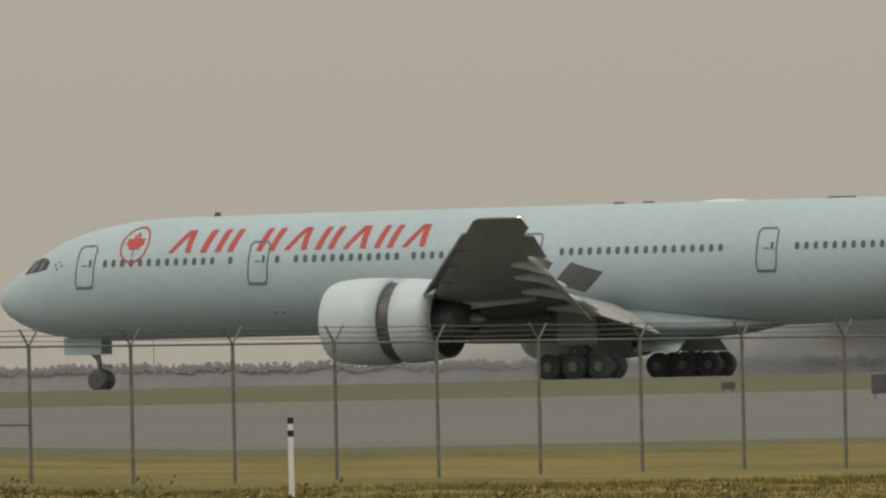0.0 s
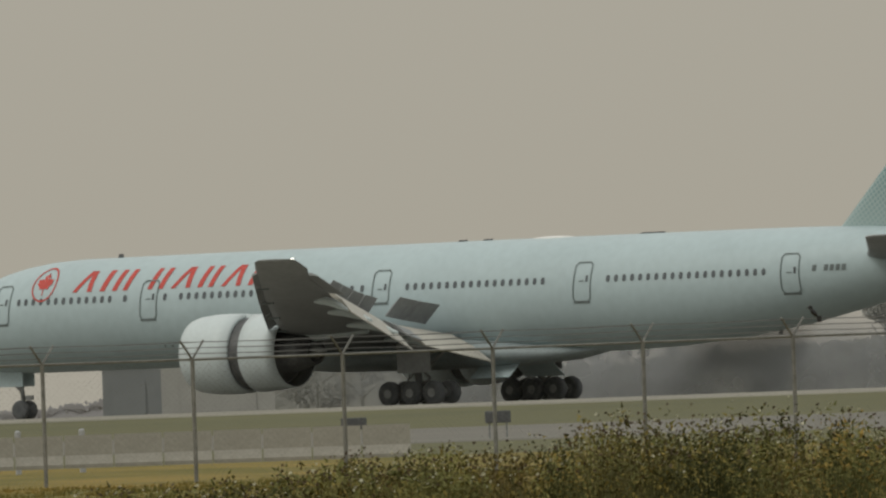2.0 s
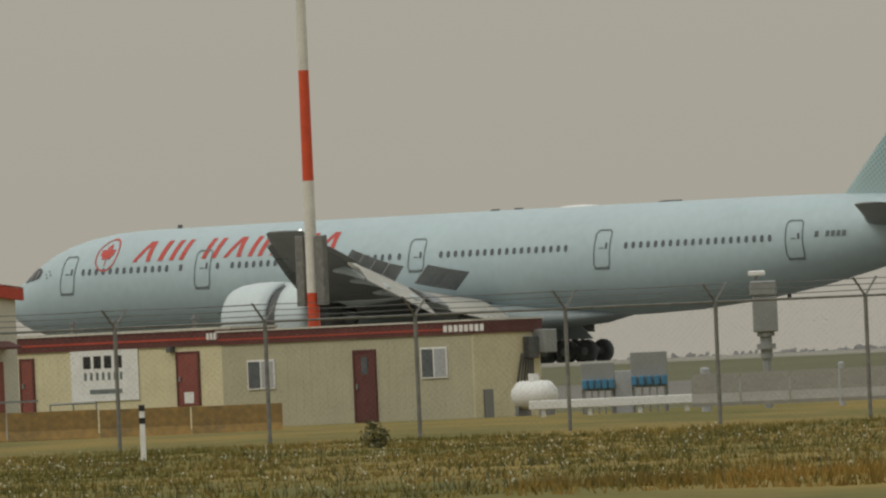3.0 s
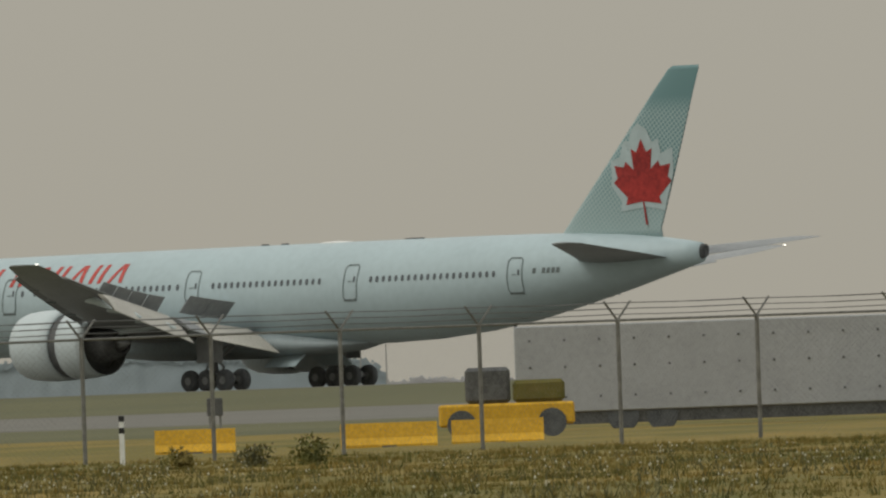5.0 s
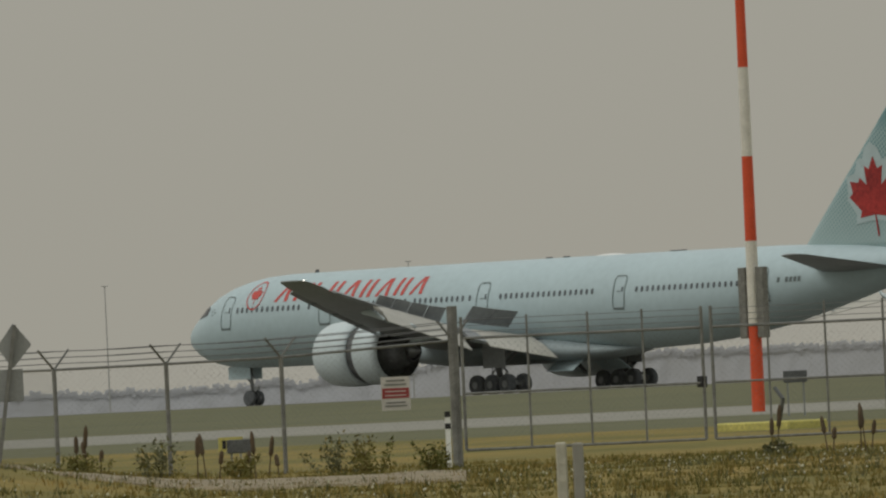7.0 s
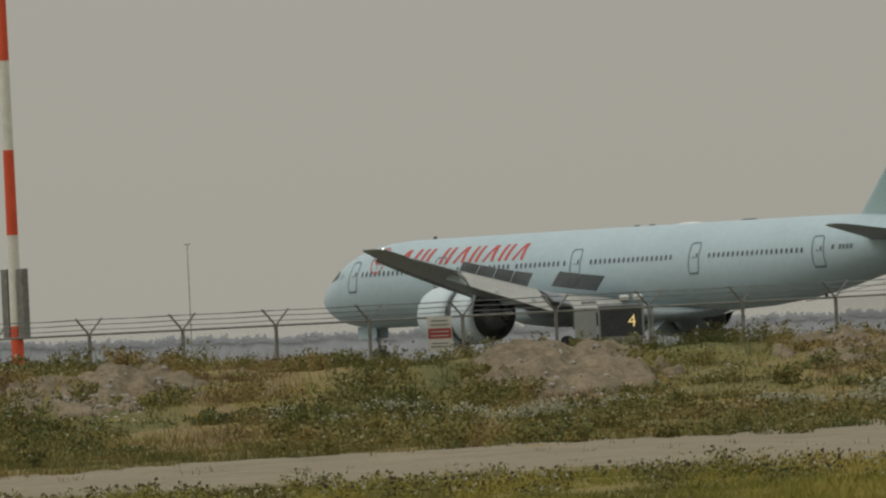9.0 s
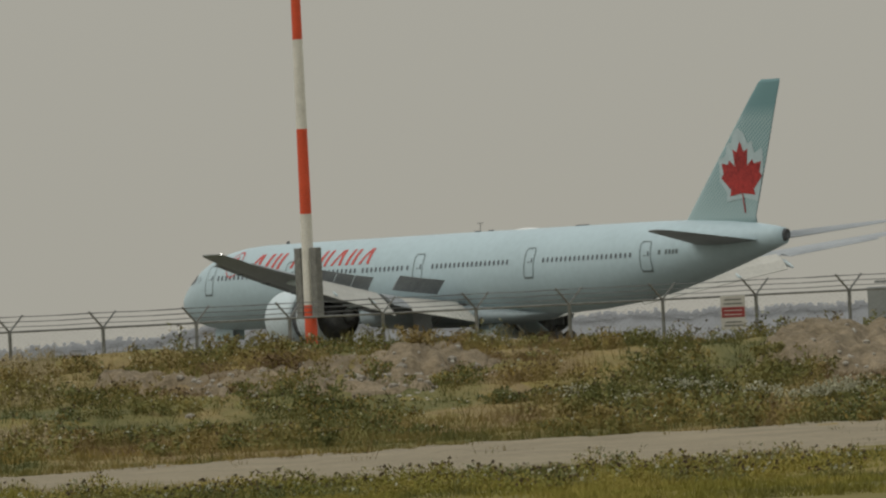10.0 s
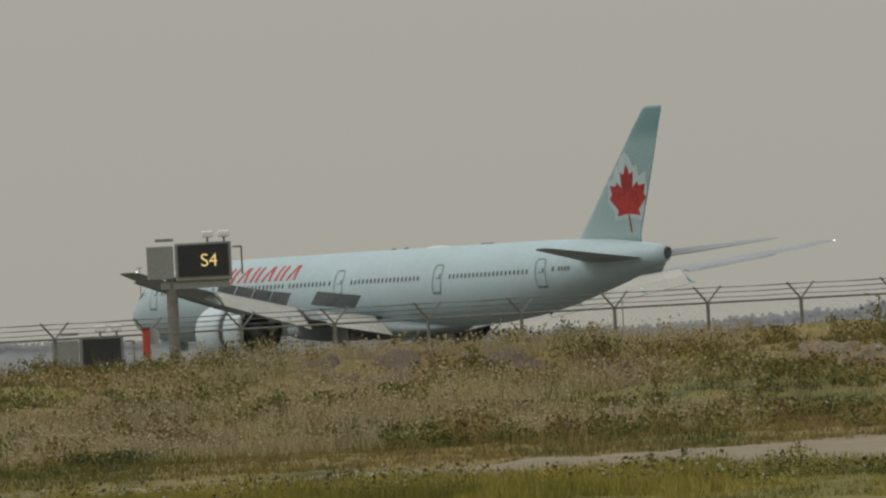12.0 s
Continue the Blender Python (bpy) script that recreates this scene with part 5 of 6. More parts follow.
for x in (-1.05, 1.0):
    part("side_panel", add_plate(bmesh.new(), [(-0.95, -2.3), (0.35, -1.62), (0.35, -2.5), (-0.95, -2.6)], 0.04, "x", x), CABINET, steps)

# white trailer
tr = thing("storage_trailer", "pale blue-white box trailer with riveted side", "trailer", facing_m(42.9, 516, 0))
xt = 516 * math.tan(radians(42.9 - 42.545))
part("box", box_bm(-9.0, xt, 0, 2.5, -2.0, 0.45, bevel=0.03), TRAILER, tr)
for k in range(12):
    for z in (0.0, -0.75, -1.6):
        part("rivet_plate", box_bm(-8.6 + 0.98 * k, -8.54 + 0.98 * k, -0.02, 0, z, z + 0.06), DARK, tr)
part("underframe", box_bm(-8.5, xt - 0.2, 0.1, 2.4, -2.35, -2.0), DARK, tr)
for x in (-6.0, -4.9):
    part("wheel", tube_bm((x, 0.05, -2.15), (x, 0.4, -2.15), 0.45, seg=18), TYRE, tr)
part("landing_leg", box_bm(xt - 1.6, xt - 1.4, 0.2, 0.4, -2.7, -2.0), STEEL, tr)


# ---- airfield equipment ----
def lettering(parent, text, size, x, y, z, mat, centre=True):
    tx = bpy.data.curves.new("lettering", "FONT")
    tx.body, tx.size, tx.extrude = text, size, 0.004
    tx.align_x = "CENTER" if centre else "LEFT"
    tx.materials.append(mat)
    ob = new("lettering", tx)
    ob.parent, ob.location, ob.rotation_euler = parent, (x, y, z), (radians(90), 0, 0)
    return ob


def led_sign(az, dist, zc, w, h, text, pole_z, label, tx=0.0, scale=0.55):
    s = thing("stand_sign", label, "sign", facing_m(az, dist, 0), group="illuminated stand signs")
    part("frame", box_bm(-w / 2 - 0.08, w / 2 + 0.08, -0.02, 0.5, zc - h / 2 - 0.12, zc + h / 2 + 0.06, bevel=0.02), CABINET, s)
    pn = part("panel", box_bm(-w / 2, w / 2, -0.05, -0.02, zc - h / 2, zc + h / 2), PANEL, s, "black display panel")
    if text:
        lettering(pn, text, h * scale * 1.25, tx, -0.056, zc - h * scale * 0.42, AMBER)
    part("side_cabinet", box_bm(-w / 2 - 0.85, -w / 2 - 0.12, -0.05, 0.45, zc - h / 2 - 0.05, zc + h / 2, bevel=0.02), CABINET, s)
    part("pole", tube_bm((-w / 2 - 0.2, 0.2, pole_z), (-w / 2 - 0.2, 0.2, zc - h / 2), 0.16, seg=12), GALV, s)
    part("bracket", box_bm(-w / 2 - 0.5, w / 2, 0.05, 0.35, zc - h / 2 - 0.32, zc - h / 2 - 0.12), CABINET, s)
    # two small white surveillance cameras on stalks above the panel
    for x in (w / 2 - 0.55, w / 2 - 0.1):
        cm = part("camera_head", box_bm(x - 0.16, x + 0.16, -0.1, 0.25, zc + h / 2 + 0.18, zc + h / 2 + 0.36, bevel=0.03), WHITE, s)
        part("camera_stalk", tube_bm((x, 0.1, zc + h / 2), (x, 0.1, zc + h / 2 + 0.2), 0.03), STEEL, cm)
    bm = add_tube(tube_bm((w / 2 + 0.12, 0, zc + h / 2 - 0.1), (w / 2 + 0.36, 0, zc + h / 2 - 0.1), 0.025), (w / 2 + 0.36, 0, zc + h / 2 - 0.1), (w / 2 + 0.36, 0, zc - h / 2), 0.025)
    part("cable_loop", bm, GALV, s)
    part("top_arm", box_bm(-w / 2 - 0.6, -w / 2 - 0.1, 0.1, 0.25, zc + h / 2 + 0.12, zc + h / 2 + 0.2), STEEL, s)
    return s


led_sign(56.40, 500, 1.79, 1.38, 0.86, "S4", -2.2, "grey stand sign with amber letters on a pole", 0.16, 0.46)
led_sign(52.008, 600, -0.05, 1.36, 0.98, "4", -2.0, "dark stand sign with one amber figure beyond the fence", 0.36, 0.45)
led_sign(45.998, 700, 0.76, 1.92, 1.15, "7", -2.3, "dark stand sign with one amber figure near the runway", 0.1, 0.42)
led_sign(50.56, 500, 1.35, 1.40, 0.92, "S7", -2.2, "grey stand sign with amber letters on a pole", 0.0)
led_sign(56.73, 505, -0.62, 1.05, 0.86, "", -2.2, "low blank dark sign seen beyond the fence")

rp = thing("red_post", "short red square post on the bank", "post", facing_m(56.59, 330, 0))
part("shaft", box_bm(-0.065, 0.065, -0.06, 0.06, -2.2, -0.68, bevel=0.02), BRIGHT_RED, rp)
part("cap", box_bm(-0.08, 0.08, -0.07, 0.07, -0.68, -0.65), DARK, rp)
part("round_plate", tube_bm((0.10, 0.06, -0.82), (0.10, 0.10, -0.82), 0.15, seg=16), TRAILER, rp)

rs = thing("runway_sign", "low dark red runway sign with pale lettering", "sign", facing_m(34.482, 800, 0))
part("face", box_bm(-1.50, 1.50, 0, 0.25, -1.05, -0.42, bevel=0.02), DOOR_RED, rs)
lettering(rs, "D5 17L-35R", 0.56, 0, -0.012, -0.93, WHITE)
for x in (-1.1, 1.1):
    part("leg", box_bm(x - 0.04, x + 0.04, 0.08, 0.16, -1.4, -1.05), STEEL, rs)
for az, d, w, h, z in ((29.46, 780, 0.6, 0.32, -0.8), (28.98, 700, 0.8, 0.75, -1.2), (33.82, 790, 0.6, 0.28, -0.85), (37.05, 640, 0.9, 0.4, -1.45), (36.60, 640, 0.9, 0.42, -1.4), (46.05, 690, 1.2, 0.5, -1.5), (44.84, 520, 0.45, 0.50, -1.75), (47.86, 690, 0.9, 0.45, -0.9), (49.6, 470, 0.7, 0.35, -2.4), (51.75, 700, 2.2, 0.4, -1.2), (51.42, 700, 1.4, 0.55, -1.25)):
    g = thing("airfield_box", "small dark airfield light and marker box on legs", "marker box", facing_m(az, d, 0), group="airfield boxes")
    part("case", box_bm(-w / 2, w / 2, 0, 0.3, z, z + h, bevel=0.02), DARK if az < 51 else PALE_YELLOW, g)
    gz = ground_z(*spot(az, d).xy)
    for x in (-w / 3, w / 3):
        part("leg", box_bm(x - 0.03, x + 0.03, 0.1, 0.16, gz - 0.05, z), STEEL, g)

# measuring tower and cabinets by the offices
mt = thing("sensor_tower", "grey sensor cabinet on a stepped white column", "equipment tower", facing_m(38.80, 500, 0.28))
part("column", tube_bm((0, 0, -3.0), (0, 0, -1.4), 0.12, seg=12), CABINET, mt)
part("flange", tube_bm((0, 0, -1.15), (0, 0, -1.0), 0.26, seg=16), CABINET, mt)
part("collar", tube_bm((0, 0, -1.4), (0, 0, -0.7), 0.17, seg=12), CABINET, mt)
part("flange", tube_bm((0, 0, -0.8), (0, 0, -0.68), 0.24, seg=16), CABINET, mt)
part("cabinet", box_bm(-0.34, 0.34, -0.3, 0.3, -0.68, 0.30, bevel=0.03), CABINET, mt)
part("hood", box_bm(-0.40, 0.34, -0.34, 0.34, 0.30, 0.72, bevel=0.05), CABINET, mt)
part("top_head", box_bm(-0.42, 0.05, -0.15, 0.15, 0.85, 1.0, bevel=0.03), WHITE, mt)
part("top_stalk", tube_bm((-0.2, 0, 0.7), (-0.2, 0, 0.88), 0.05), STEEL, mt)
for az, w, h, z, mat in ((39.33, 0.95, 1.55, -2.55, CABINET), (39.17, 1.05, 1.75, -2.5, CABINET), (39.25, 0.5, 1.3, -2.55, TRAILER)):
    cb = thing("utility_cabinet", "grey utility cabinet with blue regulators and pipes", "cabinet", facing_m(az, 520, z), group="utility cabinets")
    part("case", box_bm(-w / 2, w / 2, 0, 0.6, 0.75 if w > 0.6 else 0.0, h, bevel=0.02), mat, cb)
    if w > 0.6:
        for k in range(5):
            x = -w / 2 + 0.1 + k * (w - 0.2) / 4
            part("regulator", box_bm(x - 0.08, x + 0.08, -0.18, 0.0, 0.80, 1.08, bevel=0.03), BLUE, cb)
            part("pipe", tube_bm((x, -0.1, 0.0), (x, -0.1, 0.8), 0.025), STEEL, cb)
        for x in (-w / 2 + 0.04, w / 2 - 0.04):
            part("leg", box_bm(x - 0.04, x + 0.04, 0.1, 0.2, 0, 0.8), STEEL, cb)
gr = thing("guard_rail", "low pale steel guard rail before the cabinets", "guard rail", facing_m(39.28, 512, -2.55))
part("beam", box_bm(-2.4, 2.4, -0.05, 0.05, 0.30, 0.55, bevel=0.02), WHITE, gr)
for x in (-2.0, -0.7, 0.7, 2.0):
    part("post", box_bm(x - 0.06, x + 0.06, 0.05, 0.17, -0.1, 0.55), WHITE, gr)
for az in (39.0, 38.57, 38.36, 38.1, 38.99, 37.9):
    bl = thing("bollard", "white steel bollard before the concrete barriers", "bollard", facing_m(az, 492, -2.5), group="white bollards")
    part("shaft", tube_bm((0, 0, 0), (0, 0, 1.15), 0.085, seg=10), TRAILER, bl)
    part("cap", tube_bm((0, 0, 1.15), (0, 0, 1.2), 0.085, 0.04, seg=10), TRAILER, bl)

# ---- roadside signs near the eye ----
dia = thing("checkerboard_sign", "orange and black checkerboard diamond road sign with a black arrow", "road sign", facing_m(47.115, 120, 0))
S = 0.92
q = S * math.sqrt(0.5)
cz = -1.96 - q
r = 0.06
pl = part("plate", add_plate(bmesh.new(), [(0.04, cz + q - 0.03), (q - 0.03, cz + 0.04), (q - 0.03, cz - 0.04), (0.04, cz - q + 0.03), (-0.04, cz - q + 0.03), (-q + 0.03, cz - 0.04), (-q + 0.03, cz + 0.04), (-0.04, cz + q - 0.03)], 0.006), ORANGE, dia, "orange diamond plate")
N = 9
u1, u2 = Vector((1, 1)).normalized(), Vector((-1, 1)).normalized()
for i in range(N):
    for j in range(N):
        if (i + j) % 2 or not (i < 2 or j < 2 or i >= N - 2 or j >= N - 2):
            continue
        c = S / N
        o = Vector((0, cz - q))
        a = o + u1 * i * c + u2 * j * c
        if (i, j) in ((0, 0), (N - 1, N - 1), (0, N - 1), (N - 1, 0)):
            continue
        if i + j == 2 * N - 2:
            continue
        pts = [a, a + u1 * c, a + u1 * c + u2 * c, a + u2 * c]
        part("black_square", add_plate(bmesh.new(), [(v.x, v.y) for v in pts], 0.002, "y", -0.003), BLACK, pl)
for s in (-1, 1):
    part("arrow", add_plate(bmesh.new(), [(s * 0.03, cz + 0.10), (s * 0.13, cz + 0.10), (s * 0.10, cz + 0.19), (s * 0.42, cz + 0.02), (s * 0.10, cz - 0.15), (s * 0.13, cz - 0.06), (s * 0.03, cz - 0.06)], 0.002, "y", -0.003), BLACK, pl)
part("bolt", tube_bm((0, -0.008, cz + q - 0.14), (0, 0.0, cz + q - 0.14), 0.013), DOOR_RED, pl)
part("post", box_bm(-0.05, 0.05, 0.008, 0.10, -3.6, cz + q - 0.05), GALV, dia)

bk = thing("road_sign", "diamond road sign with a square tab seen from behind", "road sign", facing_m(50.292, 322, 0))
part("plate", add_plate(bmesh.new(), [(0.02, 0.17), (0.30, -0.18), (0.30, -0.22), (-0.02, -0.60), (-0.05, -0.60), (-0.28, -0.24), (-0.28, -0.20), (-0.01, 0.17)], 0.006, "y", 0.0), CABINET, bk, "bare metal back of a diamond plate")
part("tab", box_bm(-0.38, 0.14, 0, 0.006, -1.19, -0.62), CABINET, bk, "bare metal back of a square plate")
part("post", loft(bmesh.new(), [[(x - 0.035, -0.07, z), (x + 0.035, -0.07, z), (x + 0.035, -0.01, z), (x - 0.035, -0.01, z)] for x, z in ((-0.42, -2.75), (0.03, 0.15))]), GALV, bk, "leaning steel post")

ws = thing("white_sign", "white rounded road sign with a black symbol on a thin frame", "road sign", facing_m(42.518, 150, 0))
corner = [(sx * 0.225 + 0.04 * math.cos(a), sz * 0.27 - 2.64 + 0.04 * math.sin(a)) for sx, sz, q in ((1, 1, 0), (-1, 1, 1), (-1, -1, 2), (1, -1, 3)) for a in [math.pi / 2 * (q + i / 4) for i in range(5)]]
part("plate", add_plate(bmesh.new(), corner, 0.006), NOTICE_PALE, ws)
bm = bmesh.new()
for a in ((-0.25, 0.25, -2.352, -2.345), (-0.25, 0.25, -2.93, -2.923), (-0.25, -0.243, -2.93, -2.345), (0.243, 0.25, -2.93, -2.345)):
    add_box(bm, a[0], a[1], -0.004, 0, a[2], a[3])
part("border", bm, BLACK, ws)
part("symbol_dot", loft(bmesh.new(), [[(-0.035 + 0.034 * math.cos(t), y, -2.51 + 0.06 * math.sin(t)) for t in [2 * math.pi * k / 18 for k in range(18)]] for y in (-0.004, 0)]), BLACK, ws)
part("symbol_stroke", add_plate(bmesh.new(), [(-0.05, -2.62), (0.0, -2.58), (0.08, -2.66), (0.06, -2.85), (-0.08, -2.85)], 0.004, "y", -0.004), BLACK, ws)
part("post", box_bm(-0.03, 0.03, 0.008, 0.06, -3.7, -2.4), GALV, ws)

for az, z1 in ((48.60, -2.16), (48.548, -2.17)):
    gp = thing("guard_post", "grey square timber post end near the road", "post", facing_m(az, 150, 0), group="guard posts")
    part("shaft", box_bm(-0.045, 0.045, 0, 0.09, -3.4, z1, bevel=0.012), CONCRETE if az < 48.57 else STONE_PALE, gp)

ys = thing("runway_marker_sign", "small yellow sign with black lettering in the grass", "sign", facing_m(49.63, 480, 0))
part("face", box_bm(-0.32, 0.32, 0, 0.1, -2.35, -1.98), PALE_YELLOW, ys)
for k in range(3):
    part("text_bar", box_bm(-0.22 + 0.16 * k, -0.12 + 0.16 * k, -0.006, 0, -2.28, -2.06), BLACK, ys)
for x in (-0.25, 0.25):
    part("leg", box_bm(x - 0.025, x + 0.025, 0.02, 0.07, -2.7, -2.35), STEEL, ys)

# bird on the wire
bird = thing("bird", "small dark bird perched on the fence wire", "bird", facing_m(35.604, 349.7, 0.12))
bm = loft(bmesh.new(), [[(x, r * math.sin(a), zc + r * math.cos(a)) for a in [2 * math.pi * k / 10 for k in range(10)]] for x, r, zc in ((-0.06, 0.02, 0.14), (-0.045, 0.05, 0.13), (0.0, 0.065, 0.10), (0.05, 0.05, 0.06), (0.09, 0.02, 0.01))])
part("body", bm, BLACK, bird, "", True)
part("head", loft(bmesh.new(), [[(-0.055 + 0.045 * math.sin(t) * math.cos(a), 0.045 * math.sin(t) * math.sin(a), 0.19 + 0.045 * math.cos(t)) for a in [2 * math.pi * k / 8 for k in range(8)]] for t in (0.1, 0.7, 1.4, 2.1, 3.0)]), BLACK, bird, "", True)
part("beak", tube_bm((-0.095, 0, 0.19), (-0.14, 0, 0.18), 0.015, 0.002, seg=6), DARK, bird)
part("tail", box_bm(0.06, 0.15, -0.025, 0.025, -0.09, 0.03), BLACK, bird)
for s in (-1, 1):
    part("leg", tube_bm((0.01, s * 0.02, 0.04), (0.01, s * 0.02, -0.03), 0.006, seg=4), DARK, bird)

# ---- distance: hangars, tree lines, light poles ----
for az, d, w, h, mat in ((37.47, 1700, 10.5, 7.6, FAR_WALL), (37.75, 1500, 4.2, 5.4, FAR_DARK), (39.84, 1600, 3.6, 8.0, FAR_DARK), (37.66, 1750, 9, 9.6, FAR_DARK)):
    hg = thing("hangar", "pale hazy hangar far across the airfield" if mat is FAR_WALL else "grey hazy building far across the airfield", "hangar", facing_m(az, d, 0), group="far hangars")
    part("wall", box_bm(-w / 2, w / 2, 0, 12, 0, h), mat, hg)
    part("roof", loft(bmesh.new(), [[(-w / 2 - 0.3, -0.3, h), (w / 2 + 0.3, -0.3, h), (w / 2 + 0.3, 12, h), (-w / 2 - 0.3, 12, h)], [(-w / 4, 2, h + 0.5), (w / 4, 2, h + 0.5), (w / 4, 10, h + 0.5), (-w / 4, 10, h + 0.5)]]), mat, hg)
    part("gate", box_bm(-w / 3, w / 3, -0.1, 0.0, 0, h * 0.7), mat, hg)

rng = random.Random(4)


def clump_tree(az, dist, top, width, mat, name="tree", dens=1.0, seed=0, label="hazy leafy tree far beyond the runway"):
    """A trunk with limbs, and a ragged crown of leaf clumps."""
    r = random.Random(seed)
    p = spot(az, dist)
    gz = ground_z(p.x, p.y)
    h = top - gz
    t = thing(name, label, "tree", Matrix.Translation((p.x, p.y, gz)), group="far trees")
    bm = tube_bm((0, 0, -0.2), (0, 0, h * 0.6), h * 0.03, h * 0.012, seg=6)
    for k in range(5):
        a = r.uniform(0, 6.28)
        z = h * r.uniform(0.3, 0.6)
        add_tube(bm, (0, 0, z), (math.cos(a) * width * 0.3, math.sin(a) * width * 0.3, z + h * 0.2), h * 0.012, h * 0.004, seg=5)
    part("trunk", bm, mat, t)
    verts, faces = [], []
    lobes = [(r.gauss(0, width * 0.22), r.gauss(0, width * 0.2), h * r.uniform(0.25, 0.95), width * r.uniform(0.12, 0.26)) for _ in range(int(13 * dens))]
    for lx, ly, lz, lr in lobes:
        lr = min(lr, max(0.4, (h - lz) * 1.0 + 0.3))
        for _ in range(int(330 * dens)):
            v = Vector((r.gauss(0, 1), r.gauss(0, 1), r.gauss(0, 1)))
            v = v.normalized() * lr * r.uniform(0.35, 1.08)
            c = Vector((lx, ly, min(h, lz + v.z * 0.9))) + Vector((v.x, v.y, 0))
            s = r.uniform(0.07, 0.18) * (h / 12) ** 0.5
            n = (Vector((0, 0, 0.35)) - spot(az, 1.0) + Vector((r.gauss(0, 0.12), r.gauss(0, 0.12), r.gauss(0, 0.10)))).normalized()
            u = n.orthogonal().normalized() * s
            w = n.cross(u)
            k = len(verts)
            verts += [c + u, c + w, c - u, c - w]
            faces.append((k, k + 1, k + 2, k + 3))
    me = bpy.data.meshes.new("crown")
    me.from_pydata(verts, [], faces)
    me.materials.append(mat)
    ob = new("crown", me)
    ob.parent = t
    return t


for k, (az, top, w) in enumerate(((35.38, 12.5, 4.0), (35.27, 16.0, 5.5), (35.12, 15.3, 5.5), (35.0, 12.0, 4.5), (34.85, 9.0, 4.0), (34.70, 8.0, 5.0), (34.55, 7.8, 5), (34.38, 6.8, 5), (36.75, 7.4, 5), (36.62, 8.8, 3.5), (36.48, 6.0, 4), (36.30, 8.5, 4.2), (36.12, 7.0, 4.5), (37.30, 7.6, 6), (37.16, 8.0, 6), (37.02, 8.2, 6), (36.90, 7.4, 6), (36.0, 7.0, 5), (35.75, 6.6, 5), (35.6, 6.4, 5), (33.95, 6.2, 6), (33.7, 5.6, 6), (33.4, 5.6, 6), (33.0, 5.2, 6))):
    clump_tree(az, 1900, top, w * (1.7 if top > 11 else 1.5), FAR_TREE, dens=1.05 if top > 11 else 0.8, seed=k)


def tree_line(az0, az1, dist, tops, mat, seed, label):
    """A far wood: many small leaf clumps under an uneven top edge."""
    r = random.Random(seed)
    verts, faces = [], []
    cols, rows = int((az1 - az0) / 0.012), 9

    def crest(a):
        t = float(np.interp(a, [x[0] for x in tops], [x[1] for x in tops]))
        return t + 0.5 * noise.noise((a * 9, seed, 0)) + 0.26 * noise.noise((a * 40, seed, 1)) + 0.14 * noise.noise((a * 150, seed, 2))
    for i in range(cols + 1):
        a = az0 + (az1 - az0) * i / cols
        t = crest(a)
        for j in range(rows):
            u = j / (rows - 1)
            verts.append(spot(a, dist + 1.6 * u + 0.25 * noise.noise((a * 30, u * 3, seed)), -1.0 + (t + 1.0) * u))
    for i in range(cols):
        for j in range(rows - 1):
            k = i * rows + j
            faces.append((k, k + 1, k + 1 + rows, k + rows))
    for _ in range(int((az1 - az0) * 420)):
        # ragged twigs and leaves along the top
        a = r.uniform(az0, az1)
        c = spot(a, dist + 1.2, crest(a) + r.uniform(-0.5, 0.3))
        q = r.uniform(0.12, 0.34)
        k = len(verts)
        across = Vector((math.cos(radians(a)), math.sin(radians(a)), 0)) * q
        lean = spot(a, 0.25 * q, q)
        verts += [c + across, c + lean, c - across, c - lean]
        faces.append((k, k + 1, k + 2, k + 3))
    me = bpy.data.meshes.new("far_wood")
    me.from_pydata(verts, [], faces)
    me.materials.append(mat)
    me.shade_smooth()
    return tagged(new("far_wood", me), label, "woods", kind="stuff")


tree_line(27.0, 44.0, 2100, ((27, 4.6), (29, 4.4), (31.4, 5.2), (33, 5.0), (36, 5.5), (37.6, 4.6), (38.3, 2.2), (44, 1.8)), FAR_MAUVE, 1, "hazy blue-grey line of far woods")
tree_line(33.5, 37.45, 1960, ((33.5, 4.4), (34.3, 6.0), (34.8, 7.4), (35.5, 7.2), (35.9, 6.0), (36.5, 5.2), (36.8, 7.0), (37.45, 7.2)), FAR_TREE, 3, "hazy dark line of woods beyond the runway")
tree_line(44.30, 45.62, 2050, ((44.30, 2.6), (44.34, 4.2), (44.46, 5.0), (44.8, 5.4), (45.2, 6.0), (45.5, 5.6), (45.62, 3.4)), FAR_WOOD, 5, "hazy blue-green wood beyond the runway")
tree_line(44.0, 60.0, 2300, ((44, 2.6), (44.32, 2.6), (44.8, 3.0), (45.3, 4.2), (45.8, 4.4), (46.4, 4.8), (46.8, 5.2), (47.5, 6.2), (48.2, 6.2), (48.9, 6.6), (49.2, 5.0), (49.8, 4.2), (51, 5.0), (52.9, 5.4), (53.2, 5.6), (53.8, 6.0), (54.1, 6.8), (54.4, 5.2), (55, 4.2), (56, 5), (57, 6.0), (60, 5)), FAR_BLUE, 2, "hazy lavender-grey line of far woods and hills")
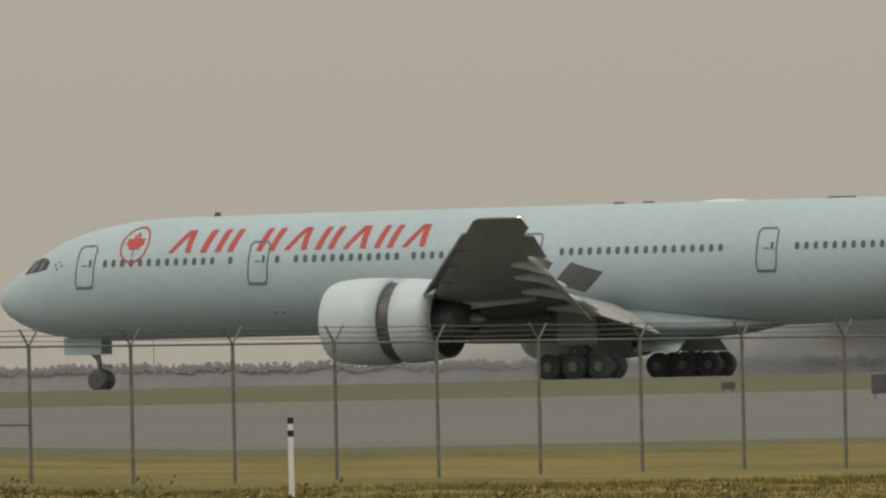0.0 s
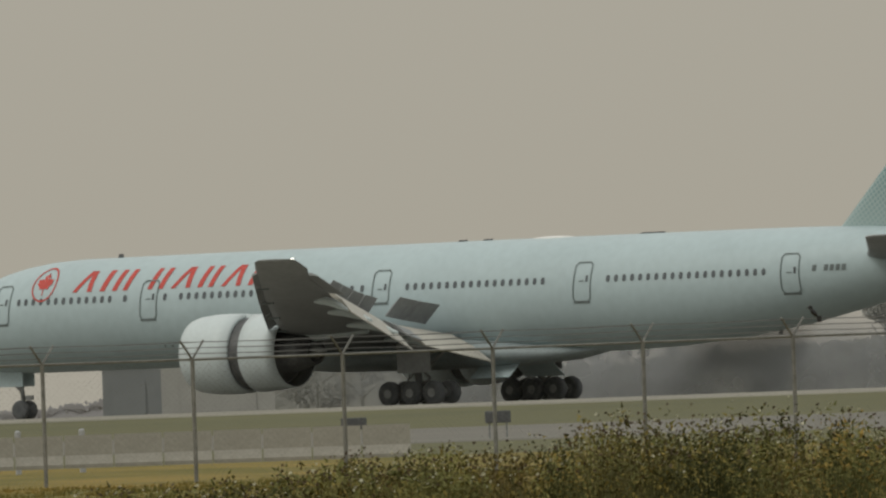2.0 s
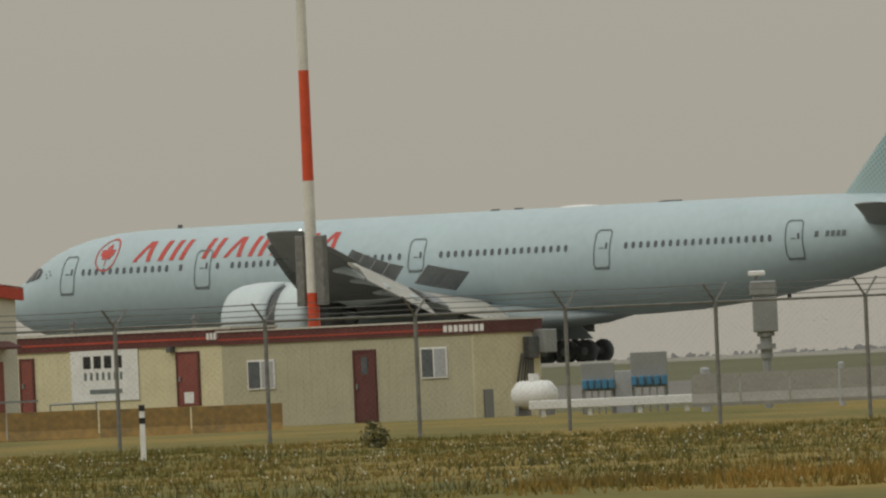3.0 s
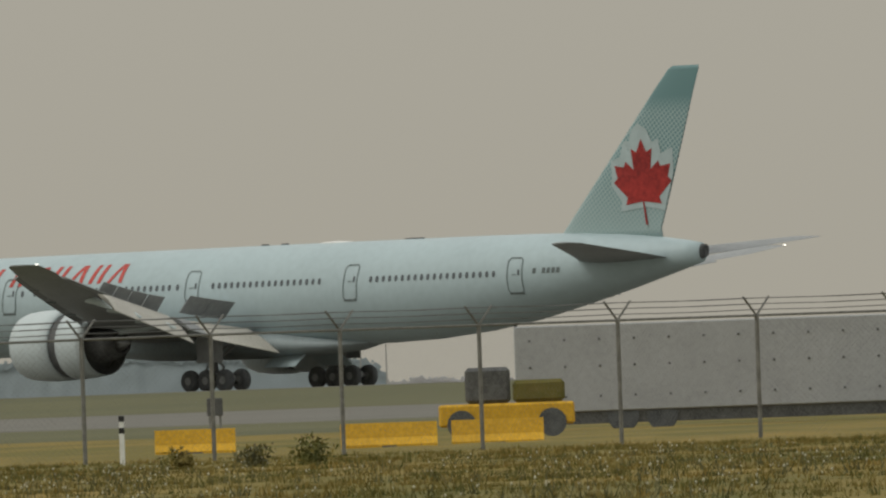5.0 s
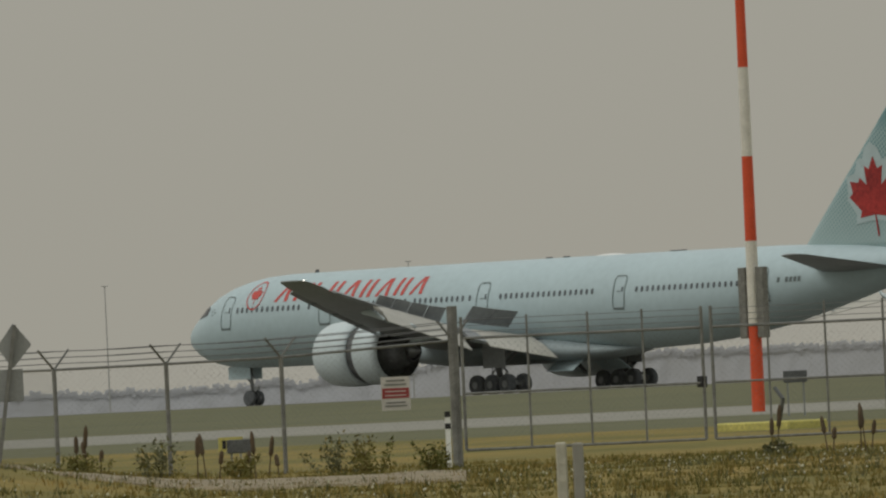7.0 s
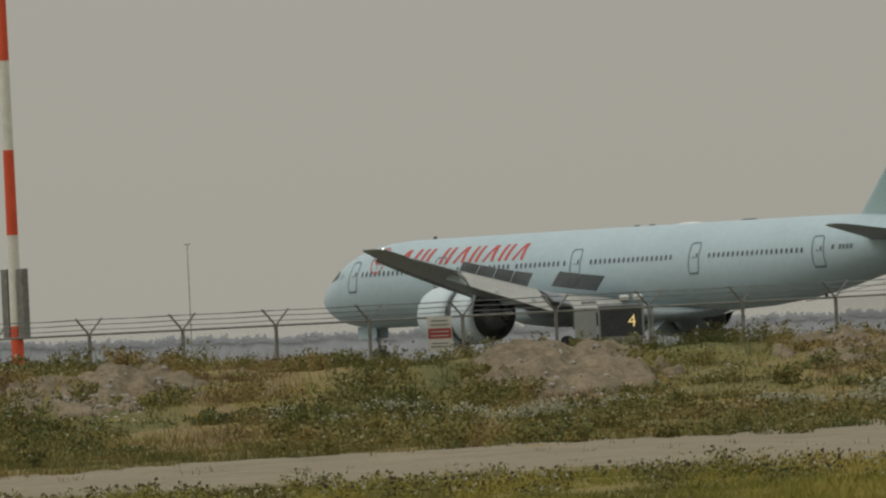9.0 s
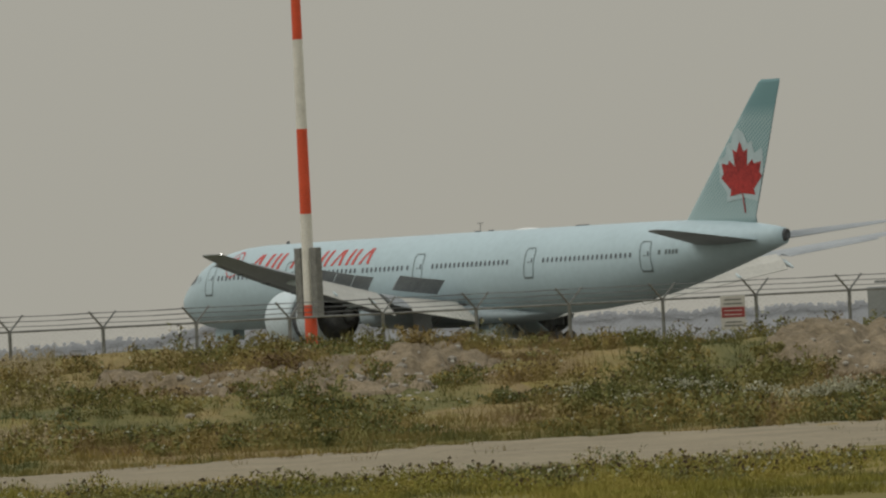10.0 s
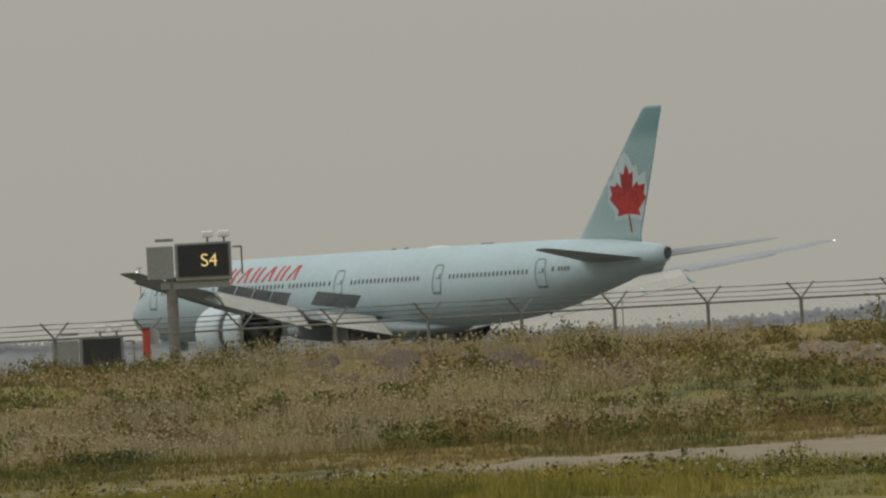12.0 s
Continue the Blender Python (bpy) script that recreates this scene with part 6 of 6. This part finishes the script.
for az, top, d in ((31.25, 7.4, 1700), (34.25, 8.5, 1700), (36.56, 14.2, 1700), (46.5, 5.6, 1500), (49.05, 13.6, 1700), (49.08, 10.0, 1700), (50.0, 12.6, 1700), (44.3, 8.0, 1600), (44.38, 8.5, 1600), (53.35, 12.6, 1700), (53.95, 11.5, 1700), (55.1, 11.0, 1700), (56.6, 10.5, 1700)):
    lp = thing("light_pole", "thin hazy light pole far across the airfield", "pole", facing_m(az, d, 0), group="far light poles")
    part("shaft", tube_bm((0, 0, 0), (0, 0, top), 0.075, 0.045, seg=6), POLE_GREY, lp)
    part("lamp_arm", box_bm(-0.3, 0.3, -0.06, 0.06, top - 0.08, top), POLE_GREY, lp)


# ---- near ground cover ----
# soil heaps: direction, distance, half width, half depth, height
HEAPS = ((53.84, 243, 2.5, 5.5, 0.08), (53.57, 243, 1.0, 4.0, 0.26), (52.20, 246, 1.8, 6.0, 0.26), (51.25, 248, 1.5, 4.5, 0.08), (54.42, 246, 1.0, 4.0, 0.07), (55.22, 222, 0.8, 2.0, 0.06), (55.75, 249, 2.3, 4.0, 0.02))


def heap_at(x, y, k):
    """How deep inside a heap a place lies: 1 at its middle, 0 and less outside."""
    a0, d0, rx, ry, h = HEAPS[k]
    a = radians(a0)
    c = spot(a0, d0)
    u = (x - c.x) * math.cos(a) + (y - c.y) * math.sin(a)
    v = -(x - c.x) * math.sin(a) + (y - c.y) * math.cos(a)
    return 1 - (u / rx) ** 2 - (v / ry) ** 2 + 0.6 * noise.noise((u * 1.1, v * 0.3, 3.0 + k)) + 0.6 * noise.noise((u * 3.0, v * 0.8, 5.0 + k)) - 0.38


def heap_lift(u, v, q, h):
    """How far a heap's rough surface stands over the ground."""
    lump = 0.15 * noise.noise((u * 2.0, v * 0.5, 8)) + 0.10 * noise.noise((u * 5.5, v * 1.4, 9)) + 0.06 * noise.noise((u * 14, v * 4, 4))
    return h * math.sqrt(q) + lump * min(1, q * 4) + 0.03


def heap_top(x, y):
    """The highest heap surface over a place, 0 where there is none."""
    best = 0.0
    for k, (a0, d0, rx, ry, h) in enumerate(HEAPS):
        q = heap_at(x, y, k)
        if q > 0:
            c, a = spot(a0, d0), radians(a0)
            u, v = (x - c.x) * math.cos(a) + (y - c.y) * math.sin(a), -(x - c.x) * math.sin(a) + (y - c.y) * math.cos(a)
            best = max(best, heap_lift(u, v, q, h))
    return best


def bare(x, y):
    return max(heap_at(x, y, k) for k in range(len(HEAPS))) > 0.12


for k, (a0, d0, rx, ry, h) in enumerate(HEAPS):
    bm = bmesh.new()
    c, a = spot(a0, d0), radians(a0)
    grid = []
    for i in range(73):
        row = []
        for j in range(49):
            u, v = (i / 36 - 1) * rx * 1.3, (j / 24 - 1) * ry * 1.3
            x, y = c.x + u * math.cos(a) - v * math.sin(a), c.y + u * math.sin(a) + v * math.cos(a)
            q = heap_at(x, y, k)
            z = ground_z(x, y) + (heap_lift(u, v, q, h) if q > 0 else -0.12)
            row.append(bm.verts.new((x, y, z)))
        grid.append(row)
    for r0, r1 in zip(grid, grid[1:]):
        for j in range(48):
            bm.faces.new((r0[j], r0[j + 1], r1[j + 1], r1[j]))
    hp = new("earth_mound", finish("earth_mound", bm, DARK_SOIL if k == 6 else GRAVEL if k == 5 else HEAP_SOIL, True))
    tagged(hp, "low mound of dark brown soil on the bank" if k == 6 else "small pale sand heap beside the track" if k == 5 else "lumpy heap of stony brown soil on the bank", "mound", group="soil heaps")


# edges of the gravel track
TRACK_AZ = (50, 51.2, 52.6, 54, 55.2, 57, 59)


def track_far(a):
    return float(np.interp(a, TRACK_AZ, (228, 222, 213.5, 206, 197.5, 188, 180))) + 1.5 * noise.noise((a * 4, 0, 1)) + 0.7 * noise.noise((a * 21, 4, 2))


def track_near(a):
    return float(np.interp(a, TRACK_AZ, (192, 190, 187, 185, 187.5, 181, 172))) + 1.5 * noise.noise((a * 4, 7, 1)) + 0.7 * noise.noise((a * 21, 9, 2))


def blades(name, count, az0, az1, d0, d1, h0, h1, mat, label, seed, width=0.012, lean=0.35, bias=None, heads=None, tuft=5):
    r = random.Random(seed)
    verts, faces = [], []
    hv, hf = [], []
    n = 0
    while n < count:
        a, d = r.uniform(az0, az1), math.sqrt(r.uniform(d0 * d0, d1 * d1))
        p = spot(a, d)
        k = noise.noise((p.x * 0.22, p.y * 0.22, seed)) * 0.5 + 0.5
        n += 1
        if bias is not None and (k < bias):
            continue
        if a > 50.2 and track_near(a) + 1.0 < d < track_far(a) - 1.0 and r.random() < 0.985:
            continue
        if a > 50.5 and bare(p.x, p.y) and r.random() < 0.6:
            continue
        z = ground_z(p.x, p.y)
        h = r.uniform(h0, h1) * (0.5 + 0.8 * k)
        for _ in range(tuft):
            t = Vector((r.gauss(0, lean), r.gauss(0, lean), 1)).normalized() * h * r.uniform(0.6, 1.1)
            s = Vector((math.cos(radians(a)), math.sin(radians(a)), 0)) * width * r.uniform(0.6, 1.5)
            i = len(verts)
            b = Vector((p.x + r.gauss(0, 0.05), p.y + r.gauss(0, 0.05), z - 0.03))
            verts += [b - s, b + s, b + t]
            faces.append((i, i + 1, i + 2))
        if heads and r.random() < heads[1]:
            c, q = b + t, heads[2] * r.uniform(0.6, 1.3)
            i = len(hv)
            for v in ((q, 0, 0), (0, q, 0), (-q, 0, 0), (0, -q, 0), (0, 0, q * 1.2), (0, 0, -q)):
                hv.append(c + Vector(v))
            hf += [(i + x, i + y, i + w) for x, y, w in ((0, 1, 4), (1, 2, 4), (2, 3, 4), (3, 0, 4), (1, 0, 5), (2, 1, 5), (3, 2, 5), (0, 3, 5))]
    me = bpy.data.meshes.new(name)
    i = len(verts)
    me.from_pydata(verts + hv, [], faces + [tuple(i + x for x in f) for f in hf])
    me.materials.append(mat)
    if heads:
        me.materials.append(heads[0])
        mi = np.zeros(len(faces) + len(hf), dtype=np.int32)
        mi[len(faces):] = 1
        me.polygons.foreach_set("material_index", mi)
    return tagged(new(name, me), label, "grass", kind="stuff")


blades("dry_grass", 52000, 28.5, 50.9, 176, 345, 0.06, 0.17, DRY_BLADE, "short dry yellow-brown grass", 11, 0.010, 0.5)
blades("golden_grass", 9000, 29.0, 39.6, 174, 187, 0.10, 0.26, GOLD_BLADE, "golden brown seeding grass at the roadside", 33, 0.008, 0.4, bias=0.42)
blades("green_grass", 30000, 28.5, 50.9, 174, 335, 0.06, 0.18, GREEN_LEAF, "patches of short dull green grass", 12, 0.010, 0.5, bias=0.50)
blades("bank_grass", 60000, 50.5, 58.0, 196, 300, 0.06, 0.20, BANK_LEAF, "patchy green and brown grass on the bank", 15, 0.007, 0.6, tuft=6)
blades("tall_bank_grass", 14000, 50.5, 58.0, 204, 300, 0.16, 0.36, BANK_LEAF, "taller green and yellow grass on the bank", 16, 0.006, 0.4, bias=0.5)
blades("tall_verge_grass", 11000, 54.8, 58.5, 160, 182, 0.12, 0.30, VERGE_LEAF, "tall yellow-green grass on the near verge", 27, 0.006, 0.35, bias=0.4)
blades("verge_grass", 26000, 50.0, 58.5, 150, 188, 0.05, 0.16, VERGE_LEAF, "yellow-green grass on the near verge", 17, 0.006, 0.5, tuft=7)
blades("straw_grass", 22000, 54.7, 58.0, 214, 262, 0.15, 0.40, STRAW, "pale straw-coloured tall grass on the bank", 13, 0.006, 0.35, bias=0.42, heads=(STRAW, 0.5, 0.02), tuft=3)
blades("flowering_weeds", 8000, 38.3, 51.0, 180, 300, 0.10, 0.26, GREY_LEAF, "low weeds with small pale flower heads", 14, 0.008, 0.4, bias=0.5, heads=(BLOOM, 0.4, 0.018), tuft=3)


def weed(store, az, dist, h, w, seed, leaves=420, heads=30, leaf=1.0):
    """Adds a weed to a store of triangles: thin stems, many small leaves and seed heads."""
    r = random.Random(seed)
    p = spot(az, dist)
    base = Vector((p.x, p.y, ground_z(p.x, p.y) + (heap_top(p.x, p.y) if az > 50.5 else 0.0)))
    verts, faces, mi = store

    def tri(a, b, c, m):
        i = len(verts)
        verts.extend((base + a, base + b, base + c))
        faces.append((i, i + 1, i + 2))
        mi.append(m)
    tone = r.random() < 0.55
    stems = []
    for _ in range(max(5, heads)):
        x, y = r.gauss(0, w * 0.3), r.gauss(0, w * 0.25)
        hh = h * r.uniform(0.55, 1.0) * (1 - 0.35 * min(1, abs(x) / (w * 0.6)))
        b, t = Vector((x * 0.5, y * 0.5, -0.05)), Vector((x, y, hh))
        stems.append((b, t))
        tri(b - Vector((0.006, 0, 0)), b + Vector((0.006, 0, 0)), t, 0 if tone else 1)
        q = 0.019 * r.uniform(0.6, 1.4)
        hm = 2 if r.random() < 0.7 else 3
        for _ in range(4):
            n = Vector((r.gauss(0, 1), r.gauss(0, 1), r.gauss(0, 1))).normalized() * q
            m2 = n.orthogonal().normalized() * q
            tri(t + n, t + m2, t - n * 0.7 - m2 * 0.5, hm)
    for _ in range(leaves):
        b, t = r.choice(stems)
        c = b.lerp(t, r.random() ** 0.8) + Vector((r.gauss(0, 0.05), r.gauss(0, 0.05), 0))
        l = r.uniform(0.016, 0.045) * leaf
        n = Vector((r.gauss(0, 1), r.gauss(0, 0.6), r.gauss(0, 0.9))).normalized() * l
        s = n.orthogonal().normalized() * l * 0.4
        tri(c + s, c - s, c + n * 1.8, (0 if tone else 1) if r.random() < 0.8 else 4)


def grown(name, store, label, kind="stuff", group="", leafy=GREEN_LEAF, other=GREY_LEAF):
    me = bpy.data.meshes.new(name)
    me.from_pydata(store[0], [], store[1])
    for m in (leafy, other, SEED, BLOOM, DRY_BLADE):
        me.materials.append(m)
    me.polygons.foreach_set("material_index", np.array(store[2], dtype=np.int32))
    return tagged(new(name, me), label, "weeds", group, kind)


r = random.Random(21)
store, shady = ([], [], []), ([], [], [])
for k in range(215):
    az = r.uniform(32.6, 38.0) if k < 160 else r.uniform(29.2, 32.7)
    top = float(np.interp(az, (29, 31, 32.5, 33.0, 33.4, 34.3, 35.2, 35.5, 36.1, 36.4, 37.0, 37.6, 38.2), (-2.72, -2.55, -2.42, -2.22, -1.98, -1.86, -1.82, -1.67, -1.65, -1.76, -2.06, -2.28, -2.5)))
    d = r.uniform(190, 204)
    p = spot(az, d)
    h = max(0.12, top - ground_z(p.x, p.y) + r.uniform(-0.30, 0.08))
    weed(shady if az > 34.9 + r.uniform(-0.3, 0.3) else store, az, d, h, r.uniform(0.7, 1.4), k, 520, 26)
grown("roadside_weeds", store, "tangled olive-green roadside weeds with brown and pale heads")
grown("roadside_weeds", shady, "tall dark green roadside weeds with brown heads", leafy=ROADSIDE_LEAF, other=CLUMP_LEAF)
DOCK = ((49.28, 320, 0.85, 1.0), (49.20, 318, 0.7, 0.9), (49.86, 318, 0.8, 0.8), (48.99, 321, 0.55, 0.5), (50.1, 316, 0.45, 0.8), (49.6, 316, 0.5, 0.7), (44.55, 300, 0.55, 0.8), (44.72, 300, 0.5, 0.6), (44.95, 302, 0.4, 0.5), (46.02, 290, 0.3, 0.5), (40.03, 300, 0.5, 0.35), (41.33, 270, 0.5, 0.3), (47.93, 312, 0.32, 0.5))
store = ([], [], [])
for k, (az, d, h, w) in enumerate(DOCK):
    weed(store, az, d, h, w, 300 + k, 420, 20, 1.5)
grown("fence_weeds", store, "leafy dark weeds with brown heads beside the fence")
for k, az in enumerate((50.112, 50.094, 50.078, 50.039, 49.737, 49.709, 49.670, 49.569, 49.555, 49.516, 49.481, 47.942, 47.926, 47.768, 47.752, 47.664, 47.648, 47.632)):
    q = spot(az, 317 + k % 3)
    gz = ground_z(q.x, q.y)
    st = thing("seed_stalk", "dark brown dead seed stalk standing in the weeds", "weed", Matrix.Translation((q.x, q.y, gz)), group="dead seed stalks")
    tilt, tall = 0.12 * math.sin(k * 2.3), 0.62 + 0.2 * math.sin(k * 1.7)
    part("stem", tube_bm((0, 0, -0.05), (tilt * tall, 0, tall * 0.6), 0.014, 0.012, seg=5), SEED, st)
    part("seed_head", loft(bmesh.new(), [[(tilt * tall * (1 + 0.8 * u) + w * math.cos(t), w * math.sin(t), tall * (0.55 + 0.5 * u)) for t in [k + 6.283 * i / 7 for i in range(7)]] for u, w in ((0, 0.02), (0.15, 0.045), (0.4, 0.04), (0.7, 0.042), (0.9, 0.028), (1.0, 0.008))]), SEED, st)
store = ([], [], [])
for k in range(230):
    az = r.uniform(50.8, 57.8)
    d = r.uniform(232, 268)
    q = spot(az, d)
    if not bare(q.x, q.y) or k % 2 == 0:
        weed(store, az, d, r.uniform(0.12, 0.40), r.uniform(0.5, 1.6), 500 + k, 620, 14, 0.62)
grown("bank_weeds", store, "low green and brown weeds over the earth bank", leafy=BANK_LEAF, other=BANK_LEAF)
store = ([], [], [])
for k in range(780):
    az, d = r.uniform(50.8, 57.8), r.uniform(212, 258)
    q = spot(az, d)
    patch = noise.noise((az * 2.2, d * 0.11, 31)) + 0.6 * noise.noise((az * 6.0, d * 0.25, 32))
    dry = 54.9 < az < 56.9
    if patch < (0.22 if dry else -0.05) or (bare(q.x, q.y) and k % 3):
        continue
    weed(store, az, d, r.uniform(0.16, 0.42) * (1.25 if patch > 0.4 else 0.9), r.uniform(0.5, 1.3), 1500 + k, 520, 9, 0.95)
for k in range(60):
    # taller weeds along the crest
    az, d = r.choice((r.uniform(50.8, 54.4), r.uniform(55.2, 56.4))), r.uniform(256, 268)
    weed(store, az, d, r.uniform(0.3, 0.62), r.uniform(0.3, 0.7), 2300 + k, 150, 12, 1.0)
grown("clump_weeds", store, "dark green bushy weeds in clumps over the bank", leafy=CLUMP_LEAF, other=BANK_LEAF)
store = ([], [], [])
for k in range(150):
    az = r.uniform(50.4, 58.0)
    d = r.uniform(164, 182)
    weed(store, az, d, r.uniform(0.12, 0.30), r.uniform(0.5, 1.4), 900 + k, 460, 14, 0.6)
grown("verge_weeds", store, "yellow-green weeds on the near verge of the track", leafy=VERGE_LEAF, other=CLUMP_LEAF)
store = ([], [], [])
for k in range(26):
    weed(store, r.choice((52.14, 52.14, 52.3, 51.98, 52.62, 52.95, 51.5, 51.2)) + r.gauss(0, 0.06), r.uniform(229, 234), r.uniform(0.18, 0.32), r.uniform(0.4, 0.8), 700 + k, 60, 90)
store[2][:] = [3 if m == 2 else m for m in store[2]]
grown("white_flower_weeds", store, "cream-flowered weeds at the foot of the bank")

# gravel track and the earth bank
tagged(sheet("gravel_track", list(np.arange(50.2, 59.0, 0.04)), list(np.linspace(0, 1, 12)), 0.03, GRAVEL,
             at=lambda a, u: track_near(a) * (1 - u) + track_far(a) * u), "pale gravel track below the bank", "track", kind="structure")
tagged(sheet("gravel_patch", list(np.arange(48.9, 50.75, 0.05)), list(np.linspace(0, 1, 10)), 0.05, GRAVEL,
             at=lambda a, u: 270 + 3 * noise.noise((a * 3, 1, 4)) + (34 + 2 * noise.noise((a * 5, 2, 4))) * u), "bare gravel strip beside the fence", "gravel", kind="structure")
tagged(sheet("earth_bank", list(np.arange(50.6, 58.6, 0.05)), list(np.linspace(0, 1, 70)), 0.02, BANK,
             at=lambda a, u: (track_far(a) + 1.5) * (1 - u) + 306 * u), "weedy bank of brown earth and dry grass", "bank", kind="structure")
blades("track_edge_grass", 16000, 50.4, 58.0, 190, 226, 0.06, 0.18, DRY_BLADE, "dry grass between the track and the bank", 19, 0.008, 0.5, bias=0.42)


def rock(name, az, dist, s, seed, label, mat=STONE):
    r = random.Random(seed)
    p = spot(az, dist)
    bm = bmesh.new()
    bmesh.ops.create_icosphere(bm, subdivisions=2 if s > 0.2 else 1, radius=s)
    for v in bm.verts:
        k = 1 + 0.35 * noise.noise(v.co / s * 1.3 + Vector((seed, 0, 0)))
        v.co = Vector((v.co.x * k * 1.2, v.co.y * k, v.co.z * k * 0.75))
    ob = new(name, finish(name, bm, mat))
    ob.location = (p.x, p.y, ground_z(p.x, p.y) + (heap_top(p.x, p.y) if az > 50 else 0.0) + s * 0.25)
    return tagged(ob, label, "rock", group="loose stones")


rock("boulder", 41.53, 260, 0.17, 1, "pale rounded boulder in the grass")
for k in range(300):
    c = r.choice(((53.75, 241, 0.45), (53.6, 240, 0.25), (52.25, 243, 0.35), (54.3, 243, 0.2), (51.25, 246, 0.25)))
    rock("stone", c[0] + r.gauss(0, c[2] * 0.55), c[1] + r.gauss(0, 3.5), r.uniform(0.018, 0.05) * (1.7 if k % 9 == 0 else 1), 40 + k, "small pale stone on the soil heap" if k % 3 else "small grey rubble piece on the soil heap", STONE if k % 3 else RUBBLE)


def motions():
    walk(plane, [(t, pose(-x, 793.44, 0)) for t, x in ROLL_OUT])
    # the smoke follows the wheels, then stays behind
    walk(tyre_smoke, [(t, pose(34.0 - (x if t < 2.25 else 627.43 + 36 * (1 - math.exp(2.0 - t))), 818.0, 0.6)) for t, x in ROLL_OUT])


motions()
